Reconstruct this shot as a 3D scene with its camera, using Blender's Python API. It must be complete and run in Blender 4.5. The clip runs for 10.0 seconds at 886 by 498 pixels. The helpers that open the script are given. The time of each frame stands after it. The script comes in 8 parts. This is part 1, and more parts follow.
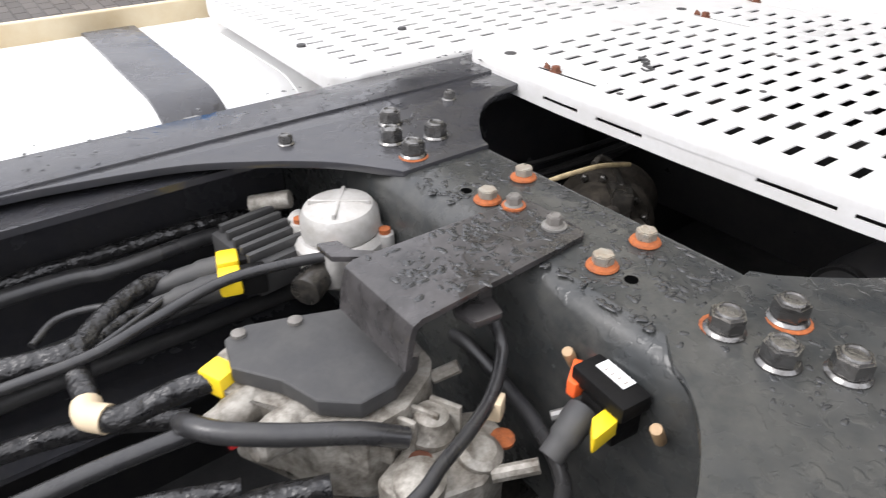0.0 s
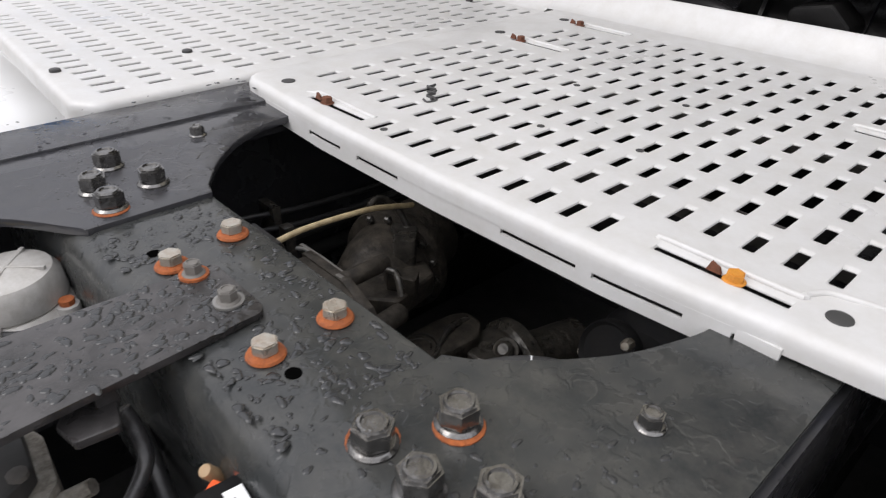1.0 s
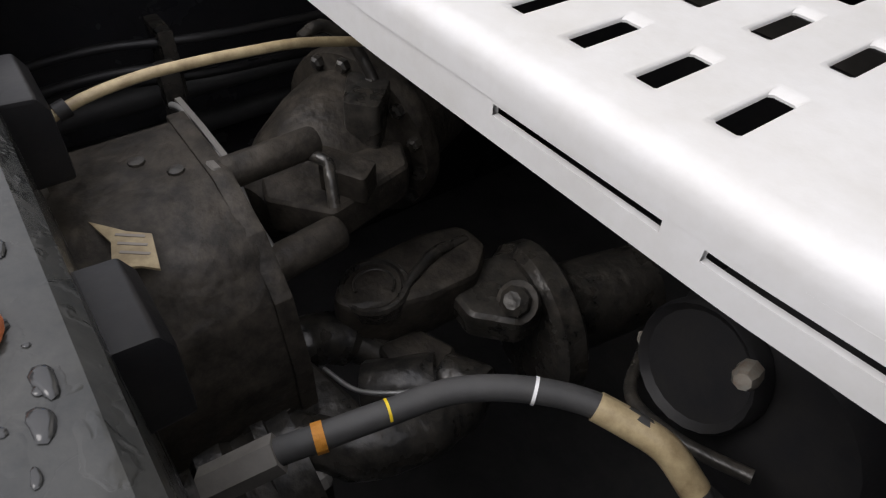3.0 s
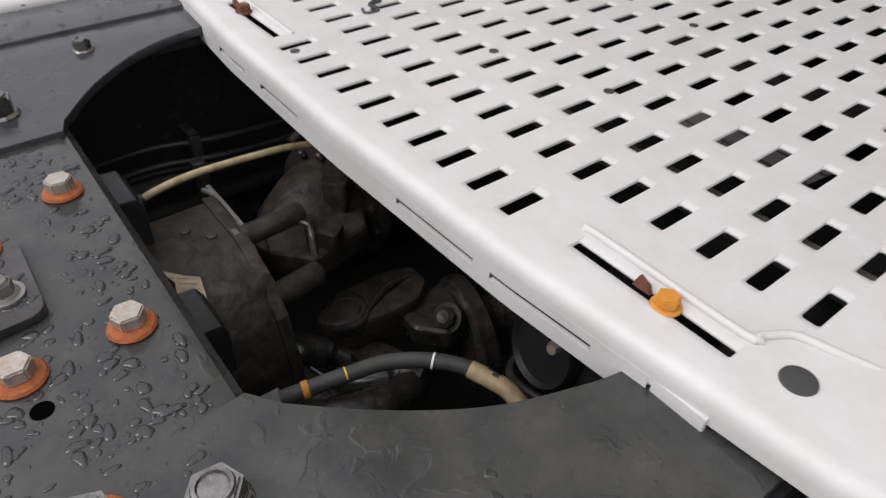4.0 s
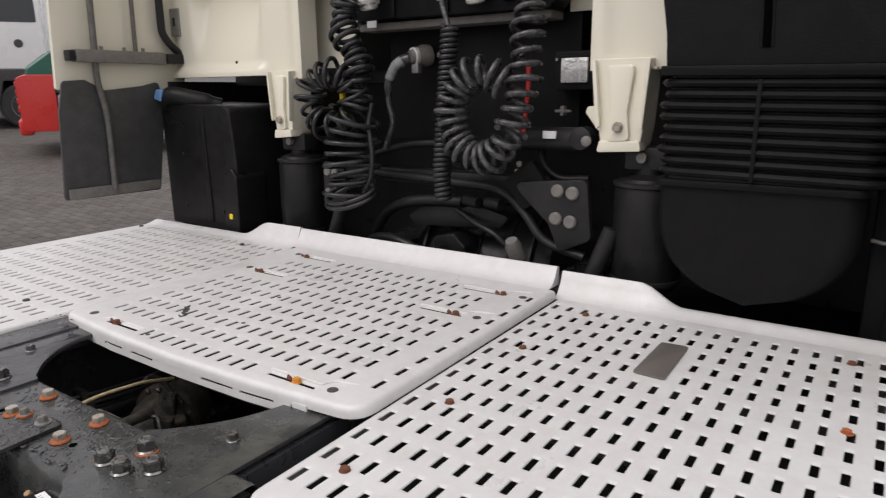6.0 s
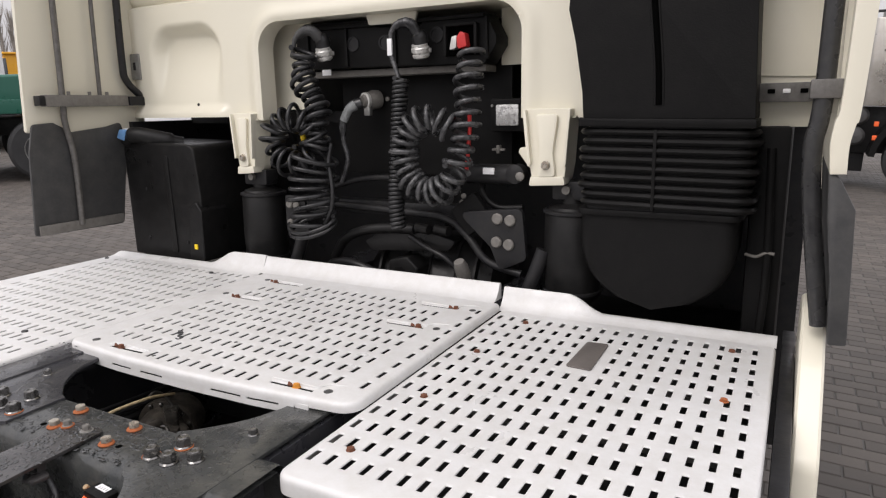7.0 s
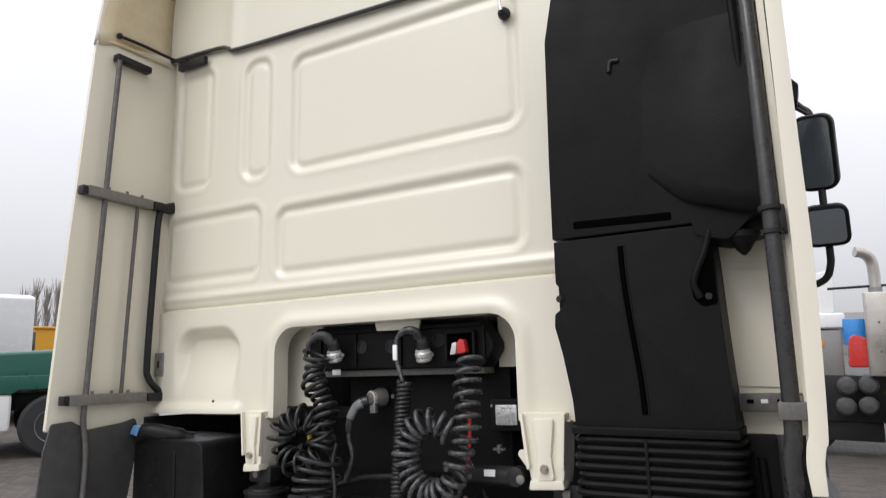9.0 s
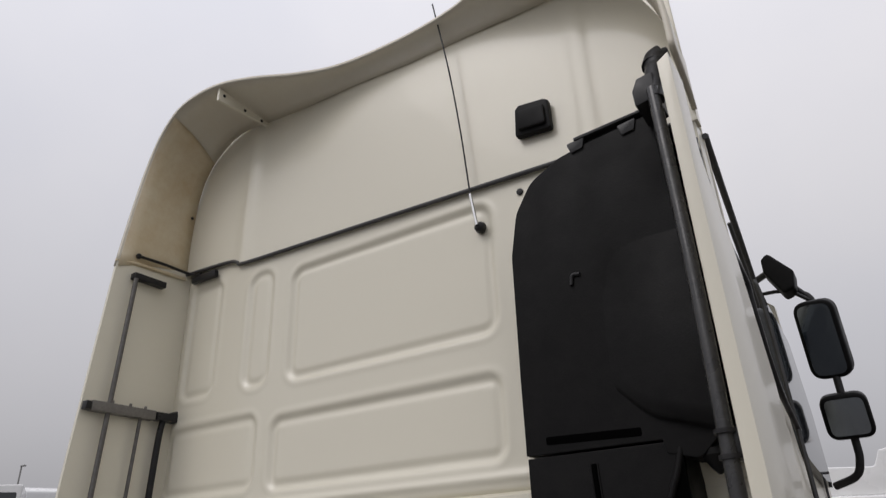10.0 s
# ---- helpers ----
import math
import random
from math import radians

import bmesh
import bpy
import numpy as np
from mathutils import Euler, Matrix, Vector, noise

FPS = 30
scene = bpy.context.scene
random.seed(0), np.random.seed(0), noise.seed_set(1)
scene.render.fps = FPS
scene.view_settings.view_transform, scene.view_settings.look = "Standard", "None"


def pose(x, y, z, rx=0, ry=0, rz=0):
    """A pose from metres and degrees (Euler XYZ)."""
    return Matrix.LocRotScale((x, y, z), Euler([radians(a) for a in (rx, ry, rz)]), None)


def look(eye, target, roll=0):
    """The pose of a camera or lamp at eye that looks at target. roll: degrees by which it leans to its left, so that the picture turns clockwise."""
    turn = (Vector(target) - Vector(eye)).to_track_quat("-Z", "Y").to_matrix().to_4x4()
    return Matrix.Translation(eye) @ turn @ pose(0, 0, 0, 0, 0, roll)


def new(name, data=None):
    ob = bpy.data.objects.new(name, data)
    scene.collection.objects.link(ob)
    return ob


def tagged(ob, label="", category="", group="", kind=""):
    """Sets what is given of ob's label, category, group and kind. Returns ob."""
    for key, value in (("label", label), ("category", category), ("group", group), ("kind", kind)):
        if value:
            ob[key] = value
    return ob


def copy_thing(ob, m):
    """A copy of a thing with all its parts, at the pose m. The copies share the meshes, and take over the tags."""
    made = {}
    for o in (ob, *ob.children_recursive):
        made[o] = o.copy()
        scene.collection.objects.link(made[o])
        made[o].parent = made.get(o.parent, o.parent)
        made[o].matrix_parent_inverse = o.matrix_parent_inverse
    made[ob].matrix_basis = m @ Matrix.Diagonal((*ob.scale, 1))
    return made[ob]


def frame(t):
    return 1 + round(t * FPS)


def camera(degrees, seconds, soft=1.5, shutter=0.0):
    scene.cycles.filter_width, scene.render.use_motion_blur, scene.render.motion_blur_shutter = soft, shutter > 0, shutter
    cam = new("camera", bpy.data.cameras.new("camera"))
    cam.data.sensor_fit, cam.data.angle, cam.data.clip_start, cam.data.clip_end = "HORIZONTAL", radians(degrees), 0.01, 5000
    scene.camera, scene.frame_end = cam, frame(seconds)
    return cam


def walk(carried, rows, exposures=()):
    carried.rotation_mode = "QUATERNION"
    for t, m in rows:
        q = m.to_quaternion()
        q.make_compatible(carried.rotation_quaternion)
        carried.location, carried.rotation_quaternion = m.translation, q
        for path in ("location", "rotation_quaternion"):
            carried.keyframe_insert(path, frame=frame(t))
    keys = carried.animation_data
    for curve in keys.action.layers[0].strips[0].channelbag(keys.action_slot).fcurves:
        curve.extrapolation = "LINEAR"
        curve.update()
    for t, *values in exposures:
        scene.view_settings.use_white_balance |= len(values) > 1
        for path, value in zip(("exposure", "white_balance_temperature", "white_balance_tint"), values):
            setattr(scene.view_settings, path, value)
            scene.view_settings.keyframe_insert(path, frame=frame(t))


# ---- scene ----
cam = camera(67.6, 10.0, soft=1.2, shutter=0.15)
PATH = [
    (0, (0.387, 0.061, 1.352), (-0.977, 1.066, 0.289), -0.7),
    (0.5, (0.37, 0.19, 1.327), (-0.877, 1.358, 0.288), 0.1),
    (1, (0.427, 0.281, 1.341), (-0.626, 1.293, 0.466), 1.65),
    (1.5, (0.282, 0.443, 1.249), (-0.996, 1.590, 0.225), 3.4),
    (2, (0.225, 0.512, 1.201), (-1.047, 1.531, 0.041), 3.2),
    (2.5, (0.221, 0.525, 1.184), (-0.939, 1.418, -0.179), 2.7),
    (2.7, (0.233, 0.535, 1.178), (-0.913, 1.413, -0.207), 2.5),
    (3.8, (0.349, 0.484, 1.292), (-0.773, 1.408, -0.082), 2.7),
    (4, (0.404, 0.471, 1.326), (-0.793, 1.415, 0.032), 1.0),
    (4.5, (0.568, 0.396, 1.395), (-0.785, 1.48, 0.399), 0.8),
    (5, (0.786, 0.272, 1.47), (-0.629, 1.462, 0.708), 0.1),
    (5.5, (0.933, 0.151, 1.515), (-0.493, 1.449, 0.984), 0.2),
    (6, (1.041, 0.036, 1.532), (-0.059, 1.641, 1.067), -0.6),
    (6.2, (1.07, -0.032, 1.546), (0.042, 1.62, 1.084), -0.6),
    (7.5, (1.134, -0.26, 1.629), (0.233, 1.496, 1.307), -0.9),
    (8, (1.167, -0.281, 1.63), (0.242, 1.489, 1.526), -0.8),
    (8.5, (1.174, -0.301, 1.668), (0.222, 1.456, 1.727), -1.0),
    (9, (1.198, -0.294, 1.72), (0.254, 1.431, 2.088), -1.5),
    (9.5, (1.23, -0.296, 1.764), (0.301, 1.364, 2.38), -1.7),
    (10, (1.414, -0.245, 1.817), (0.455, 1.283, 2.681), -2.5),
]
EXPOSURES = [(0.0, 1.03, 6480, 12), (0.5, 0.42, 6480, 12), (1.0, 0.26, 6520, 12), (2.0, 0.08, 6560, 13), (2.5, 0.38, 6560, 13), (4.0, 0.12, 6580, 13), (4.5, -0.18, 6620, 13), (5.0, -0.16, 6660, 13), (5.5, -0.16, 6700, 14), (6.0, 0.06, 6700, 14), (7.5, 0.39, 6680, 13), (8.5, 0.58, 6450, 11), (9.0, 0.32, 6450, 11), (9.5, -0.14, 6480, 12), (10.0, -0.44, 6500, 13)]
SKY = 0.12

# ---------------------------------------------------------------- the truck leans slightly on the yard
LEAN_M = Matrix.Rotation(radians(-2.2), 4, "Y") @ Matrix.Rotation(radians(-1.6), 4, "X")
walk(cam, [(t, LEAN_M @ look(eye, target, roll)) for t, eye, target, roll in PATH], EXPOSURES)

# ---------------------------------------------------------------- overcast daylight
world = bpy.data.worlds.new("overcast")
scene.world = world
world.use_nodes = True
wn, wl = world.node_tree.nodes, world.node_tree.links
wn.clear()
w_out = wn.new("ShaderNodeOutputWorld")
w_bg = wn.new("ShaderNodeBackground")
w_sky = wn.new("ShaderNodeTexSky")
w_sky.sky_type = "NISHITA"
w_sky.sun_disc = False
w_sky.sun_elevation, w_sky.sun_rotation = radians(48), radians(200)
w_sky.dust_density, w_sky.air_density = 3.0, 1.0
w_hsv = wn.new("ShaderNodeHueSaturation")
w_hsv.inputs["Saturation"].default_value = 0.16
w_co = wn.new("ShaderNodeTexCoord")
w_noise = wn.new("ShaderNodeTexNoise")
w_noise.inputs["Scale"].default_value, w_noise.inputs["Detail"].default_value = 1.6, 5.0
w_ramp = wn.new("ShaderNodeValToRGB")
w_ramp.color_ramp.elements[0].position, w_ramp.color_ramp.elements[0].color = 0.3, (0.86, 0.88, 0.92, 1)
w_ramp.color_ramp.elements[1].position, w_ramp.color_ramp.elements[1].color = 0.7, (1.0, 1.0, 1.0, 1)
w_mul = wn.new("ShaderNodeMix")
w_mul.data_type, w_mul.blend_type = "RGBA", "MULTIPLY"
w_mul.inputs["Factor"].default_value = 1.0
w_flat = wn.new("ShaderNodeMix")
w_flat.data_type = "RGBA"
w_flat.inputs["Factor"].default_value = 0.72
w_flat.inputs[7].default_value = (7.75, 7.74, 7.95, 1)
wl.new(w_sky.outputs[0], w_hsv.inputs["Color"])
wl.new(w_hsv.outputs[0], w_flat.inputs[6])
wl.new(w_co.outputs["Generated"], w_noise.inputs["Vector"])
wl.new(w_noise.outputs["Fac"], w_ramp.inputs["Fac"])
w_sep = wn.new("ShaderNodeSeparateXYZ")
wl.new(w_co.outputs["Generated"], w_sep.inputs[0])
w_up = wn.new("ShaderNodeMapRange")
w_up.inputs[1].default_value, w_up.inputs[2].default_value = 0.0, 1.0
w_up.inputs[3].default_value, w_up.inputs[4].default_value = 0.62, 2.02
wl.new(w_sep.outputs["Z"], w_up.inputs[0])
w_lift = wn.new("ShaderNodeVectorMath")
w_lift.operation = "SCALE"
wl.new(w_flat.outputs[2], w_lift.inputs[0])
wl.new(w_up.outputs[0], w_lift.inputs["Scale"])
wl.new(w_lift.outputs[0], w_mul.inputs[6])
wl.new(w_ramp.outputs["Color"], w_mul.inputs[7])
wl.new(w_mul.outputs[2], w_bg.inputs["Color"])
w_bg.inputs["Strength"].default_value = SKY
wl.new(w_bg.outputs[0], w_out.inputs["Surface"])
sun = new("sun", bpy.data.lights.new("sun", "SUN"))
sun.data.energy, sun.data.angle, sun.data.color = 0.78, radians(30), (1.0, 0.97, 0.93)
sun.matrix_world = look((0, 0, 0), (0.25, 0.68, -0.80))


# ---------------------------------------------------------------- materials
def make(name, col, rough=0.5, metal=0.0, var=0.18, big=4.0, fine=90.0, bump=0.08, dirt=None, dirt_amt=0.0, rvar=0.15, relief=0.0, relief_scale=30.0, coat=0.0, per_piece=0.0, wet=0.0, wet_scale=70.0):
    m = bpy.data.materials.new(name)
    m.use_nodes = True
    n, l = m.node_tree.nodes, m.node_tree.links
    b = n["Principled BSDF"]
    co = n.new("ShaderNodeTexCoord")
    n1, n2 = n.new("ShaderNodeTexNoise"), n.new("ShaderNodeTexNoise")
    n1.inputs["Scale"].default_value, n1.inputs["Detail"].default_value = big, 5
    n2.inputs["Scale"].default_value, n2.inputs["Detail"].default_value = fine, 4
    for t in (n1, n2):
        l.new(co.outputs["Object"], t.inputs["Vector"])
    lo, hi = [c * (1 - var) for c in col], [min(1, c * (1 + var)) for c in col]
    mix = n.new("ShaderNodeMix")
    mix.data_type = "RGBA"
    mix.inputs[6].default_value, mix.inputs[7].default_value = (*lo, 1), (*hi, 1)
    blend = n.new("ShaderNodeMath")
    blend.operation = "MULTIPLY_ADD"
    l.new(n2.outputs["Fac"], blend.inputs[0])
    blend.inputs[1].default_value = 0.5
    half = n.new("ShaderNodeMath")
    half.operation = "MULTIPLY"
    half.inputs[1].default_value = 0.5
    l.new(n1.outputs["Fac"], half.inputs[0])
    l.new(half.outputs[0], blend.inputs[2])
    l.new(blend.outputs[0], mix.inputs["Factor"])
    colour = mix.outputs[2]
    if dirt:
        n3 = n.new("ShaderNodeTexNoise")
        n3.inputs["Scale"].default_value, n3.inputs["Detail"].default_value, n3.inputs["Roughness"].default_value = big * 2.7, 8, 0.7
        l.new(co.outputs["Object"], n3.inputs["Vector"])
        r = n.new("ShaderNodeMapRange")
        r.inputs[1].default_value, r.inputs[2].default_value = 0.5 - 0.12, 0.5 + 0.2
        r.inputs[3].default_value, r.inputs[4].default_value = 0.0, dirt_amt
        l.new(n3.outputs["Fac"], r.inputs[0])
        d = n.new("ShaderNodeMix")
        d.data_type = "RGBA"
        d.inputs[7].default_value = (*dirt, 1)
        l.new(r.outputs[0], d.inputs["Factor"])
        l.new(colour, d.inputs[6])
        colour = d.outputs[2]
    if per_piece:
        info = n.new("ShaderNodeObjectInfo")
        geo = n.new("ShaderNodeNewGeometry")
        add = n.new("ShaderNodeMath")
        add.operation = "ADD"
        l.new(info.outputs["Random"], add.inputs[0])
        l.new(geo.outputs["Random Per Island"], add.inputs[1])
        fr = n.new("ShaderNodeMath")
        fr.operation = "FRACT"
        l.new(add.outputs[0], fr.inputs[0])
        pr = n.new("ShaderNodeMapRange")
        pr.inputs[3].default_value, pr.inputs[4].default_value = 1 - per_piece, 1 + per_piece
        l.new(fr.outputs[0], pr.inputs[0])
        pm = n.new("ShaderNodeVectorMath")
        pm.operation = "SCALE"
        l.new(colour, pm.inputs[0])
        l.new(pr.outputs[0], pm.inputs["Scale"])
        colour = pm.outputs[0]
    l.new(colour, b.inputs["Base Color"])
    rr = n.new("ShaderNodeMapRange")
    rr.inputs[3].default_value, rr.inputs[4].default_value = max(0.03, rough - rvar), min(1, rough + rvar)
    l.new(n1.outputs["Fac"], rr.inputs[0])
    rr.inputs[1].default_value, rr.inputs[2].default_value = 0.3, 0.7
    rough_out = rr.outputs[0]
    if wet:
        # a broken film of rain water: sharp-edged patches that are smoother and stand a little proud
        warp = n.new("ShaderNodeTexNoise")
        warp.inputs["Scale"].default_value, warp.inputs["Detail"].default_value, warp.inputs["Distortion"].default_value = wet_scale, 2.5, 0.6
        l.new(co.outputs["Object"], warp.inputs["Vector"])
        film = n.new("ShaderNodeMapRange")
        film.inputs[1].default_value, film.inputs[2].default_value = 0.54, 0.62
        l.new(warp.outputs["Fac"], film.inputs[0])
        pick = n.new("ShaderNodeMix")
        pick.inputs[3].default_value = 0.07
        l.new(rough_out, pick.inputs[2])
        soak = n.new("ShaderNodeMath")
        soak.operation = "MULTIPLY"
        soak.inputs[1].default_value = wet
        l.new(film.outputs[0], soak.inputs[0])
        l.new(soak.outputs[0], pick.inputs[0])
        rough_out = pick.outputs[0]
    l.new(rough_out, b.inputs["Roughness"])
    b.inputs["Metallic"].default_value = metal
    b.inputs["Coat Weight"].default_value = coat
    bp = n.new("ShaderNodeBump")
    bp.inputs["Strength"].default_value, bp.inputs["Distance"].default_value = bump, 0.002
    l.new(n2.outputs["Fac"], bp.inputs["Height"])
    last = bp
    if relief:
        n4 = n.new("ShaderNodeTexNoise")
        n4.inputs["Scale"].default_value, n4.inputs["Detail"].default_value = relief_scale, 3
        l.new(co.outputs["Object"], n4.inputs["Vector"])
        b2 = n.new("ShaderNodeBump")
        b2.inputs["Strength"].default_value, b2.inputs["Distance"].default_value = relief, 0.01
        l.new(n4.outputs["Fac"], b2.inputs["Height"])
        l.new(bp.outputs[0], b2.inputs["Normal"])
        last = b2
    if wet:
        b3 = n.new("ShaderNodeBump")
        b3.inputs["Strength"].default_value, b3.inputs["Distance"].default_value = 0.24 * wet, 0.0012
        l.new(film.outputs[0], b3.inputs["Height"])
        l.new(last.outputs[0], b3.inputs["Normal"])
        last = b3
    l.new(last.outputs[0], b.inputs["Normal"])
    return m


PLATE = make("silver_white_paint", (0.61, 0.606, 0.598), 0.40, 0.0, 0.05, 9, 160, 0.10, (0.46, 0.44, 0.40), 0.4)
FRAME = make("dark_grey_frame_paint", (0.038, 0.0385, 0.044), 0.24, 0.0, 0.35, 9, 60, 0.14, (0.052, 0.050, 0.048), 0.5, 0.12, relief=0.06, relief_scale=22, wet=0.75, wet_scale=42)
CROSS = make("weathered_frame_paint", (0.031, 0.0335, 0.034), 0.25, 0.0, 0.35, 11, 80, 0.16, (0.080, 0.078, 0.071), 0.65, 0.15, wet=0.7, wet_scale=75)
BRACKET = make("grimy_black_steel", (0.062, 0.058, 0.058), 0.34, 0.0, 0.25, 9, 70, 0.25, (0.010, 0.0095, 0.009), 0.95, 0.15, 0.15, 40, wet=1.0, wet_scale=48)
CREAM = make("cream_cab_paint", (0.713, 0.676, 0.560), 0.30, 0.0, 0.010, 5, 140, 0.008, rvar=0.02, coat=0.2)
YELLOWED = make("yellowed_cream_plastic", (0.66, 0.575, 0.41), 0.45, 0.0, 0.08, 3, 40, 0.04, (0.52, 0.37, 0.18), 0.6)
# a little darker than the cab cream, with faint yellow stains
DULL_CREAM = make("dull_cream_plastic", (0.66, 0.62, 0.52), 0.45, 0.0, 0.05, 3, 40, 0.03, (0.60, 0.53, 0.40), 0.35)
WHITE = make("white_gloss_paint", (0.78, 0.78, 0.77), 0.25, 0.0, 0.03, 3, 60, 0.02, coat=0.3)
BLACK = make("black_moulded_plastic", (0.0075, 0.0073, 0.0074), 0.48, 0.0, 0.2, 6, 220, 0.22, (0.013, 0.0125, 0.012), 0.5)
GLOSSBLACK = make("black_paint", (0.0150, 0.0150, 0.0165), 0.40, 0.0, 0.35, 14, 120, 0.15, (0.030, 0.028, 0.026), 0.6)
DUSTY = make("dusty_black_plastic", (0.0085, 0.0083, 0.0085), 0.40, 0.0, 0.4, 12, 160, 0.25, (0.019, 0.018, 0.017), 0.6)
LINE = make("clean_black_line", (0.011, 0.011, 0.012), 0.34, 0.0, 0.3, 20, 120, 0.1, (0.06, 0.06, 0.06), 0.4)
RUBBER = make("dusty_rubber", (0.038, 0.038, 0.039), 0.6, 0.0, 0.25, 8, 140, 0.15, (0.085, 0.082, 0.076), 0.5)
SLEEVE = make("pale_grey_sleeve", (0.34, 0.355, 0.355), 0.5, 0.0, 0.2, 30, 140, 0.2, (0.15, 0.15, 0.15), 0.4)
SILVER = make("dull_silver_collar", (0.68, 0.67, 0.64), 0.4, 0.5, 0.1, 30, 140, 0.1)
TAPED = make("wet_taped_cable", (0.0115, 0.0115, 0.0125), 0.24, 0.0, 0.4, 40, 160, 0.3, (0.045, 0.043, 0.04), 0.5, relief=0.7, relief_scale=70)
WETHOSE = make("wet_black_hose", (0.021, 0.021, 0.0225), 0.30, 0.0, 0.3, 20, 140, 0.15, (0.055, 0.053, 0.049), 0.5)
HOSE = make("black_coiled_hose", (0.012, 0.012, 0.0135), 0.30, 0.0, 0.3, 26, 120, 0.1, (0.20, 0.20, 0.20), 0.5)
STEEL = make("galvanised_grey_steel", (0.30, 0.30, 0.29), 0.45, 0.6, 0.3, 15, 120, 0.15, (0.16, 0.14, 0.12), 0.5)
DULLSTEEL = make("dull_grey_strip", (0.19, 0.18, 0.165), 0.6, 0.2, 0.3, 15, 120, 0.15, (0.10, 0.09, 0.08), 0.6)
STAY = make("weathered_steel_stay", (0.145, 0.138, 0.130), 0.5, 0.3, 0.3, 15, 120, 0.2, (0.05, 0.045, 0.04), 0.6)
NUT = make("oiled_dark_nut", (0.23, 0.226, 0.22), 0.20, 0.9, 0.35, 60, 300, 0.2, (0.06, 0.052, 0.045), 0.6)
TAN = make("tan_plated_bolt", (0.36, 0.24, 0.13), 0.5, 0.1, 0.3, 60, 300, 0.2)
BRIGHT = make("bright_bolt_head", (0.46, 0.44, 0.39), 0.35, 0.6, 0.25, 60, 300, 0.2, (0.30, 0.17, 0.08), 0.55)
RUST = make("orange_rust", (0.40, 0.112, 0.030), 0.85, 0.0, 0.45, 70, 400, 0.5, (0.17, 0.05, 0.02), 0.85)
DARKRUST = make("brown_rust", (0.16, 0.055, 0.028), 0.85, 0.0, 0.4, 80, 400, 0.5, (0.07, 0.035, 0.02), 0.7)
AMBER = make("amber_rust_bolt", (0.62, 0.26, 0.03), 0.6, 0.0, 0.3, 80, 400, 0.4, (0.4, 0.13, 0.02), 0.5)
CAST = make("cast_aluminium", (0.37, 0.35, 0.31), 0.55, 0.25, 0.45, 22, 130, 0.45, (0.055, 0.040, 0.025), 0.95, relief=0.35, relief_scale=45)
DARKCAST = make("oily_cast_housing", (0.021, 0.0185, 0.0155), 0.55, 0.1, 0.5, 24, 150, 0.5, (0.085, 0.072, 0.057), 0.8, relief=0.4)
GREASY = make("greasy_black_iron", (0.017, 0.0165, 0.0155), 0.32, 0.15, 0.5, 30, 110, 0.5, (0.085, 0.075, 0.062), 0.75, relief=0.3)
YELLOW = make("yellow_plastic", (0.85, 0.60, 0.02), 0.4, 0.0, 0.08)
ORANGE = make("orange_plastic", (0.85, 0.13, 0.03), 0.4, 0.0, 0.08)
RED = make("red_plastic", (0.55, 0.03, 0.03), 0.35, 0.0, 0.1)
BEIGE = make("beige_tape", (0.62, 0.50, 0.34), 0.6, 0.0, 0.15)
CLEANCAST = make("pale_cast_aluminium", (0.47, 0.46, 0.44), 0.5, 0.3, 0.2, 26, 150, 0.3, (0.22, 0.19, 0.15), 0.4, relief=0.15)
CREAMHOSE = make("stained_cream_conduit", (0.45, 0.36, 0.21), 0.45, 0.0, 0.3, 24, 120, 0.1, (0.16, 0.11, 0.055), 0.8)
LABEL = make("white_label", (0.80, 0.80, 0.80), 0.5, 0.0, 0.04)
INK = make("dark_ink", (0.05, 0.05, 0.05), 0.6)
BLUECAP = make("blue_plastic", (0.16, 0.34, 0.62), 0.4, 0.0, 0.1)
GREYPAD = make("grey_ribbed_pad", (0.135, 0.120, 0.110), 0.5, 0.2, 0.25, 20, 120, 0.3)
LENS = make("clear_lamp_lens", (0.62, 0.615, 0.60), 0.34, 0.6, 0.12, 60, 200, 0.3, relief=0.35, relief_scale=70)
# near-black that paints the shade inside holes, slots and pockets
SHADE_BLACK = make("recess_shade_black", (0.002, 0.002, 0.002), 0.9, bump=0.0)
CHROME = make("polished_metal", (0.75, 0.75, 0.74), 0.15, 1.0, 0.08)
WATER = make("water_on_paint", (0.030, 0.031, 0.032), 0.07, 0.0, 0.1, bump=0.0, rvar=0.02)
PAVER = make("concrete_pavers", (0.076, 0.065, 0.056), 0.75, 0.0, 0.2, 0.6, 60, 0.4, (0.055, 0.05, 0.046), 0.5, per_piece=0.22)
TYRE = make("tyre_rubber", (0.025, 0.025, 0.026), 0.75, 0.0, 0.2)
BLUE = make("blue_truck_paint", (0.03, 0.24, 0.62), 0.3, 0.0, 0.05, coat=0.4)
REDPAINT = make("red_truck_paint", (0.55, 0.03, 0.025), 0.3, 0.0, 0.06, coat=0.4)
GREENPAINT = make("dark_green_paint", (0.015, 0.10, 0.07), 0.35, 0.0, 0.06)
AMBERPAINT = make("orange_machine_paint", (0.75, 0.36, 0.02), 0.4, 0.0, 0.06)
BARK = make("bare_twigs", (0.30, 0.27, 0.24), 0.8, 0.0, 0.2)

for m, level in ((SHADE_BLACK, 0.0), (BLACK, 0.10), (GLOSSBLACK, 0.25), (GREASY, 0.5), (DARKCAST, 0.3), (DUSTY, 0.22), (LINE, 0.4), (CROSS, 0.42)):
    m.node_tree.nodes["Principled BSDF"].inputs["Specular IOR Level"].default_value = level

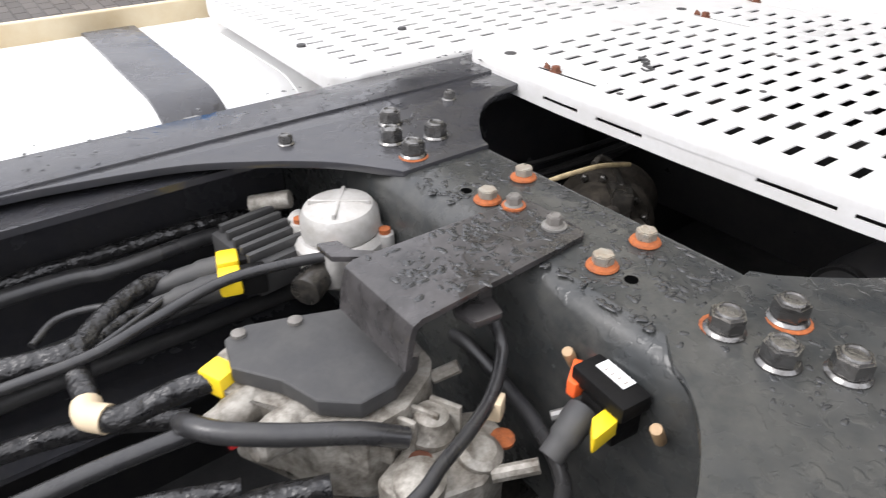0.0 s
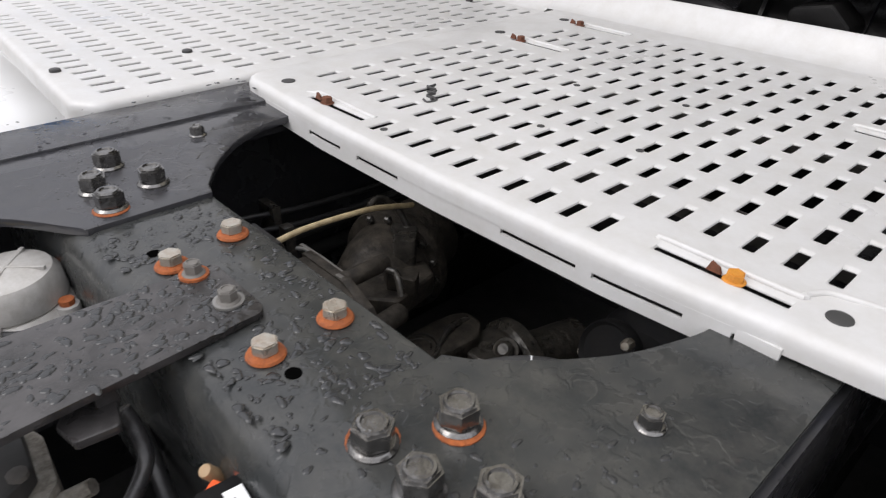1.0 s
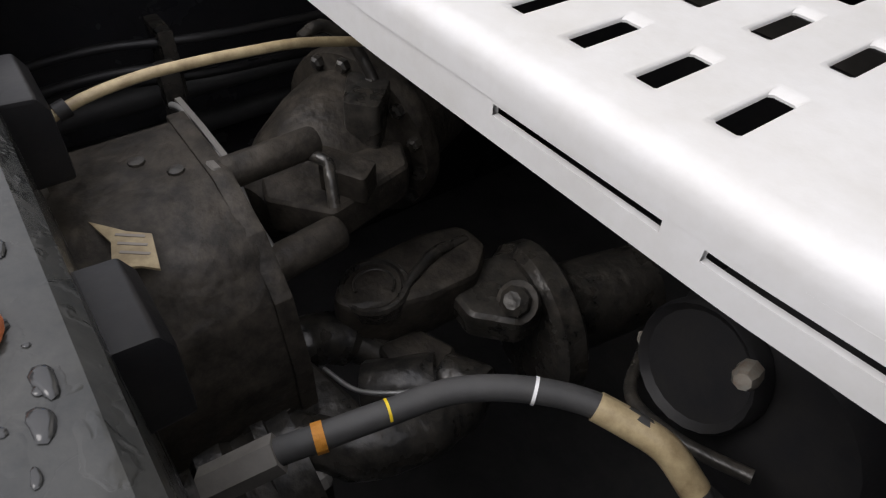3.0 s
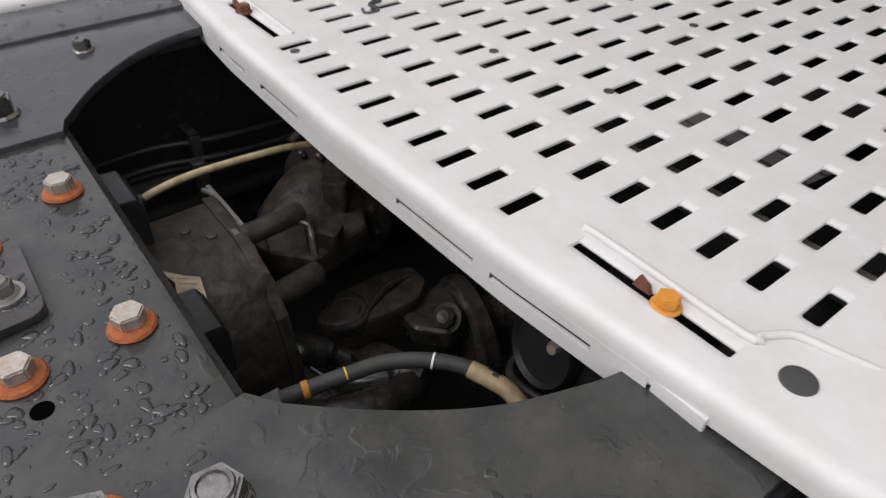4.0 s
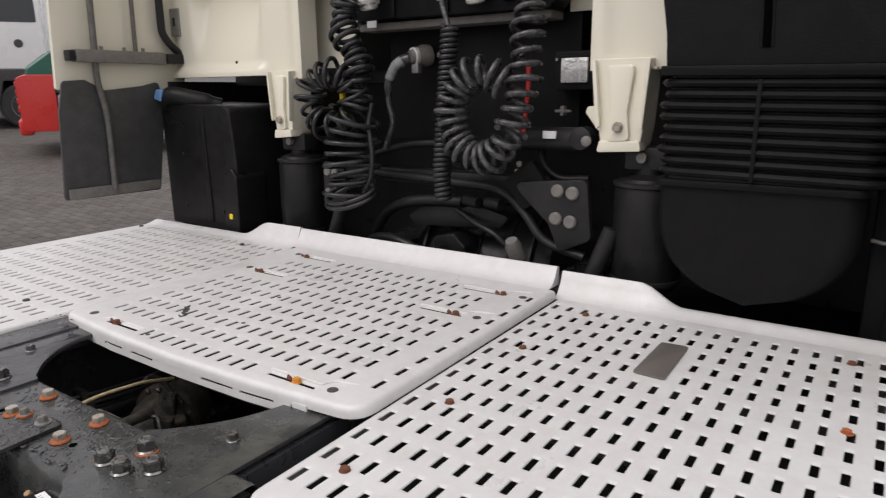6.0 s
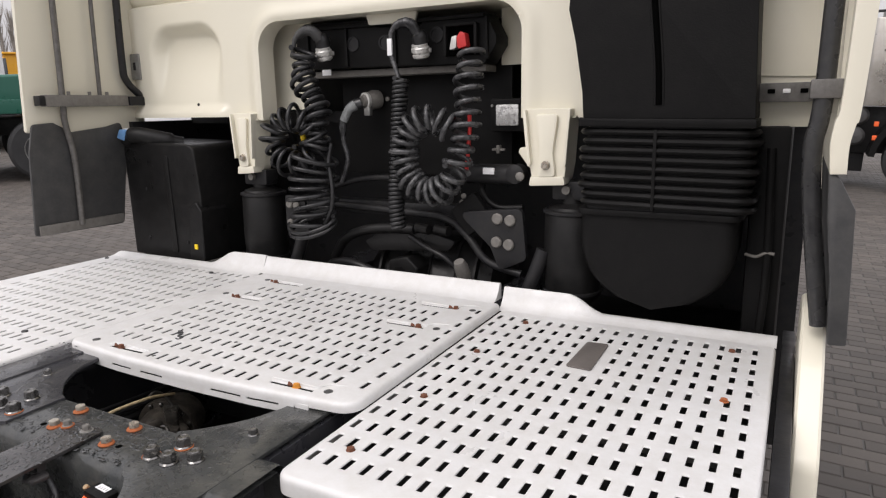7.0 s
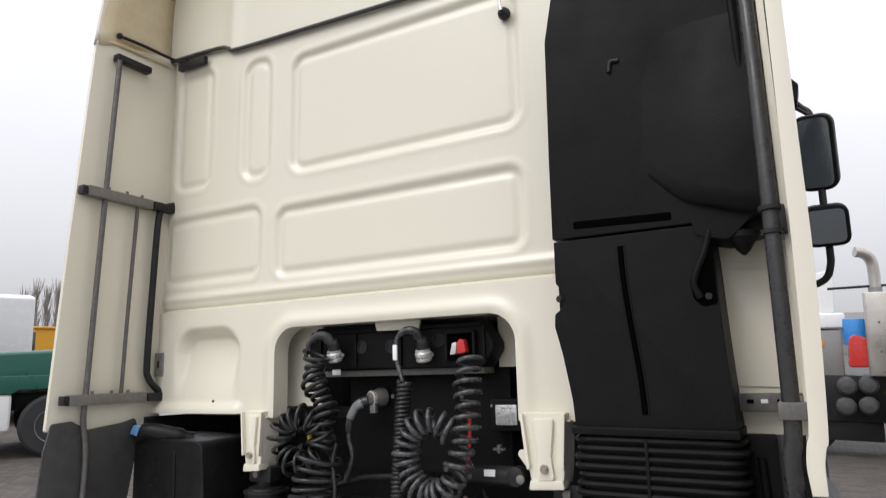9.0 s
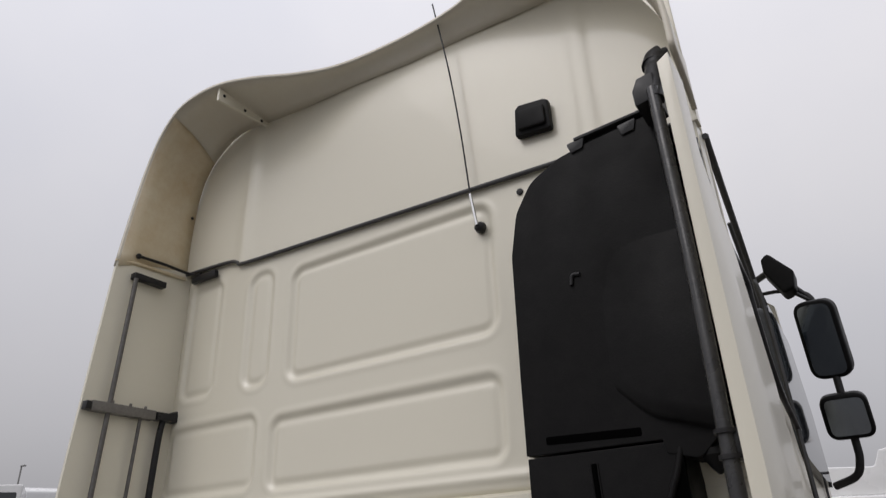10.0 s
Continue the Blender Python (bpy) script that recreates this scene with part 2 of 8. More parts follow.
BRUSHED = make("brushed_steel", (0.50, 0.48, 0.45), 0.36, 0.75, 0.12, 3, 60, 0.05, (0.36, 0.31, 0.25), 0.4)

GLASS = bpy.data.materials.new("dark_window_glass")
GLASS.use_nodes = True
gb = GLASS.node_tree.nodes["Principled BSDF"]
gb.inputs["Base Color"].default_value = (0.03, 0.035, 0.04, 1)
gb.inputs["Roughness"].default_value, gb.inputs["Specular IOR Level"].default_value = 0.04, 0.8
MIRROR = make("mirror_glass", (0.36, 0.40, 0.44), 0.05, 1.0, 0.02, bump=0.0)

# ---------------------------------------------------------------- building helpers
ORIGIN, TRUCK = {}, []


def finish(bm, mat, name, shift, sharp=34):
    bmesh.ops.recalc_face_normals(bm, faces=bm.faces)
    me = bpy.data.meshes.new(name)
    bm.transform(Matrix.Translation(-Vector(shift)))
    bm.to_mesh(me)
    bm.free()
    for p in me.polygons:
        p.use_smooth = True
    me.set_sharp_from_angle(angle=radians(sharp))
    me.materials.append(mat)
    return me


def thing(name, at, label, category, group="", kind="", truck=True):
    ob = new(name)
    ob.empty_display_size = 0.05
    ob.location = at
    ORIGIN[ob] = Vector(at)
    if truck:
        TRUCK.append(ob)
    return tagged(ob, label, category, group, kind)


def part(name, bm, mat, parent, label="", sharp=34):
    ob = new(name, finish(bm, mat, name, ORIGIN[parent], sharp))
    ob.parent = parent
    ORIGIN[ob] = ORIGIN[parent]
    return tagged(ob, label)


def solid(name, bm, mat, at, label, category, group="", kind="", truck=True, sharp=34):
    ob = new(name, finish(bm, mat, name, at, sharp))
    ob.location = at
    ORIGIN[ob] = Vector(at)
    if truck:
        TRUCK.append(ob)
    return tagged(ob, label, category, group, kind)


def B():
    return bmesh.new()


def box(bm, x0, x1, y0, y1, z0, z1, bevel=0.0, seg=2, turn=None):
    c = Vector(((x0 + x1) / 2, (y0 + y1) / 2, (z0 + z1) / 2))
    m = Matrix.Translation(c) @ (turn or Matrix()) @ Matrix.Diagonal((abs(x1 - x0), abs(y1 - y0), abs(z1 - z0), 1))
    vs = bmesh.ops.create_cube(bm, size=1, matrix=m)["verts"]
    if bevel:
        es = list({e for v in vs for e in v.link_edges})
        bmesh.ops.bevel(bm, geom=es, offset=bevel, segments=seg, affect="EDGES", profile=0.6)
    return bm


def cyl(bm, p0, p1, r, seg=20, r2=None, bevel=0.0):
    p0, p1 = Vector(p0), Vector(p1)
    d = p1 - p0
    m = Matrix.Translation((p0 + p1) / 2) @ d.to_track_quat("Z", "Y").to_matrix().to_4x4()
    vs = bmesh.ops.create_cone(bm, cap_ends=True, segments=seg, radius1=r, radius2=r if r2 is None else r2, depth=d.length, matrix=m)["verts"]
    if bevel:
        fs = [f for f in {f for v in vs for f in v.link_faces} if len(f.verts) > 4 or seg <= 4]
        es = list({e for f in fs for e in f.edges})
        bmesh.ops.bevel(bm, geom=es, offset=bevel, segments=2, affect="EDGES", profile=0.6)
    return bm


def lathe(bm, prof, at=(0, 0, 0), axis=(0, 0, 1), seg=24):
    m = Matrix.Translation(at) @ Vector(axis).to_track_quat("Z", "Y").to_matrix().to_4x4()
    rings = []
    for r, z in prof:
        rings.append([bm.verts.new(m @ Vector((r * math.cos(2 * math.pi * k / seg), r * math.sin(2 * math.pi * k / seg), z))) for k in range(seg)])
    for a, b in zip(rings, rings[1:]):
        for k in range(seg):
            bm.faces.new((a[k], a[(k + 1) % seg], b[(k + 1) % seg], b[k]))
    bm.faces.new(rings[0][::-1])
    bm.faces.new(rings[-1])
    return bm


def prism(bm, pts, a, b, plane="xy", bevel=0.0, seg=2):
    """A flat outline pushed from a to b along the axis that is not in its plane."""
    def place(u, v, w):
        return {"xy": (u, v, w), "xz": (u, w, v), "yz": (w, u, v)}[plane]
    lo = [bm.verts.new(place(u, v, a)) for u, v in pts]
    hi = [bm.verts.new(place(u, v, b)) for u, v in pts]
    n = len(pts)
    fs = [bm.faces.new(lo), bm.faces.new(hi[::-1])] + [bm.faces.new((lo[k], hi[k], hi[(k + 1) % n], lo[(k + 1) % n])) for k in range(n)]
    if bevel:
        bmesh.ops.recalc_face_normals(bm, faces=fs)
        es = list({e for f in fs[:2] for e in f.edges})
        bmesh.ops.bevel(bm, geom=es, offset=bevel, segments=seg, affect="EDGES", profile=0.6, clamp_overlap=True)
    return bm


def curve(pts, n=8, closed=False):
    """A smooth line through the points."""
    p = [Vector(q) for q in pts]
    if len(p) < 3:
        return p
    out = []
    for i in range(len(p) if closed else len(p) - 1):
        a, b, c, d = (p[(i - 1) % len(p)] if closed or i else p[0] * 2 - p[1]), p[i], p[(i + 1) % len(p)], (p[(i + 2) % len(p)] if closed or i + 2 < len(p) else p[-1] * 2 - p[-2])
        for k in range(n):
            t = k / n
            out.append(0.5 * (2 * b + (c - a) * t + (2 * a - 5 * b + 4 * c - d) * t * t + (3 * b - 3 * c + d - a) * t ** 3))
    if not closed:
        out.append(p[-1])
    return out


def tube(bm, pts, r, seg=8, smooth=6, closed=False):
    seg = max(seg, 12) if seg > 5 else seg
    p = curve(pts, smooth, closed) if smooth else [Vector(q) for q in pts]
    t0 = (p[1] - p[0]).normalized()
    u = t0.orthogonal().normalized()
    rings = []
    for i, q in enumerate(p):
        t = ((p[(i + 1) % len(p)] if closed or i + 1 < len(p) else q) - (p[i - 1] if closed or i else q)).normalized()
        u = (u - t * u.dot(t)).normalized()
        w = t.cross(u)
        rr = r[i * len(r) // len(p)] if isinstance(r, (list, tuple)) else r
        rings.append([bm.verts.new(q + rr * (u * math.cos(2 * math.pi * k / seg) + w * math.sin(2 * math.pi * k / seg))) for k in range(seg)])
    for a, b in zip(rings, rings[1:] + (rings[:1] if closed else [])):
        for k in range(seg):
            bm.faces.new((a[k], a[(k + 1) % seg], b[(k + 1) % seg], b[k]))
    if not closed:
        bm.faces.new(rings[0][::-1])
        bm.faces.new(rings[-1])
    return bm


def helix(path, R, turns, per=14, wobble=0.0, flat=1.0):
    """Points of a coil of radius R that winds round a line of points."""
    p = curve(path, 12)
    cum = [0.0]
    for a, b in zip(p, p[1:]):
        cum.append(cum[-1] + (b - a).length)
    u = (p[1] - p[0]).orthogonal().normalized()
    out, i, total = [], 0, int(turns * per)
    for k in range(total + 1):
        s = cum[-1] * k / total
        while i < len(p) - 2 and cum[i + 1] < s:
            i += 1
        f = (s - cum[i]) / max(1e-9, cum[i + 1] - cum[i])
        c, t = p[i].lerp(p[i + 1], f), (p[i + 1] - p[i]).normalized()
        u = (u - t * u.dot(t)).normalized()
        w = t.cross(u)
        a = 2 * math.pi * k / per
        rr = R * (1 + wobble * math.sin(k * 0.37) + wobble * math.sin(k * 0.113 + 1))
        out.append(c + rr * (u * math.cos(a) + flat * w * math.sin(a)))
    return out


def rounded(pts, radii, n=6):
    """An outline with its corners rounded."""
    out, m = [], len(pts)
    for i, (x, y) in enumerate(pts):
        r = radii[i] if isinstance(radii, (list, tuple)) else radii
        p, a, b = Vector((x, y)), Vector(pts[i - 1]), Vector(pts[(i + 1) % m])
        if r <= 0:
            out.append((x, y))
            continue
        da, db = (a - p).normalized(), (b - p).normalized()
        ang = da.angle(db)
        k = min(r / math.tan(ang / 2), 0.49 * (a - p).length, 0.49 * (b - p).length)
        q0, q1 = p + da * k, p + db * k
        for j in range(n + 1):
            t = j / n
            q = q0 * (1 - t) ** 2 + p * 2 * t * (1 - t) + q1 * t * t
            out.append((q.x, q.y))
    return out


def offset(pts, d):
    """The outline moved outwards by d (counter-clockwise outlines)."""
    out, m = [], len(pts)
    for i in range(m):
        a, b = Vector(pts[i - 1]), Vector(pts[(i + 1) % m])
        t = (b - a).normalized()
        out.append((pts[i][0] + t.y * d, pts[i][1] - t.x * d))
    return out


def hex_nut(bm, x, y, z, s, h, flange=0.0, dome=True, turn=0.0):
    """A flanged hexagon nut with the end of its stud."""
    f = s * 0.72 if not flange else flange
    lathe(bm, [(f, 0), (f, h * 0.09), (f * 0.94, h * 0.15), (s * 0.58, h * 0.22)], (x, y, z), seg=26)
    m = Matrix.Translation((x, y, z + h * 0.58)) @ Matrix.Rotation(turn, 4, "Z")
    vs = bmesh.ops.create_cone(bm, cap_ends=True, segments=6, radius1=s * 0.58, radius2=s * 0.58, depth=h * 0.84, matrix=m)["verts"]
    fs = [q for q in {q for v in vs for q in v.link_faces} if len(q.verts) == 6]
    bmesh.ops.bevel(bm, geom=list({e for q in fs for e in q.edges}), offset=s * 0.07, segments=2, affect="EDGES")
    if dome:
        lathe(bm, [(s * 0.44, -h * 0.02), (s * 0.40, h * 0.09), (s * 0.32, h * 0.10), (s * 0.29, h * 0.015), (s * 0.05, h * 0.02)], (x, y, z + h * 1.0), seg=18)
    return bm

# ---------------------------------------------------------------- slotted walkway plates behind the cab
def slotted(outline, slots, z, edge_drop):
    """A pressed plate with rolled edges and rounded slots (x, y, half width, half length) cut through it."""
    bm = B()
    rim = [bm.verts.new((x, y, z)) for x, y in outline]
    edges = [bm.edges.new((rim[i], rim[(i + 1) % len(rim)])) for i in range(len(rim))]
    holes = []
    for x, y, hw, hl in slots:
        c = min(hw, hl) * 0.27
        shape = [(-hw + c, -hl), (hw - c, -hl), (hw, -hl + c), (hw, hl - c), (hw - c, hl), (-hw + c, hl), (-hw, hl - c), (-hw, -hl + c)]
        loop = [bm.verts.new((x + u + math.copysign(0.0014, u), y + v + math.copysign(0.0060, v), z)) for u, v in shape]
        edges += [bm.edges.new((loop[i], loop[(i + 1) % 8])) for i in range(8)]
        holes.append((loop, *([(x + u + math.copysign(a, u), y + v + math.copysign(c, v)) for u, v in shape] for a, c in ((0.0012, 0.0054), (0.0006, 0.0032), (0.0002, 0.0010), (0.0, 0.0)))))
    bmesh.ops.triangle_fill(bm, use_beauty=True, edges=edges)
    prev = rim
    for out, down in ((0.004, 0.0008), (0.0075, 0.003), (0.0095, 0.007), (0.010, 0.012), (0.010, edge_drop), (0.007, edge_drop)):
        ring = [bm.verts.new((x, y, z - down)) for x, y in offset(outline, out)]
        for i in range(len(ring)):
            j = (i + 1) % len(ring)
            bm.faces.new((prev[i], prev[j], ring[j], ring[i]))
        prev = ring
    for loop, brim, slope, lip, shape in holes:
        prev = loop
        for pts, down in ((brim, 0.0), (slope, 0.0005), (lip, 0.0013), (shape, 0.0018), (shape, 0.0028)):
            ring = [bm.verts.new((x, y, z - down)) for x, y in pts]
            for i in range(8):
                bm.faces.new((prev[i], prev[(i + 1) % 8], ring[(i + 1) % 8], ring[i]))
            prev = ring
    return bm


def upturn(x0, x1, y, z, height, n=40):
    """The front edge of a plate, curved up by height(x), with a rolled lip."""
    bm = B()
    prof = [(0, 0, 0), (0.014, 0.0015, 0), (0.026, 0.005, 0.06), (0.036, 0.008, 0.25), (0.044, 0.008, 0.55), (0.050, 0.006, 0.9), (0.053, 0.004, 1.0), (0.060, 0.003, 1.0), (0.063, 0.0, 0.92), (0.064, 0, 0.0)]
    rows = []
    for k in range(n + 1):
        x = x0 + (x1 - x0) * k / n
        rows.append([bm.verts.new((x, y + dy, z + dz + f * height(x))) for dy, dz, f in prof])
    for a, b in zip(rows, rows[1:]):
        for i in range(len(prof) - 1):
            bm.faces.new((a[i], b[i], b[i + 1], a[i + 1]))
    bm.faces.new(rows[0])
    bm.faces.new(rows[-1][::-1])
    return bm


def ramp(x, a, b):
    t = min(1, max(0, (x - a) / (b - a)))
    return t * t * (3 - 2 * t)


SX, SY, HW, HL = 0.0345, 0.0625, 0.0054, 0.0158
MID_Z, LEFT_Z, SIDE_Z = 1.075, 1.066, 1.057

# middle plate
bays = [(-0.219, 0.719), (0.268, 0.722), (0.277, 1.140), (0.280, 1.314), (-0.270, 1.150), (-0.270, 1.326)]
mid_slots = []
for r in range(-1, 10):
    y = 0.724 if r < 0 else 0.790 + r * 0.0585
    for c in range(21):
        x = 0.333 - 0.0337 * c
        if r < 0 and not -0.15 < x < 0.18:
            continue
        if r >= 0 and any(abs(x - bx) < 0.076 and abs(y - by) < 0.034 for bx, by in bays):
            continue
        if (x > 0.30 and y > 1.10) or (x < -0.33 and y > 1.10):
            continue
        mid_slots.append((x, y, HW, HL))
for r in range(10):
    mid_slots.append((0.398, 0.790 + r * 0.0585, HW, HL))
for x, y in bays:
    mid_slots.append((x, y, 0.054, 0.0035))
mid_outline = rounded([(-0.405, 0.706), (-0.2, 0.690), (0.0, 0.685), (0.2, 0.690), (0.422, 0.708), (0.412, 1.402), (-0.430, 1.402)], [0.03, 0.2, 0.2, 0.2, 0.035, 0.004, 0.004])
mid = thing("walkway_plate", (0, 0.69, 1.03), "raised middle walkway plate of slotted silver-white metal with rusty bolts", "walkway plate", "walkway plates")
part("deck", slotted(mid_outline, mid_slots, MID_Z, 0.020), PLATE, mid)
part("upturned_edge", upturn(-0.462, 0.402, 1.400, MID_Z - 0.001, lambda x: 0.042), PLATE, mid)
bm = B()


def apron_y(x):
    return float(np.interp(x, (-0.405, -0.2, 0.0, 0.2, 0.422), (0.706, 0.6905, 0.6865, 0.6905, 0.708))) - 0.0105


xs = sorted({-0.345 + 0.645 * k / 48 for k in range(49)} | {-0.226, -0.160, -0.128, -0.056, 0.088, 0.170, 0.186, 0.264})
for x0, x1 in zip(xs, xs[1:]):
    m = (x0 + x1) / 2
    cut = any(a < m < b for a, b in ((-0.226, -0.160), (-0.128, -0.056), (0.088, 0.170), (0.186, 0.264)))
    for z0, z1 in (((1.0365, 1.0480), (1.0530, 1.060)) if cut else ((1.0365, 1.060),)):
        q = [bm.verts.new((x, apron_y(x) + d, z)) for d in (0, 0.003) for x, z in ((x0, z0), (x1, z0), (x1, z1), (x0, z1))]
        for f in ((0, 1, 2, 3), (7, 6, 5, 4), (0, 4, 5, 1), (3, 2, 6, 7)):
            bm.faces.new([q[k] for k in f])
bmesh.ops.remove_doubles(bm, verts=bm.verts, dist=0.0002)
part("slotted_apron", bm, PLATE, mid)
part("corner_tab", prism(B(), [(0.302, 1.0475), (0.334, 1.0475), (0.334, 1.060), (0.302, 1.060)], apron_y(0.318) - 0.001, apron_y(0.318) + 0.003, "xz", 0.001), PLATE, mid)
for x, y in bays:
    s = 1 if x > 0 else -1
    bm = tube(B(), [(x - 0.058, y + 0.013, MID_Z - 0.001), (x - 0.052, y + 0.014, MID_Z + 0.001), (x + 0.048, y + 0.0135, MID_Z + 0.001), (x + 0.056, y + 0.020, MID_Z + 0.0009), (x + 0.066, y + 0.034, MID_Z + 0.0008), (x + 0.084, y + 0.040, MID_Z + 0.0004), (x + 0.106, y + 0.050, MID_Z - 0.0026)] if s > 0 else [(x + 0.058, y + 0.013, MID_Z - 0.001), (x - 0.05, y + 0.014, MID_Z + 0.001), (x - 0.06, y + 0.012, MID_Z), (x - 0.075, y + 0.006, MID_Z - 0.002)], 0.0026, 6, 4)
    part("pressed_bead", bm, PLATE, mid)
for (x, y), m, dx in zip(bays, (DARKRUST, AMBER, DARKRUST, DARKRUST, DARKRUST, DARKRUST), (-0.022, 0.012, 0.038, 0.052, -0.034, -0.044)):
    part("bolt", hex_nut(B(), x + dx, y, MID_Z - 0.001, 0.0120, 0.008, 0.0088, False, x), m, mid, "rusty hexagon bolt in a slot")
    t = B()
    prism(t, [(x + dx - 0.022, MID_Z), (x + dx - 0.010, MID_Z), (x + dx - 0.012, MID_Z + 0.005), (x + dx - 0.019, MID_Z + 0.008)], y - 0.002, y + 0.001, "xz")
    part("clip_tongue", t, DARKRUST, mid)
for x, y in ((-0.345, 0.729), (0.351, 0.731), (0.364, 1.145), (0.380, 1.318), (-0.365, 1.165), (-0.36, 1.338)):
    part("plug", lathe(B(), [(0.0095, 0), (0.009, 0.0015), (0.006, 0.002)], (x, y, MID_Z - 0.0005), seg=20), RUBBER, mid, "dark rubber plug")
for x, y in ((-0.02, 0.86), (0.095, 0.885), (-0.125, 0.715), (0.05, 1.06), (-0.09, 1.02)):
    bm = lathe(B(), [(0.0045, 0), (0.0045, 0.0008), (0.002, 0.001)], (x, y, MID_Z), seg=12)
    part("small_hole_plug", bm, RUBBER, mid)
def scrawl(u, w):
    return (-0.190 - 0.72 * u + 0.69 * w, 0.845 + 0.69 * u + 0.72 * w, MID_Z + 0.0006)


bm = tube(B(), [scrawl(-0.030 + 0.0062 * k, 0.0052 * math.sin(k * 2.1)) for k in range(11)], 0.0019, 5, 4)
tube(bm, [scrawl(0.026, -0.006), scrawl(0.006, 0.006), scrawl(-0.014, -0.005), scrawl(-0.032, 0.008)], 0.0016, 5, 4)
tube(bm, [scrawl(-0.034, 0.006), scrawl(-0.040, -0.004), scrawl(-0.030, -0.009)], 0.0018, 5, 4)
part("handwritten_mark", bm, INK, mid, "scribbled black marker strokes")

for y in (0.848, 1.08):
    part("support_bar", box(B(), -0.40, 0.40, y - 0.012, y + 0.012, MID_Z - 0.030, MID_Z - 0.016, 0.002), DULLSTEEL, mid, "grey support bar under the slots")

# left plate
left_slots = []
for r in range(14):
    y = 0.549 + r * 0.0630
    for c in range(20):
        x = -0.480 - c * SX
        if y < 0.56 and x < -1.06 or (abs(x + 0.618) < 0.016 and abs(y - 0.705) < 0.02):
            continue
        left_slots.append((x, y, HW, HL))
left_outline = rounded([(-1.215, 0.60), (-1.06, 0.530), (-0.470, 0.497), (-0.440, 0.520), (-0.440, 1.402), (-1.215, 1.402)], [0.10, 0.25, 0.02, 0.02, 0.004, 0.004])
lp = thing("walkway_plate", (-0.83, 0.95, 1.03), "wide slotted silver-white walkway plate beside the raised middle one", "walkway plate", "walkway plates")
part("deck", slotted(left_outline, left_slots, LEFT_Z, 0.030), PLATE, lp)
part("upturned_edge", upturn(-1.225, -0.466, 1.400, LEFT_Z - 0.001, lambda x: 0.004 + 0.050 * ramp(x, -0.74, -0.61)), PLATE, lp)
for x, y in ((-0.596, 0.703), (-0.608, 0.517), (-0.631, 1.355), (-1.17, 0.68), (-1.19, 1.36)):
    part("plug", lathe(B(), [(0.008, 0), (0.0075, 0.004), (0.005, 0.005)], (x, y, LEFT_Z - 0.0005), seg=16), RUBBER, lp, "dark rubber plug")

# right plate
right_slots = []
for r in range(14):
    y = 1.353 - r * 0.0613
    for c in range(19):
        x = 0.4495 + c * SX + (1.05 - y) * 0.012
        if 0.70 < x < 0.78 and 1.07 < y < 1.27:
            continue
        right_slots.append((x, y, HW, HL))
right_outline = rounded([(0.444, 0.490), (1.098, 0.490), (1.098, 1.402), (0.434, 1.402)], [0.02, 0.06, 0.004, 0.004])
rp = thing("walkway_plate", (0.77, 0.95, 1.03), "slotted silver-white walkway plate with a small grey step pad", "walkway plate", "walkway plates")
part("deck", slotted(right_outline, right_slots, SIDE_Z, 0.032), PLATE, rp)
part("upturned_edge", upturn(0.416, 1.108, 1.400, SIDE_Z - 0.001, lambda x: 0.052 - 0.044 * ramp(x, 0.60, 0.70)), PLATE, rp)
for y in (0.86, 1.101, 1.284):
    part("support_bar", box(B(), 0.45, 1.09, y - 0.012, y + 0.012, SIDE_Z - 0.030, SIDE_Z - 0.016, 0.002), DULLSTEEL, rp, "grey support bar under the slots")
part("step_pad", prism(B(), rounded([(0.710, 1.090), (0.766, 1.086), (0.762, 1.256), (0.712, 1.252)], 0.008), SIDE_Z + 0.0006, SIDE_Z + 0.004, bevel=0.001), GREYPAD, rp, "small grey ribbed metal pad")
for x, y, m in ((0.509, 0.826, DARKRUST), (0.500, 1.089, DARKRUST), (0.527, 1.329, DARKRUST), (0.502, 0.593, DARKRUST), (1.030, 1.055, RUST), (1.02, 1.335, DARKRUST)):
    part("bolt", hex_nut(B(), x, y, SIDE_Z - 0.001, 0.0125, 0.006, 0.009, False, x), m, rp, "small rusty bolt")

# ---------------------------------------------------------------- chassis
ch = thing("chassis_frame", (0, 0.3, 0.7), "dark grey painted truck chassis with wet crossmember and flanged nuts", "truck chassis")
for s, name in ((-1, "side_rail"), (1, "side_rail")):
    x0, x1 = sorted((s * 0.34, s * 0.43))
    e = 0.435 if s < 0 else 0.376
    o = [(s * 0.30, 0.74), (s * e, 0.74), (s * e, 1.036), (s * 0.30, 1.036), (s * 0.30, 1.028), (s * (e - 0.008), 1.028), (s * (e - 0.008), 0.748), (s * 0.30, 0.748)]
    part(name, prism(B(), o[::s], -1.6, 3.2, "xz", 0.002), FRAME, ch)
bm = prism(B(), [(-0.428, -1.6), (-0.342, -1.6), (-0.342, 0.735), (-0.428, 0.735)], 1.046, 1.058, bevel=0.003)
box(bm, -0.428, -0.420, -1.6, 0.735, 0.93, 1.05)
part("cover_strip", bm, FRAME, ch)
inner_l = [(-0.3435, -0.02)] + [(p.x, p.y) for p in curve([(-0.336, 0.05, 0), (-0.328, 0.106, 0), (-0.303, 0.212, 0), (-0.270, 0.276, 0), (-0.212, 0.351, 0), (-0.150, 0.398, 0)], 5)] + [(-0.140, 0.404), (-0.140, 0.519)] + [(p.x, p.y) for p in curve([(-0.158, 0.5245, 0), (-0.203, 0.557, 0), (-0.234, 0.588, 0), (-0.255, 0.616, 0), (-0.272, 0.655, 0), (-0.281, 0.715, 0)], 5)] + [(-0.3435, 0.735)]
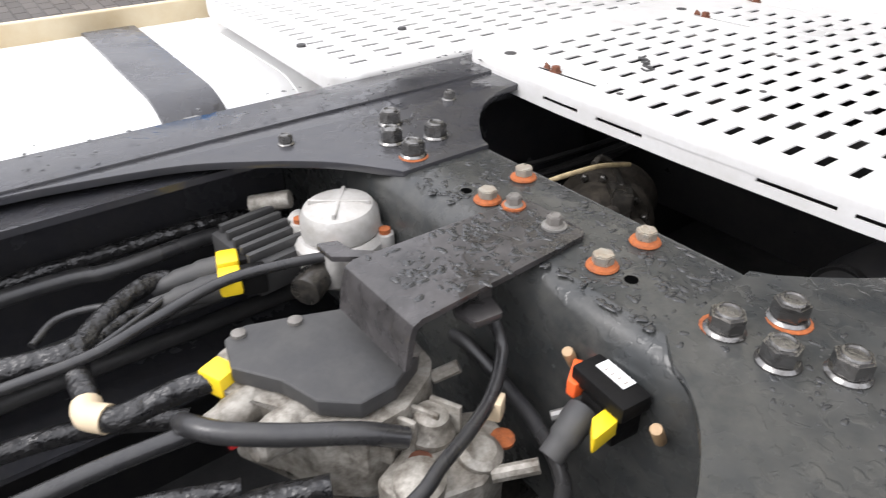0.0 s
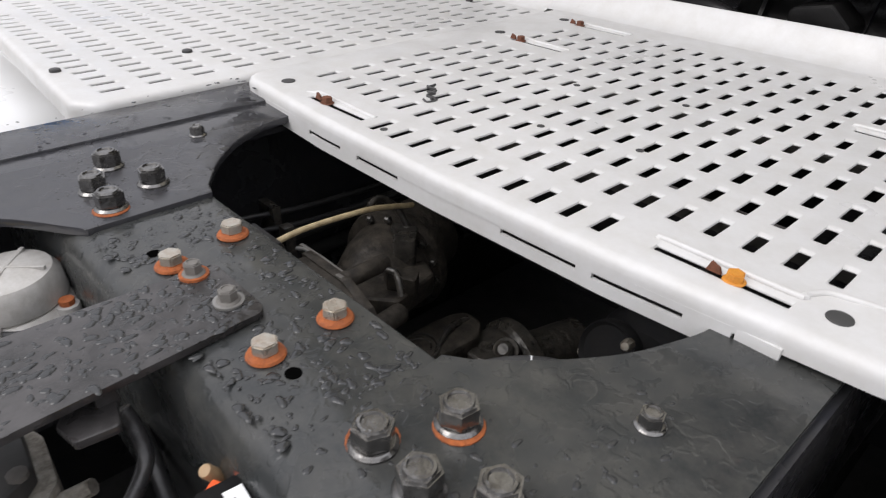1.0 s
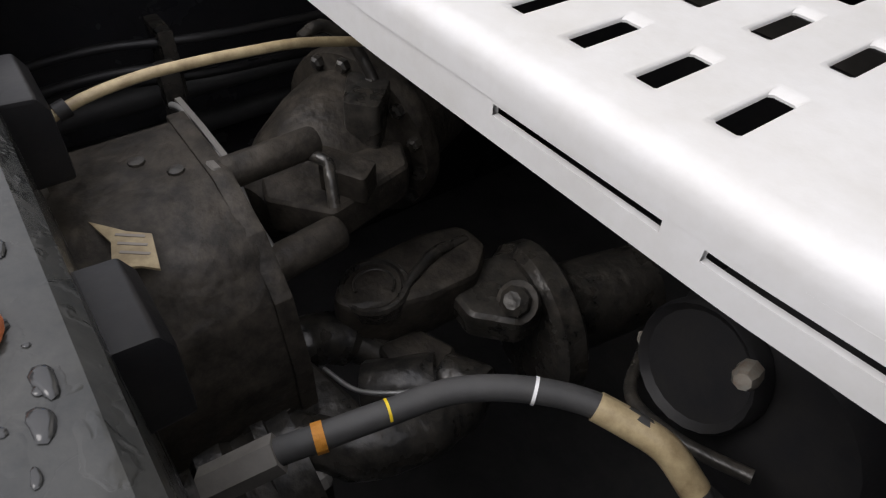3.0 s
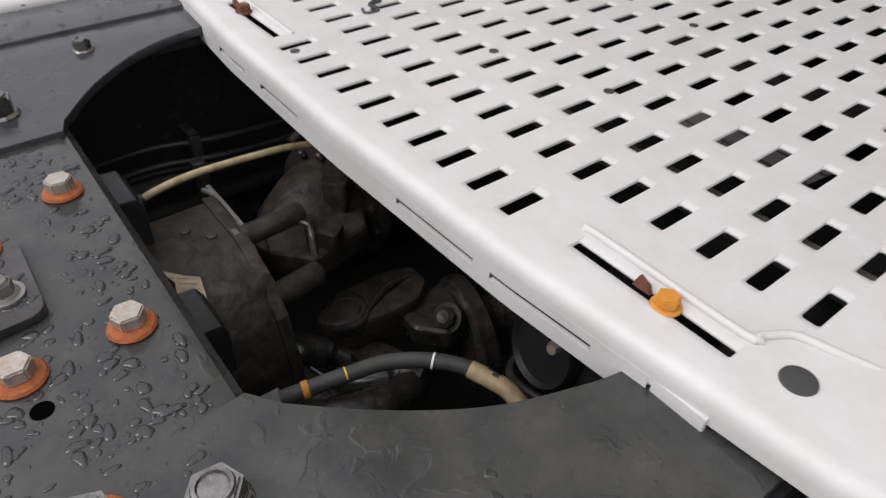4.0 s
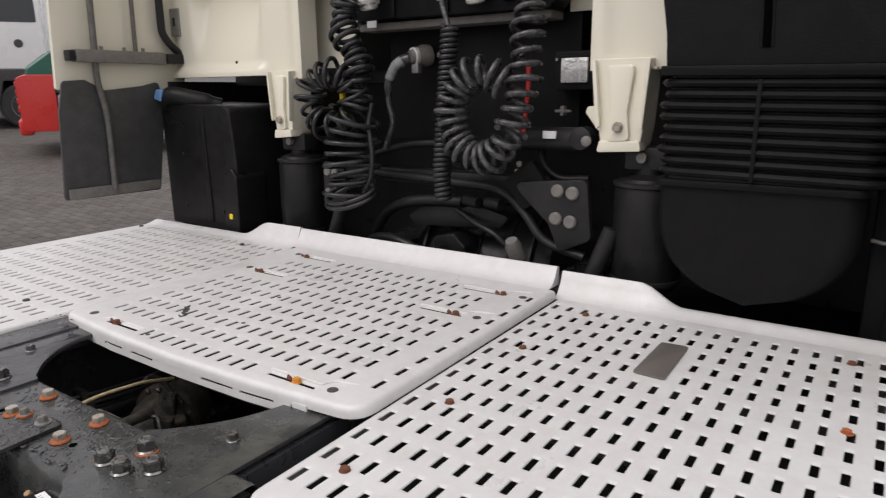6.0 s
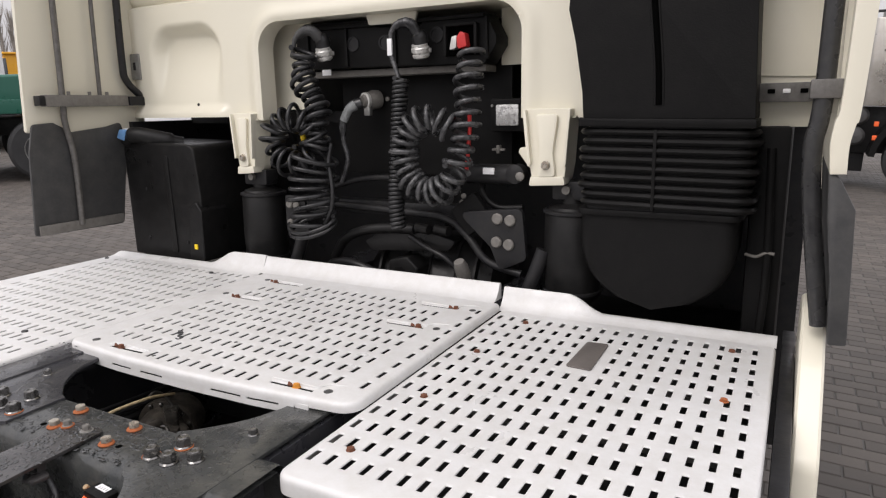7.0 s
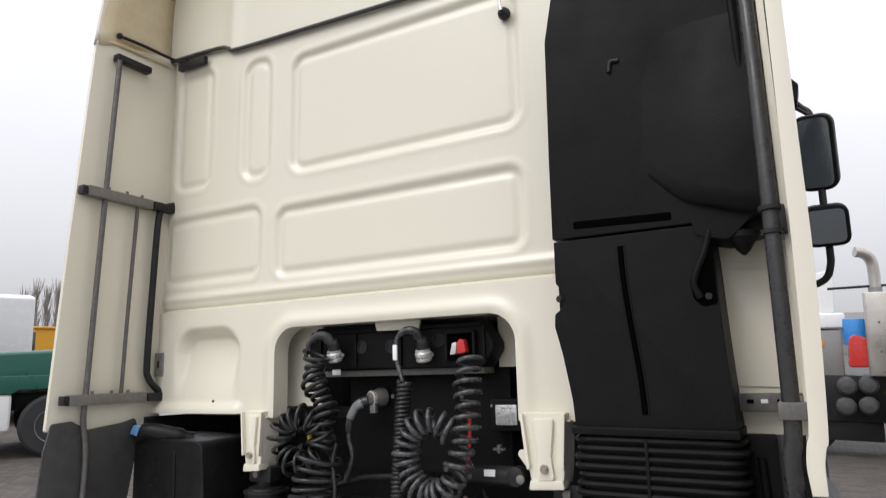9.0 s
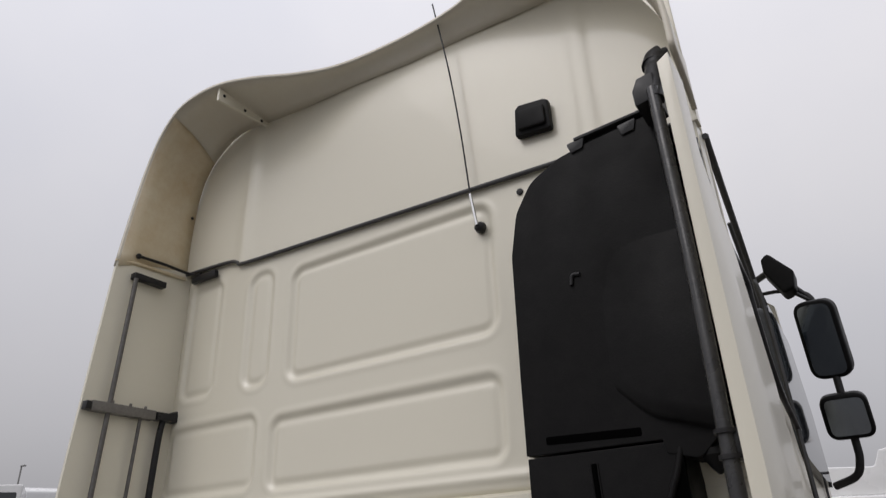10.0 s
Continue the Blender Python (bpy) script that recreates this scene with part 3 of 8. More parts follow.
part("gusset_plate", prism(B(), inner_l, 1.0365, 1.0455, bevel=0.0015), FRAME, ch, "wet dark grey gusset with a curved edge")
inner_r = [(0.374, -0.02), (0.338, -0.02)] + [(p.x, p.y) for p in curve([(0.332, 0.05, 0), (0.322, 0.16, 0), (0.295, 0.28, 0), (0.266, 0.337, 0), (0.235, 0.371, 0), (0.212, 0.384, 0)], 5)] + [(0.190, 0.405), (0.180, 0.5245)] + [(p.x, p.y) for p in curve([(0.197, 0.5365, 0), (0.219, 0.560, 0), (0.244, 0.591, 0), (0.264, 0.623, 0), (0.278, 0.658, 0), (0.287, 0.690, 0), (0.290, 0.735, 0)], 5)] + [(0.374, 0.735)]
part("gusset_plate", prism(B(), inner_r[::-1], 1.0345, 1.0416, bevel=0.0008), CROSS, ch, "wet dark grey gusset with a curved edge")
# pressed crossmember, open below
bm = B()
prof = [(0.382, 0.80), (0.382, 0.985), (0.383, 1.008), (0.388, 1.026), (0.397, 1.0365), (0.410, 1.0405), (0.45, 1.041), (0.512, 1.0405), (0.520, 1.0385), (0.5255, 1.032), (0.526, 1.015), (0.526, 0.80), (0.520, 0.80), (0.520, 1.012), (0.512, 1.030), (0.402, 1.030), (0.390, 1.008), (0.388, 0.80)]
rows = [[bm.verts.new((x, y, z)) for y, z in prof] for x in (-0.42, -0.2, 0.0, 0.2, 0.42)]
for a, b in zip(rows, rows[1:]):
    for i in range(len(prof)):
        j = (i + 1) % len(prof)
        bm.faces.new((a[i], b[i], b[j], a[j]))
part("crossmember", bm, CROSS, ch, "weathered grey crossmember with beads of water")
for x, y in ((-0.072, 0.433), (0.130, 0.440)):
    # a flat black disc paints the shade of each drain hole
    part("drain_hole", lathe(B(), [(0.0058, 0), (0.0058, 0.0004), (0.001, 0.0004)], (x, y, 1.041), seg=18), SHADE_BLACK, ch)
ntop = 1.0455
for x, y in ((-0.261, 0.4655), (-0.212, 0.4355), (-0.167, 0.4345), (-0.194, 0.4845)):
    part("flanged_nut", hex_nut(B(), x, y, ntop, 0.0225, 0.0172, 0.0152, True, x * 9), NUT, ch)
for x, y in ((0.212, 0.4415), (0.232, 0.4895), (0.253, 0.4405), (0.287, 0.4655)):
    part("flanged_nut", hex_nut(B(), x, y, 1.0416, 0.0225, 0.0172, 0.0152, True, x * 13), NUT, ch)
for x, y, a in ((-0.167, 0.4345, -0.5), (0.232, 0.4895, -0.6), (0.212, 0.4415, 2.6)):
    bm = lathe(B(), [(0.0162, 0), (0.0160, 0.0006), (0.014, 0.0008)], (x + 0.003 * math.cos(a), y + 0.003 * math.sin(a), 1.0419 if x > 0 else 1.0458), seg=18)
    part("rust_bleed", bm, RUST, ch, "orange rust ring under a nut")
for x, y in ((-0.058, 0.497), (-0.043, 0.436), (0.100, 0.494), (0.103, 0.436)):
    w = part("rusty_washer", lathe(B(), [(0.0130, 0), (0.0138, 0.0012), (0.0128, 0.003), (0.0090, 0.0046)], (x, y, 1.041), seg=24), RUST, ch, "orange rusted washer")
    bm = B()
    m = Matrix.Translation((x, y, 1.041 + 0.0085)) @ Matrix.Rotation(x * 20, 4, "Z")
    vs = bmesh.ops.create_cone(bm, cap_ends=True, segments=6, radius1=0.0096, radius2=0.0096, depth=0.009, matrix=m)["verts"]
    bmesh.ops.bevel(bm, geom=list({e for v in vs for e in v.link_edges}), offset=0.001, segments=2, affect="EDGES")
    part("bolt_head", bm, BRIGHT, w, "bright hexagon bolt head")
for x, y, z in ((0.310, 0.5735, 1.0416), (-0.287, 0.5745, 1.0455), (-0.283, 0.3385, 1.0455)):
    part("small_nut", hex_nut(B(), x, y, z, 0.014, 0.011, 0.010, True, x), NUT, ch)
# flat bracket bolted on the crossmember, reaching back over the valves
br = thing("mounting_bracket", (0.01, 0.45, 1.04), "wet grimy black flat bracket bolted onto the crossmember", "bracket")
arm = rounded([(-0.022, 0.290), (0.076, 0.284), (0.066, 0.460), (-0.018, 0.460)], [0.001, 0.001, 0.012, 0.012])
part("flat_arm", prism(B(), arm, 1.0415, 1.0475, bevel=0.001), BRACKET, br)
bm = prism(B(), [(0.291, 1.0470), (0.277, 1.0468), (0.271, 1.0440), (0.2685, 1.0390), (0.266, 1.024), (0.263, 1.010), (0.258, 1.010), (0.2605, 1.026), (0.2635, 1.041), (0.267, 1.0485), (0.275, 1.0522), (0.291, 1.0525)], -0.023, 0.076, "yz")
bmesh.ops.translate(bm, verts=bm.verts, vec=(0, 0, -0.0052))
part("bent_end", bm, BRACKET, br)
part("bracket_tab", prism(B(), rounded([(0.042, 0.328), (0.062, 0.314), (0.084, 0.318), (0.087, 0.344), (0.050, 0.354)], 0.004), 1.0205, 1.0275, bevel=0.002), BRACKET, br)
part("side_tab", prism(B(), rounded([(-0.068, 0.263), (-0.041, 0.264), (-0.021, 0.290), (-0.021, 0.304), (-0.041, 0.284), (-0.061, 0.281)], 0.003), 1.0395, 1.0450, bevel=0.001), BRACKET, br)
part("tab_stem", box(B(), 0.054, 0.064, 0.338, 0.352, 1.025, 1.043, 0.001), BRACKET, br)
for x, y, wm in ((-0.010, 0.440, RUST), (0.040, 0.443, STEEL)):
    w = part("washer", lathe(B(), [(0.0115, 0), (0.0115, 0.002), (0.007, 0.0026)], (x, y, 1.0475), seg=22), wm, br, "rusty washer" if wm is RUST else "dull steel washer")
    part("nut", hex_nut(B(), x, y, 1.049, 0.0125, 0.010, 0.009, True, 0.3), DULLSTEEL, w)

# beads of water on the wet steel
rng = random.Random(4)
bm = B()


def bead(x, y, z, r):
    n, ph, st = 12, rng.random() * 6.3, rng.uniform(0.7, 1.35)
    rad = [r * (1 + 0.20 * math.sin(2 * a + ph) + 0.12 * math.sin(3 * a + 2 * ph)) for a in [2 * math.pi * i / n for i in range(n)]]
    rings = []
    for f, h in ((1.0, 0.0), (0.88, 0.15), (0.5, 0.22)):
        rings.append([bm.verts.new((x + f * q * st * math.cos(2 * math.pi * i / n), y + f * q / st * math.sin(2 * math.pi * i / n), z + r * h)) for i, q in enumerate(rad)])
    top = bm.verts.new((x, y, z + r * 0.235))
    for a, c in zip(rings, rings[1:]):
        for i in range(n):
            j = (i + 1) % n
            bm.faces.new((a[i], a[j], c[j], c[i]))
    for i in range(n):
        bm.faces.new((rings[-1][i], rings[-1][(i + 1) % n], top))


for _ in range(520):
    x, y = rng.uniform(-0.125, 0.185), rng.uniform(0.398, 0.512)
    if x < 0.072 and x > -0.06 and y < 0.475:
        continue
    bead(x, y, 1.0409, rng.choice((0.0009, 0.0014, 0.0020, 0.0030, 0.0042)))
for _ in range(240):
    t, y = rng.random(), rng.uniform(0.285, 0.455)
    bead(-0.018 + t * (0.092 - (y - 0.285) * 0.05), y, 1.0474, rng.choice((0.0012, 0.002, 0.003, 0.0042)))
for _ in range(160):
    x, y = rng.uniform(-0.335, -0.14), rng.uniform(0.40, 0.53)
    if y > 0.51 and x > -0.20:
        continue
    bead(x, y, 1.0454, rng.choice((0.0008, 0.0012, 0.0018)))
for _ in range(170):
    x, y = rng.uniform(0.19, 0.33), rng.uniform(0.40, 0.60)
    if y > 0.505 and x < 0.29:
        continue
    bead(x, y, 1.0415, rng.choice((0.001, 0.0015, 0.002, 0.003)))
for _ in range(200):
    bead(rng.uniform(-0.424, -0.347), rng.uniform(-0.6, 0.72), 1.0578, rng.choice((0.0012, 0.002, 0.003)))
drops = solid("water_drops", bm, WATER, (0, 0.4, 1.04), "beads of rain water on the wet chassis steel", "water drops", kind="stuff", sharp=80)

# the crossmember group sits a little above the rails
for ob in [br, drops] + [c for c in ch.children if not c.name.startswith(("side_rail", "cover_strip"))]:
    ob.location += Vector((-0.002, -0.0025, 0.009))

# ---------------------------------------------------------------- cab
def sdf(x, z, x0, x1, z0, z1, r):
    dx, dz = abs(x - (x0 + x1) / 2) - (x1 - x0) / 2 + r, abs(z - (z0 + z1) / 2) - (z1 - z0) / 2 + r
    return math.hypot(max(dx, 0), max(dz, 0)) + min(max(dx, dz), 0) - r


SEAM = [(-1.30, 3.156), (-1.24, 3.152), (-0.90, 3.130), (-0.80, 3.096), (0.655, 3.044), (1.22, 3.022)]


def seam(x):
    return float(np.interp(x, [p[0] for p in SEAM], [p[1] for p in SEAM]))


PANELS = [(-0.505, 0.455, 2.505, 2.985, 0.06, 0.012), (-0.575, 0.450, 2.100, 2.365, 0.05, 0.012), (-1.215, -0.665, 2.115, 2.395, 0.05, 0.0105), (-1.165, -0.960, 2.525, 3.06, 0.05, 0.010), (-0.765, -0.625, 2.515, 3.025, 0.06, 0.010)]


def wall_y(x, z):
    y = 1.602
    for x0, x1, z0, z1, r, d in PANELS:
        s = sdf(x, z, x0, x1, z0, z1, r)
        y += d * ramp(-s, -0.011, 0.011) - d * 0.5 * ramp(-s, 0.016, 0.040)
        y -= 0.002 * math.exp(-((s - 0.020) / 0.011) ** 2)
    s = sdf(x, z, -1.105, -0.736, 1.50, 1.925, 0.11)
    y += 0.050 * ramp(-s, -0.005, 0.05) * ramp(z, 1.60, 1.86)
    y -= 0.016 * ramp(-z, -2.004, -1.998)
    y += 0.010 * math.exp(-((z - 2.008) / 0.006) ** 2)
    y -= 0.010 * math.exp(-((z - 2.050) / 0.016) ** 2)
    s = sdf(x, z, -0.552, 0.413, 1.0, 1.90, 0.09)
    y -= 0.012 * math.exp(-((s - 0.02) / 0.028) ** 2)
    y -= 0.020 * ramp(-z, -1.640, -1.600) * (1 - ramp(x, -0.75, -0.70))
    y += 0.03 * ramp(-x, 1.17, 1.29)
    return y


cab = thing("truck_cab", (0, 2.5, 1.2), "cream painted truck cab with embossed rear wall and high roof", "truck cab")
bm = B()
STEP = 0.008
nx, nz = int((1.19 + 1.29) / STEP), 200
grid = {}
for i in range(nx + 1):
    for k in range(nz + 1):
        x = -1.29 + i * STEP
        bot = 1.575 if -0.71 < x < 0.60 else 1.588
        z = bot + (1.90 - bot) * k / 44 if k < 44 else 1.90 + 0.006 * (k - 44) if k < 78 else 2.104 + (seam(x) - 2.104) * (k - 78) / (nz - 78)
        s = sdf(x, z, -0.552, 0.413, 1.0, 1.90, 0.09)
        if s < -0.0058:
            continue
        if s < 0.0058:
            e = 1e-4
            gx = (sdf(x + e, z, -0.552, 0.413, 1.0, 1.90, 0.09) - s) / e
            gz = (sdf(x, z + e, -0.552, 0.413, 1.0, 1.90, 0.09) - s) / e
            x, z = x - s * gx, z - s * gz
        grid[i, k] = bm.verts.new((x, wall_y(x, z), z))
for i in range(nx):
    for k in range(nz):
        q = [grid.get(p) for p in ((i, k), (i + 1, k), (i + 1, k + 1), (i, k + 1))]
        if None not in q:
            bm.faces.new(q)
        elif q.count(None) == 1:
            bm.faces.new([v for v in q if v])
bmesh.ops.remove_doubles(bm, verts=bm.verts, dist=0.0008)
rim = [e for e in bm.edges if e.is_boundary]
ex = bmesh.ops.extrude_edge_only(bm, edges=rim)
bmesh.ops.translate(bm, verts=[v for v in ex["geom"] if isinstance(v, bmesh.types.BMVert)], vec=(0, 0.075, 0))
part("rear_wall", bm, CREAM, cab, sharp=50)
# upper sheet above the seam
bm = B()
rows = []
TOP = [(-1.24, 3.56), (-1.20, 3.72), (-1.132, 3.82), (-1.02, 3.885), (-0.89, 3.905), (-0.73, 3.880), (-0.19, 3.845), (0.40, 3.81), (0.85, 3.775), (1.0, 3.735), (1.10, 3.62), (1.17, 3.45), (1.22, 3.20)]
for i in range(81):
    x = -1.245 + 2.445 * i / 80
    top = float(np.interp(x, [p[0] for p in TOP], [p[1] for p in TOP]))
    col = []
    for k in range(13):
        z = seam(x) + (top - seam(x)) * k / 12
        y = 1.596 - 0.016 * math.exp(-((x + 0.83 - 0.02 * k / 12) / 0.035) ** 2) - 0.010 * math.exp(-((x - 0.865) / 0.012) ** 2)
        col.append(bm.verts.new((x, y + 0.012 * ramp(k / 12, 0.6, 1.0), z)))
    rows.append(col)
for a, b in zip(rows, rows[1:]):
    for k in range(12):
        bm.faces.new((a[k], b[k], b[k + 1], a[k + 1]))
ex = bmesh.ops.extrude_edge_only(bm, edges=[e for e in bm.edges if e.is_boundary])
bmesh.ops.translate(bm, verts=[v for v in ex["geom"] if isinstance(v, bmesh.types.BMVert)], vec=(0, 0.05, 0))
part("upper_rear_panel", bm, CREAM, cab, sharp=50)
bm = tube(B(), [(x, 1.588, z - 0.002) for x, z in SEAM[1:2]] + [(-1.05, 1.586, 3.141), (-0.90, 1.585, 3.130), (-0.85, 1.585, 3.113), (-0.80, 1.585, 3.097), (-0.4, 1.585, seam(-0.4)), (0, 1.585, seam(0)), (0.4, 1.585, seam(0.4)), (1.18, 1.585, seam(1.18))], 0.0085, 6, 4)
part("seam_seal", bm, RUBBER, cab, "black rubber seal along the roof seam")
# roof fairing with its overhang
rear = [(-1.222, 1.225, 3.075), (-1.222, 1.262, 3.40), (-1.205, 1.286, 3.63), (-1.13, 1.285, 3.78), (-0.985, 1.272, 3.865), (-0.76, 1.270, 3.868), (-0.58, 1.325, 3.866), (-0.39, 1.42, 3.862), (-0.19, 1.492, 3.86), (0.11, 1.517, 3.86), (0.40, 1.500, 3.858), (0.62, 1.43, 3.85), (0.83, 1.33, 3.83), (1.00, 1.29, 3.77), (1.12, 1.28, 3.65), (1.186, 1.27, 3.45), (1.212, 1.255, 3.20), (1.214, 1.250, 3.04)]
front = [(-1.240, 1.60, 3.16), (-1.240, 1.60, 3.36), (-1.225, 1.60, 3.53), (-1.18, 1.60, 3.69), (-1.09, 1.60, 3.80), (-0.95, 1.60, 3.872), (-0.75, 1.60, 3.86), (-0.45, 1.60, 3.835), (-0.19, 1.60, 3.825), (0.11, 1.60, 3.80), (0.40, 1.60, 3.79), (0.62, 1.60, 3.775), (0.83, 1.60, 3.765), (1.00, 1.60, 3.735), (1.10, 1.60, 3.63), (1.165, 1.60, 3.45), (1.185, 1.60, 3.24), (1.190, 1.60, 3.06)]
ra, fa = curve(rear, 5), curve(front, 5)
bm = B()
rows = [[bm.verts.new(a.lerp(b, t) + Vector((0, 0, 0.02 * math.sin(math.pi * t)))) for t in (0, 0.2, 0.4, 0.6, 0.8, 1.0)] for a, b in zip(ra, fa)]
for a, b in zip(rows, rows[1:]):
    for k in range(5):
        bm.faces.new((a[k], a[k + 1], b[k + 1], b[k]))
fair = part("roof_fairing", bm, DULL_CREAM, cab, "cream roof fairing, yellowed inside its cheek", sharp=60)
sol = fair.modifiers.new("thickness", "SOLIDIFY")
sol.thickness, sol.offset = 0.016, 1.0
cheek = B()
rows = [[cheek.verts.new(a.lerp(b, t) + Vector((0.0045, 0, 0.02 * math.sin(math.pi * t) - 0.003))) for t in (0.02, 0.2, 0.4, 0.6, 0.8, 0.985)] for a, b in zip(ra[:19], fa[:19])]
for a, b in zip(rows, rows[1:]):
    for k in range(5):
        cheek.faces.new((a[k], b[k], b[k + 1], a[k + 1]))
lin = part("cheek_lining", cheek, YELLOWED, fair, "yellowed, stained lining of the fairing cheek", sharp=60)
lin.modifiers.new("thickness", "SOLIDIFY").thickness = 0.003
bm = B()
prism(bm, [(1.287, 3.866), (1.60, 3.846), (1.585, 3.828), (1.44, 3.815), (1.287, 3.800)], -0.748, -0.734, "yz")
part("stiffener", bm, CREAM, fair)
for y, z in ((1.315, 3.838), (1.44, 3.832), (1.545, 3.834)):
    part("rivet", lathe(B(), [(0.008, 0), (0.007, 0.003), (0.003, 0.004)], (-0.734, y, z), (1, 0, 0), 12), GLOSSBLACK, fair)
for y, z in ((1.574, 3.459), (1.59, 3.72)):
    part("rivet", lathe(B(), [(0.008, 0), (0.007, 0.004), (0.003, 0.005)], (-1.222, y, z), (1, 0, 0), 12), GLOSSBLACK, fair)
part("stay_rod", tube(B(), [(-1.205, 1.320, 3.148), (-1.195, 1.44, 3.148), (-1.17, 1.572, 3.135), (-1.10, 1.578, 3.118)], 0.007, 8), GLOSSBLACK, fair)
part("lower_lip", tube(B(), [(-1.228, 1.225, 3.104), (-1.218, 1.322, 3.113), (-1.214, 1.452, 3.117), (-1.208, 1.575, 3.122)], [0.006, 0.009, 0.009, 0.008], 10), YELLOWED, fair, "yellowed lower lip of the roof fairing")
part("rod_end", lathe(B(), [(0.004, -0.012), (0.012, -0.007), (0.014, 0), (0.012, 0.007), (0.004, 0.012)], (-1.206, 1.316, 3.148), (0.2, 1, 0), 14), GLOSSBLACK, fair)
# body shell
def shell(bm, x0, x1):
    prism(bm, rounded([(1.70, 1.935), (2.16, 1.935), (2.18, 1.30), (3.74, 1.30), (3.80, 2.2), (3.62, 3.05), (3.20, 3.72), (2.4, 3.86), (1.70, 3.80)], [0.01, 0.02, 0.02, 0.12, 0.2, 0.5, 0.5, 0.3, 0.02]), x0, x1, "yz", 0.06, 3)
    return bm


bm = shell(B(), -1.225, 1.195)
for v in bm.verts:
    # the sides lean in towards the roof and draw in towards the windscreen
    k = 0.060 * ramp(v.co.y, 1.9, 3.7) + 0.10 * ramp(v.co.z, 2.55, 3.9) * ramp(v.co.y, 1.62, 2.3)
    v.co.x *= 1 - k
    v.co.z -= 0.42 * ramp(v.co.y, 1.75, 3.3) * ramp(v.co.z, 2.9, 3.7)
part("body_shell", bm, CREAM, cab)
part("door_window", prism(B(), rounded([(2.36, 2.10), (3.10, 2.04), (3.06, 2.35), (2.86, 2.62), (2.36, 2.66)], 0.06), 1.150, 1.187, "yz"), GLASS, cab, "dark tinted side window")
part("door_window", prism(B(), rounded([(2.20, 2.10), (3.25, 2.02), (3.22, 2.35), (2.95, 2.86), (2.20, 2.90)], 0.06), -1.229, -1.21, "yz"), GLASS, cab, "dark tinted side window")
bm = B()
tube(bm, [(1.192, 2.24, 1.35), (1.190, 2.24, 2.5), (1.172, 2.30, 2.72), (1.150, 2.9, 2.68), (1.148, 3.2, 2.3), (1.150, 3.24, 1.4)], 0.008, 5, 4)
part("door_seam", bm, RUBBER, cab)
# black tube paints the shadowed gap behind the side fairing's far edge
part("window_seal", tube(B(), [(1.193, 1.505, 2.90), (1.193, 1.481, 2.844), (1.193, 1.470, 2.722), (1.193, 1.517, 2.647), (1.193, 1.613, 2.589), (1.196, 1.785, 2.546), (1.196, 1.818, 2.44), (1.196, 1.931, 2.264), (1.190, 2.262, 2.174)], [0.006, 0.010, 0.014, 0.014, 0.014, 0.012, 0.011, 0.010, 0.009], 8), GLOSSBLACK, cab, "black line put in for the shadowed gap behind the fairing edge")
part("window_seal", tube(B(), [(1.198, 1.735, 2.72), (1.198, 1.80, 2.66), (1.196, 1.90, 2.60), (1.194, 1.98, 2.52)], 0.006, 8), RUBBER, cab, "grey window seal")
part("corner_deflector", prism(B(), rounded([(1.083, 2.956), (1.142, 2.903), (1.148, 2.604), (1.150, 2.294), (1.100, 2.314), (1.093, 2.612)][::-1], 0.02), 3.22, 3.28, "xz", 0.012, 3), CREAM, cab, "cream corner air deflector")
part("drip_rail", tube(B(), [(1.196, 1.70, 3.02), (1.176, 2.0, 2.98), (1.150, 2.4, 2.93), (1.125, 2.8, 2.86), (1.112, 3.1, 2.76), (1.110, 3.3, 2.6)], 0.012, 8), RUBBER, cab, "grey rubber drip rail")
part("latch_plate", box(B(), -1.214, -1.166, 1.578, 1.590, 1.735, 1.832, 0.003), STEEL, cab)
part("keyhole", box(B(), -1.197, -1.185, 1.574, 1.580, 1.770, 1.800, 0.003), GLOSSBLACK, cab)
part("screw", lathe(B(), [(0.006, 0), (0.005, 0.003)], (-0.871, 1.587, 1.634), (0, -1, 0), 10), GLOSSBLACK, cab)
part("rivet", lathe(B(), [(0.013, 0), (0.012, 0.004), (0.006, 0.006)], (0.583, 1.600, 2.985), (0, -1, 0), 14), GLOSSBLACK, cab)
# vent in the upper sheet
v = part("roof_vent", prism(B(), rounded([(0.604, 3.185), (0.742, 3.172), (0.742, 3.292), (0.722, 3.302), (0.628, 3.314), (0.612, 3.300)], 0.012), 1.560, 1.590, "xz", 0.008), BLACK, cab, "black plastic air vent cover")
part("vent_hood", prism(B(), rounded([(0.622, 3.200), (0.728, 3.190), (0.728, 3.270), (0.625, 3.280)], 0.01), 1.545, 1.562, "xz", 0.008), BLACK, v)
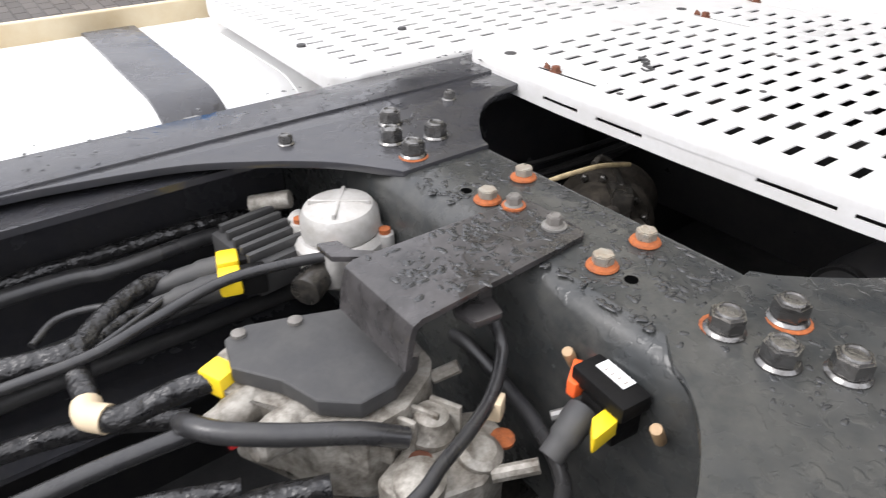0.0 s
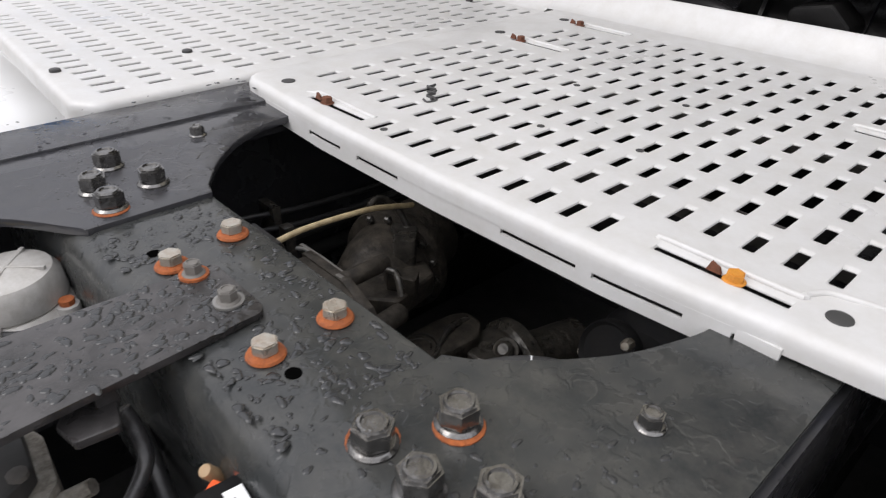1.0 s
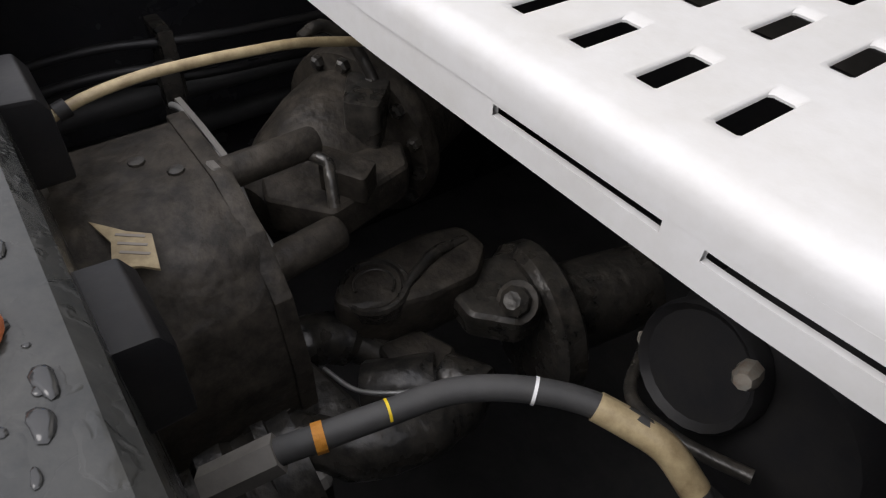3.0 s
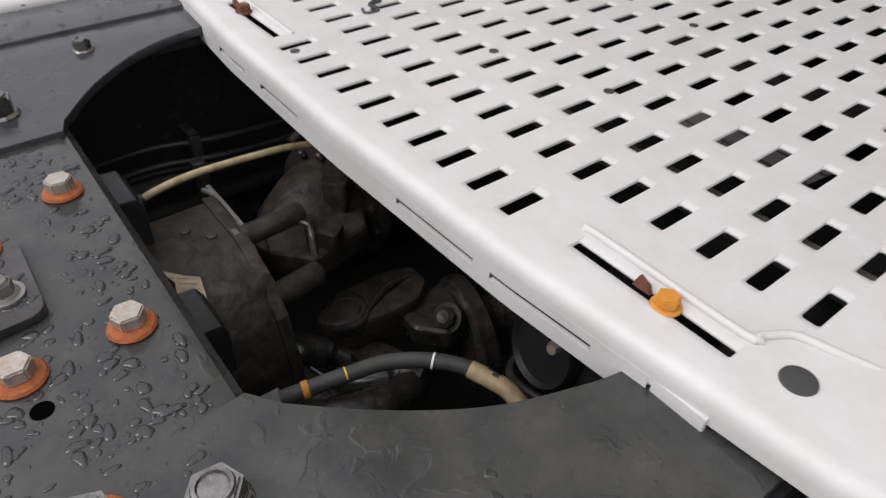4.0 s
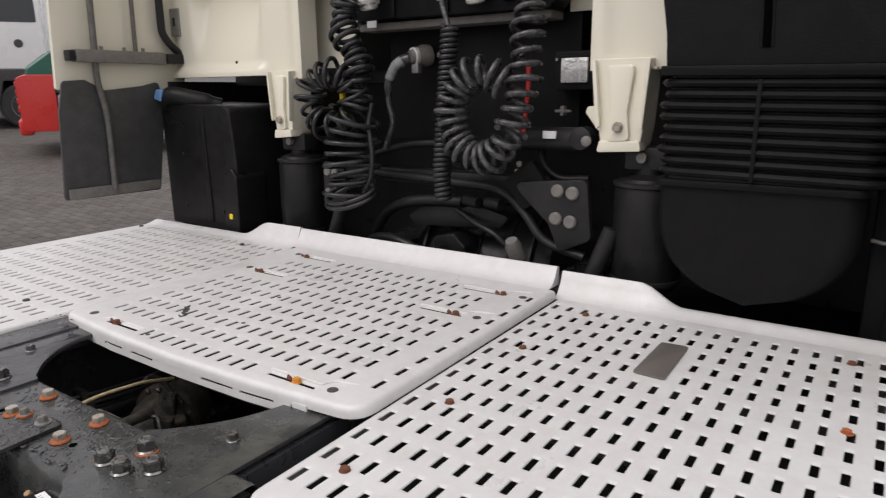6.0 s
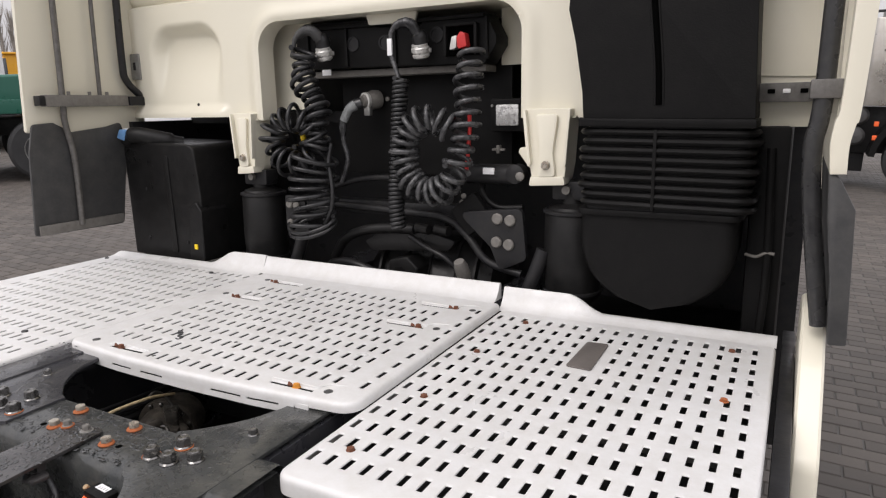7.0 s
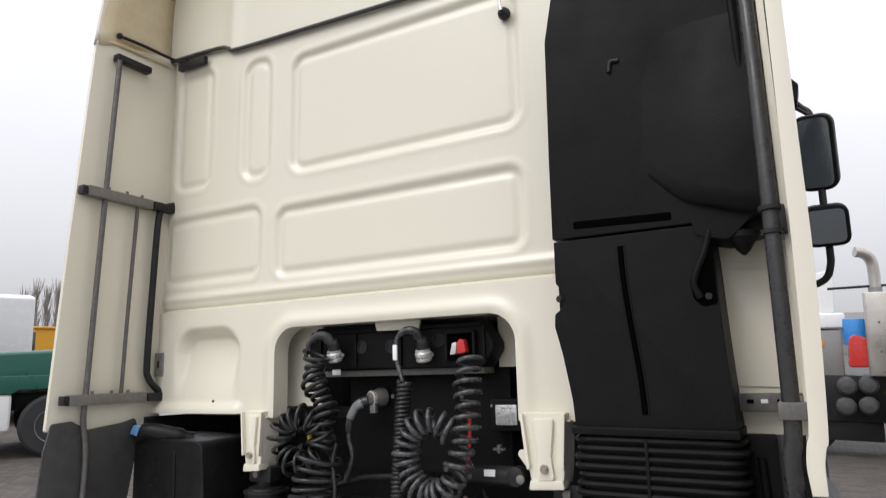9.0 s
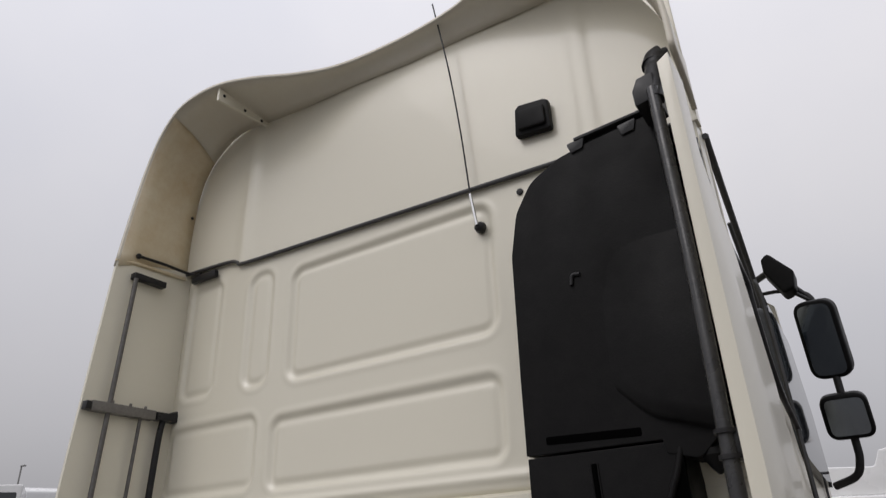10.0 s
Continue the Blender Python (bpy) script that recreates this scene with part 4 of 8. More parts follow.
# mounts for the cab suspension
for x, wd in ((-0.624, 0.050), (0.500, 0.066)):
    bm = prism(B(), rounded([(x - wd, 1.600), (x + wd, 1.600), (x + wd * 0.85, 1.45), (x + wd * 0.72, 1.395), (x - wd * 0.62, 1.388), (x - wd * 0.8, 1.45)], [0.004, 0.004, 0.02, 0.02, 0.02, 0.02]), 1.555, 1.64, "xz", 0.010, 3)
    prism(bm, rounded([(x - wd * 0.5, 1.585), (x + wd * 0.5, 1.585), (x + wd * 0.30, 1.48), (x + wd * 0.42, 1.415), (x - wd * 0.42, 1.412), (x - wd * 0.30, 1.48)], 0.012), 1.543, 1.556, "xz", 0.006, 2)
    mt = part("mount_leg", bm, CREAM, cab, "cream cab mount leg")
    part("mount_ear", prism(B(), rounded([(x - wd * 0.75, 1.495), (x - wd * 1.35, 1.492), (x - wd * 1.42, 1.478), (x - wd * 0.80, 1.425)], 0.008), 1.575, 1.60, "xz", 0.004), CREAM, mt)
    part("side_flange", prism(B(), rounded([(x - wd * 1.04, 1.598), (x - wd * 0.90, 1.598), (x - wd * 0.66, 1.45), (x - wd * 0.80, 1.44)], 0.006), 1.540, 1.560, "xz", 0.004), CREAM, mt)
    part("side_flange", prism(B(), rounded([(x + wd * 0.90, 1.598), (x + wd * 1.04, 1.598), (x + wd * 0.86, 1.44), (x + wd * 0.72, 1.45)], 0.006), 1.540, 1.560, "xz", 0.004), CREAM, mt)
    part("foot_flare", prism(B(), rounded([(x - wd * 0.70, 1.414), (x + wd * 0.76, 1.416), (x + wd * 0.84, 1.392), (x - wd * 0.78, 1.386)], 0.006), 1.546, 1.60, "xz", 0.005), CREAM, mt)
    nb = part("mount_bolt", hex_nut(B(), 0, 0, 0, 0.02, 0.012, 0.013, True), BRIGHT, mt)
    nb.matrix_basis = Matrix.Translation(Vector((x, 1.543, 1.446)) - ORIGIN[cab]) @ Matrix.Rotation(radians(90), 4, "X") @ Matrix.Translation(ORIGIN[cab])
    part("edge_lip", box(B(), x - wd * 1.15, x + wd * 1.15, 1.566, 1.60, 1.574, 1.580, 0.002), CREAM, mt)
# aerial
a = part("aerial_base", lathe(B(), [(0.020, 0), (0.022, 0.008), (0.018, 0.022), (0.008, 0.030)], (0.421, 1.602, 2.893), (0, -1, 0), 18), GLOSSBLACK, cab, "round black aerial base")
part("aerial_spring", cyl(B(), (0.421, 1.568, 2.893), (0.406, 1.560, 3.02), 0.006, 10), CHROME, a)
part("aerial_rod", tube(B(), [(0.406, 1.560, 3.02), (0.385, 1.555, 3.30), (0.352, 1.545, 3.62), (0.300, 1.53, 3.98)], 0.0032, 6), GLOSSBLACK, a)

# side fairings
sf = thing("side_fairing", (-1.22, 1.4, 1.2), "cream side fairing with a dusty black rubber flap and grey stays", "side fairing", "side fairings")
part("panel", prism(B(), rounded([(1.145, 1.548), (1.27, 1.536), (1.50, 1.548), (1.62, 1.555), (1.62, 3.17), (1.228, 3.095), (1.178, 2.25)], [0.01, 0.03, 0.03, 0, 0, 0.01, 0.5]), -1.236, -1.220, "yz", 0.004), CREAM, sf)
part("flap", prism(B(), rounded([(1.118, 1.190), (1.468, 1.186), (1.520, 1.50), (1.500, 1.575), (1.440, 1.560), (1.30, 1.545), (1.235, 1.580), (1.160, 1.575), (1.138, 1.48)], 0.015), -1.219, -1.209, "yz", 0.003), RUBBER, sf, "dusty black rubber flap")
part("clamp_strip", box(B(), -1.208, -1.200, 1.132, 1.462, 1.192, 1.226, 0.002), DULLSTEEL, sf, "dull grey metal strip")
part("flat_stay", tube(B(), [(-1.196, 1.285, 1.21), (-1.196, 1.288, 1.45), (-1.196, 1.270, 1.58), (-1.194, 1.272, 1.70), (-1.19, 1.29, 2.40), (-1.188, 1.312, 3.03)], 0.0105, 8), STAY, sf, "grey steel stay")
part("short_stay", tube(B(), [(-1.196, 1.418, 1.66), (-1.194, 1.425, 2.0), (-1.192, 1.440, 2.46)], 0.0075, 6), STAY, sf)
part("bent_tube", tube(B(), [(-1.17, 1.615, 1.655), (-1.185, 1.585, 1.675), (-1.192, 1.535, 1.730), (-1.192, 1.525, 1.80), (-1.19, 1.530, 2.1), (-1.188, 1.540, 2.40), (-1.184, 1.565, 2.452), (-1.18, 1.61, 2.472)], 0.0135, 10), GLOSSBLACK, sf, "bent black steel tube")
for z, y0, y1 in ((1.655, 1.200, 1.520), (2.450, 1.212, 1.500)):
    c = part("cross_bracket", box(B(), -1.212, -1.172, y0, y1, z - 0.020, z + 0.020, 0.004), DULLSTEEL, sf, "dirty galvanised bracket")
    part("wall_bracket", box(B(), -1.206, -1.165, y1 + 0.002, 1.606, z - 0.018, z + 0.016, 0.003), GLOSSBLACK, c)
    part("end_cap", box(B(), -1.211, -1.177, y0 - 0.022, y0 - 0.001, z - 0.017, z + 0.017, 0.003), GLOSSBLACK, c)
    for y in (y0 + 0.09, y0 + 0.17, y0 + 0.24):
        part("bolt", cyl(B(), (-1.185, y, z + 0.018), (-1.185, y, z + 0.032), 0.006, 8), DULLSTEEL, c)
part("top_bracket", box(B(), -1.216, -1.180, 1.300, 1.460, 3.030, 3.058, 0.003), GLOSSBLACK, sf)
part("top_bracket", box(B(), -1.150, -0.985, 1.568, 1.590, 3.078, 3.112, 0.003), GLOSSBLACK, sf)

sf = thing("side_fairing", (1.2, 1.4, 1.1), "cream side fairing edge with a black rubber skirt and grey pole", "side fairing", "side fairings")
edge = [(p.x, p.z) for p in curve([(1.222, 0, 2.95), (1.2215, 0, 2.66), (1.221, 0, 2.4), (1.220, 0, 2.15), (1.219, 0, 1.90), (1.207, 0, 1.605), (1.200, 0, 1.565), (1.194, 0, 1.53), (1.194, 0, 1.480)], 4)] + [(p.x, p.z) for p in curve([(1.168, 0, 1.479), (1.164, 0, 1.53), (1.168, 0, 1.570), (1.176, 0, 1.62), (1.184, 0, 1.90), (1.187, 0, 2.15), (1.190, 0, 2.4), (1.191, 0, 2.66), (1.192, 0, 2.93)], 4)]
bm = prism(B(), edge[::-1], 1.150, 1.66, "xz", 0.004)
for v in bm.verts:
    # the far edge is swept forward towards the top
    if v.co.y > 1.6:
        v.co.y += float(np.interp(v.co.z, (2.20, 2.42, 2.54, 2.60, 2.66, 2.73), (0.0, -0.11, -0.18, -0.28, -0.33, -0.37)))
part("panel", bm, CREAM, sf)
part("skirt", prism(B(), rounded([(1.166, 1.484), (1.186, 1.470), (1.214, 1.416), (1.223, 1.162), (1.192, 1.160), (1.185, 1.286), (1.172, 1.390)], 0.005), 1.155, 1.60, "xz", 0.004), RUBBER, sf, "dusty black rubber skirt")
part("pole", tube(B(), [(1.178, 1.215, 1.18), (1.150, 1.21, 1.38), (1.138, 1.21, 1.52), (1.148, 1.21, 1.62), (1.152, 1.21, 2.0), (1.152, 1.25, 2.45), (1.142, 1.30, 2.97)], 0.017, 10), WETHOSE, sf, "grey pole")
ip = part("inner_panel", box(B(), 1.00, 1.165, 1.588, 1.60, 1.548, 2.95, 0.003), CREAM, sf)
part("pressed_field", prism(B(), rounded([(1.004, 1.668), (1.148, 1.662), (1.152, 1.958), (1.004, 1.972)], [0.002, 0.02, 0.02, 0.002]), 1.581, 1.590, "xz", 0.005, 3), CREAM, ip)
part("pressed_rib", prism(B(), rounded([(1.004, 1.992), (1.158, 1.976), (1.158, 2.04), (1.004, 2.052)], 0.008), 1.581, 1.590, "xz", 0.005, 3), CREAM, ip)
part("inner_panel", prism(B(), [(1.21, 1.57), (1.60, 1.57), (1.60, 2.95), (1.28, 2.95)], 1.172, 1.187, "yz"), CREAM, sf)
c = part("cross_bracket", box(B(), 1.020, 1.165, 1.545, 1.575, 1.606, 1.650, 0.003), STAY, sf)
for hx in (1.040, 1.072, 1.108):
    # holes put on as patches: two in shade-black, one white
    part("slot_hole", box(B(), hx, hx + 0.016, 1.541, 1.546, 1.626, 1.636, 0.002), LABEL if hx == 1.072 else SHADE_BLACK, c)
part("pole_bracket", box(B(), 1.125, 1.178, 1.19, 1.50, 1.612, 1.646, 0.003), STAY, c)
for z in (1.985, 2.035):
    part("pole_clamp", cyl(B(), (1.152, 1.21, z), (1.152, 1.21, z + 0.009), 0.023, 16), GLOSSBLACK, sf)
part("clamp_plate", box(B(), 1.160, 1.180, 1.205, 1.30, 1.985, 2.045, 0.003), GLOSSBLACK, sf)
part("top_clamp", prism(B(), rounded([(1.088, 2.935), (1.150, 2.945), (1.150, 3.03), (1.104, 3.022), (1.086, 2.985)], 0.006), 1.30, 1.42, "xz", 0.004), GLOSSBLACK, sf)
part("top_arm", prism(B(), rounded([(0.868, 2.945), (1.11, 2.962), (1.11, 3.004), (0.868, 2.986)], 0.003), 1.44, 1.475, "xz", 0.003), GLOSSBLACK, sf)
part("arm_lip", prism(B(), rounded([(0.862, 2.980), (1.112, 2.998), (1.112, 3.006), (0.862, 2.990)], 0.002), 1.415, 1.475, "xz", 0.001), GLOSSBLACK, sf)
part("pole_top", tube(B(), [(1.146, 1.30, 2.93), (1.148, 1.33, 3.00), (1.150, 1.36, 3.07), (1.156, 1.38, 3.11)], [0.022, 0.026, 0.030, 0.034], 14), GLOSSBLACK, sf, "black pole head")
part("pole_cap", tube(B(), [(1.148, 1.375, 3.095), (1.158, 1.39, 3.130), (1.186, 1.40, 3.138)], [0.038, 0.038, 0.026], 14), GLOSSBLACK, sf)
part("cap_screw", lathe(B(), [(0.007, 0), (0.006, 0.005)], (1.120, 1.352, 3.03), (-0.3, -1, 0), 10), BRIGHT, sf)

# ---------------------------------------------------------------- air intake behind the cab
ai = thing("air_intake", (0.83, 1.45, 1.10), "tall black moulded plastic air intake with ribbed rubber bellows", "air intake")
upper = rounded([(0.602, 2.072), (0.604, 2.28), (0.612, 2.66), (0.640, 2.80), (0.700, 2.895), (0.80, 2.945), (0.88, 2.962), (1.10, 2.985), (1.135, 2.94), (1.135, 2.10), (1.05, 2.02), (0.972, 2.040), (0.968, 2.072)], [0.004, 0.1, 0.15, 0.1, 0.1, 0.1, 0.05, 0.02, 0.02, 0.03, 0.03, 0.01, 0.004])
part("upper_duct", prism(B(), upper[::-1], 1.425, 1.59, "xz", 0.022, 4), BLACK, ai)
part("corner_bead", tube(B(), [(1.108, 1.424, 2.97), (1.114, 1.420, 2.6), (1.122, 1.420, 2.08)], 0.010, 8), BLACK, ai)
part("side_cheek", prism(B(), rounded([(1.44, 2.08), (1.59, 2.08), (1.59, 2.97), (1.46, 2.96)], 0.03), 1.136, 1.150, "yz", 0.005), BLACK, ai)
# the slot's darkness is a black strip laid on the duct
part("grille_slot", prism(B(), rounded([(0.664, 2.095), (0.921, 2.087), (0.921, 2.108), (0.664, 2.116)], 0.006), 1.423, 1.432, "xz", 0.002), SHADE_BLACK, ai)
# swollen shoulder that tucks in underneath
bm = B()
rows = []
for k in range(13):
    u = k / 12
    x = 0.845 + 0.29 * u
    low = 2.240 - 0.118 * ramp(u, -0.1, 0.48) - 0.045 * ramp(u, 0.35, 1.0)
    rows.append([bm.verts.new((x, 1.426 - 0.034 * ramp(u, 0, 0.75) * f, z)) for z, f in ((2.62, 0.0), (2.50, 0.25), (2.36, 0.8), (low + 0.05, 1.0), (low + 0.015, 0.92), (low, 0.5), (low - 0.004, -1.0), (low - 0.004, -3.0))])
for a, b in zip(rows, rows[1:]):
    for i in range(7):
        bm.faces.new((a[i], b[i], b[i + 1], a[i + 1]))
bm.faces.new(rows[-1])
part("shoulder", bm, BLACK, ai, sharp=60)
part("drain_body", prism(B(), rounded([(0.985, 2.10), (1.130, 2.10), (1.122, 2.035), (1.02, 2.025), (0.985, 2.04)], 0.012), 1.455, 1.57, "xz", 0.008, 3), BLACK, ai)
part("drain_nozzle", lathe(B(), [(0.034, 0), (0.036, 0.015), (0.032, 0.02), (0.016, 0.045), (0.004, 0.058)], (1.078, 1.46, 2.042), (0, 0, -1), 18), BLACK, ai, "pointed rubber drain nozzle")
for x in (0.865, 1.026):
    part("top_notch", prism(B(), rounded([(x - 0.030, 2.978), (x + 0.030, 2.985), (x + 0.020, 2.948), (x - 0.018, 2.942)], 0.006), 1.418, 1.47, "xz", 0.003), GLOSSBLACK, ai)
part("moulded_mark", tube(B(), [(0.820, 1.423, 2.548), (0.798, 1.422, 2.548), (0.792, 1.422, 2.520)], 0.006, 8), GLOSSBLACK, ai)
lower = rounded([(0.604, 2.066), (0.603, 1.950), (0.622, 1.932), (0.632, 1.908), (0.622, 1.886), (0.597, 1.868), (0.594, 1.835), (0.612, 1.76), (0.632, 1.64), (0.636, 1.575), (1.026, 1.570), (1.016, 1.80), (1.010, 2.00), (1.006, 2.066)], [0.003, 0.012, 0.012, 0.016, 0.012, 0.012, 0.02, 0.1, 0.1, 0.004, 0.004, 0.1, 0.05, 0.003])
part("lower_duct", prism(B(), lower, 1.428, 1.595, "xz", 0.018, 4), BLACK, ai)
part("notch_back", box(B(), 0.596, 0.650, 1.470, 1.585, 1.862, 1.958, 0.004), BLACK, ai)
# shade of the pocket put on as a black patch
part("strap_pocket", prism(B(), rounded([(0.952, 1.925), (0.962, 1.958), (0.990, 1.992), (1.004, 2.04), (1.010, 2.04), (1.010, 1.868), (0.975, 1.862), (0.955, 1.885)], [0.02, 0.02, 0.02, 0.002, 0.002, 0.01, 0.02, 0.02]), 1.4245, 1.440, "xz", 0.004, 2), SHADE_BLACK, ai, "strap pocket in the duct corner, its shade put in as black")
part("strap", tube(B(), [(1.006, 1.432, 2.05), (0.992, 1.424, 2.00), (0.972, 1.420, 1.955), (0.961, 1.420, 1.918), (0.972, 1.422, 1.884)], 0.0085, 10), BLACK, ai)
groove = [(0.786, 2.035), (0.788, 1.95), (0.797, 1.84), (0.812, 1.70), (0.817, 1.605)]
# the groove's shade is a black bead, not a cut
part("moulded_groove", tube(B(), [(x, 1.4315, z) for x, z in groove], 0.0085, 8), SHADE_BLACK, ai, "groove with its shade put in as a black strip")
for d in (-0.0095, 0.0095):
    part("groove_rim", tube(B(), [(x + d, 1.4285, z) for x, z in groove], 0.003, 6), BLACK, ai)
for x, z in ((0.612, 1.909), (0.991, 1.887)):
    part("screw", lathe(B(), [(0.010, 0), (0.008, 0.006)], (x, 1.428, z), (0, -1, 0), 12), GLOSSBLACK, ai)
part("seam_lip", prism(B(), rounded([(0.628, 1.557), (1.030, 1.550), (1.030, 1.570), (0.628, 1.576)], 0.004), 1.415, 1.60, "xz", 0.004), BLACK, ai)
rib_z = [1.540, 1.518, 1.496, 1.474, 1.452, 1.430, 1.408, 1.386, 1.364]
for k, z in enumerate(rib_z):
    w = 0.006 * math.sin(k * 1.9)
    bm = B()
    o = rounded([(0.624 + w, 1.420), (1.036 + w, 1.420), (1.036 + w, 1.62), (0.624 + w, 1.62)], [0.05, 0.05, 0.02, 0.02])
    rows = []
    for off, dz in ((-0.014, -0.010), (-0.003, -0.0065), (0.002, 0), (-0.003, 0.0065), (-0.014, 0.010)):
        rows.append([bm.verts.new((x, y, z + dz - 0.015 * (x - 0.83))) for x, y in offset(o, off)])
    for a, b in zip(rows, rows[1:]):
        for i in range(len(o)):
            bm.faces.new((a[i], a[(i + 1) % len(o)], b[(i + 1) % len(o)], b[i]))
    part("bellows_rib", bm, BLACK, ai)
part("bellows_seam", box(B(), 0.809, 0.818, 1.417, 1.432, 1.352, 1.548, 0.004), BLACK, ai)
part("bellows_core", prism(B(), rounded([(0.642, 1.438), (1.018, 1.438), (1.018, 1.61), (0.642, 1.61)], 0.03), 1.34, 1.56), GLOSSBLACK, ai)
bm = B()
prof = []
for k in range(13):
    t = k / 12
    z = 1.345 - 0.245 * t
    hw = 0.187 * math.sqrt(max(0.0, 1 - (max(0, t - 0.30) / 0.70) ** 2.2)) + 0.003
    prof.append((z, hw))
rows = []
for z, hw in prof:
    o = rounded([(0.818 - hw, 1.44), (0.818 + hw, 1.44), (0.818 + hw, 1.62), (0.818 - hw, 1.62)], min(0.04, hw * 0.8))
    rows.append([bm.verts.new((x, y, z)) for x, y in o])
for a, b in zip(rows, rows[1:]):
    for i in range(len(a)):
        bm.faces.new((a[i], a[(i + 1) % len(a)], b[(i + 1) % len(a)], b[i]))
bm.faces.new(rows[0])
bm.faces.new(rows[-1][::-1])
part("dust_bag", bm, BLACK, ai, "rounded black dust bag")
part("bag_rim", prism(B(), rounded([(0.622, 1.430), (1.014, 1.430), (1.014, 1.62), (0.622, 1.62)], 0.03), 1.334, 1.350, bevel=0.005), BLACK, ai)

# ---------------------------------------------------------------- black cover box at the front edge of the walkway
bx = thing("cover_box", (-1.0, 1.62, 1.06), "black plastic cover box with a blue cap and yellow tag", "cover box")
part("body", prism(B(), rounded([(-1.205, 1.06), (-0.818, 1.055), (-0.812, 1.30), (-0.830, 1.478), (-0.86, 1.492), (-1.19, 1.500), (-1.212, 1.48)], [0.01, 0.02, 0.05, 0.03, 0.03, 0.03, 0.03]), 1.502, 1.80, "xz", 0.018, 4), DUSTY, bx)
part("front_rib", prism(B(), rounded([(-0.985, 1.08), (-0.955, 1.08), (-0.965, 1.45), (-0.985, 1.45)], 0.01), 1.496, 1.51, "xz", 0.004), DUSTY, bx)
part("side_step", prism(B(), rounded([(-0.885, 1.06), (-0.808, 1.055), (-0.805, 1.25), (-0.83, 1.285), (-0.868, 1.26)], 0.015), 1.490, 1.62, "xz", 0.008, 3), DUSTY, bx)
part("hose_neck", tube(B(), [(-1.185, 1.50, 1.50), (-1.13, 1.50, 1.525), (-1.04, 1.55, 1.505), (-0.99, 1.60, 1.49)], [0.022, 0.032, 0.032, 0.025], 12), DUSTY, bx)
part("blue_cap", prism(B(), rounded([(-1.205, 1.515), (-1.165, 1.505), (-1.150, 1.545), (-1.185, 1.548)], 0.006), 1.472, 1.50, "xz", 0.006), BLUECAP, bx, "blue plastic cap")
part("yellow_tag", box(B(), -0.852, -0.836, 1.486, 1.492, 1.105, 1.124, 0.002), YELLOW, bx, "small yellow tag")
for x, z in ((-1.10, 1.32), (-1.11, 1.13), (-0.90, 1.125)):
    part("screw", lathe(B(), [(0.006, 0), (0.005, 0.003)], (x, 1.500, z), (0, -1, 0), 10), GLOSSBLACK, bx)

# ---------------------------------------------------------------- recess in the rear wall: connector holder, coiled lines
cv = thing("cab_recess", (0, 1.85, 1.2), "recess under the cab floor with added dark closing panels and cream returns", "recess", kind="structure")
# added dark sheets close the recess where it falls into darkness
part("back", box(B(), -1.20, 1.15, 2.05, 2.10, 0.5, 1.98), GLOSSBLACK, cv)
part("side_wall", box(B(), -1.219, -1.200, 1.545, 2.05, 0.95, 1.575), GLOSSBLACK, cv)
part("side_return", box(B(), 0.414, 0.446, 1.672, 1.90, 1.60, 1.90, 0.004), CREAM, cv, "cream painted return")
part("rear_return", box(B(), -0.640, -0.43, 1.715, 1.725, 1.61, 1.93), CREAM, cv, "cream painted return")
part("rear_return", box(B(), 0.27, 0.414, 1.775, 1.785, 1.735, 1.93), CREAM, cv, "cream painted return")
part("roof_return", box(B(), -0.56, 0.42, 1.672, 2.0, 1.905, 1.93), CREAM, cv, "cream painted return")
part("cab_floor", box(B(), -1.2, 1.15, 1.84, 2.0, 1.56, 1.60), GLOSSBLACK, cv)
part("panel", box(B(), -0.36, 0.30, 1.79, 1.80, 1.38, 1.74, 0.004), BLACK, cv, "black backing panel")

hd = thing("connector_holder", (-0.1, 1.72, 1.74), "black plastic holder with two silver trailer sockets", "connector holder")
hold = rounded([(-0.462, 1.800), (-0.440, 1.775), (-0.395, 1.745), (0.262, 1.735), (0.300, 1.790), (0.300, 1.815), (0.262, 1.885), (0.20, 1.880), (0.06, 1.885), (0.04, 1.862), (-0.14, 1.868), (-0.16, 1.892), (-0.42, 1.895), (-0.452, 1.860)], 0.010)
part("body", prism(B(), hold, 1.665, 1.76, "xz", 0.008, 2), BLACK, hd)
for x, z in ((-0.215, 1.818), (-0.09, 1.816), (0.10, 1.828)):
    part("oval_hole", lathe(B(), [(0.024, 0), (0.024, 0.003), (0.018, 0.003), (0.018, -0.004)], (x, 1.664, z), (0, -1, 0), 16), GLOSSBLACK, hd)
part("lower_shelf", box(B(), -0.41, 0.25, 1.70, 1.78, 1.715, 1.737, 0.004), DULLSTEEL, hd)
part("tag", box(B(), -0.355, -0.318, 1.672, 1.675, 1.722, 1.742, 0.001), LABEL, hd)
part("red_connector", prism(B(), rounded([(0.192, 1.778), (0.222, 1.784), (0.216, 1.822), (0.200, 1.828), (0.188, 1.812)], 0.005), 1.622, 1.652, "xz", 0.004), RED, hd, "red plastic coupling")
part("white_insert", prism(B(), rounded([(0.164, 1.776), (0.186, 1.780), (0.190, 1.818), (0.172, 1.814)], 0.004), 1.622, 1.650, "xz", 0.003), SILVER, hd)
# black plate paints the pocket's dark inside
part("pocket", box(B(), 0.145, 0.235, 1.655, 1.668, 1.762, 1.846, 0.004), SHADE_BLACK, hd)
part("pocket_rim", box(B(), 0.140, 0.240, 1.640, 1.664, 1.846, 1.856, 0.003), BLACK, hd)
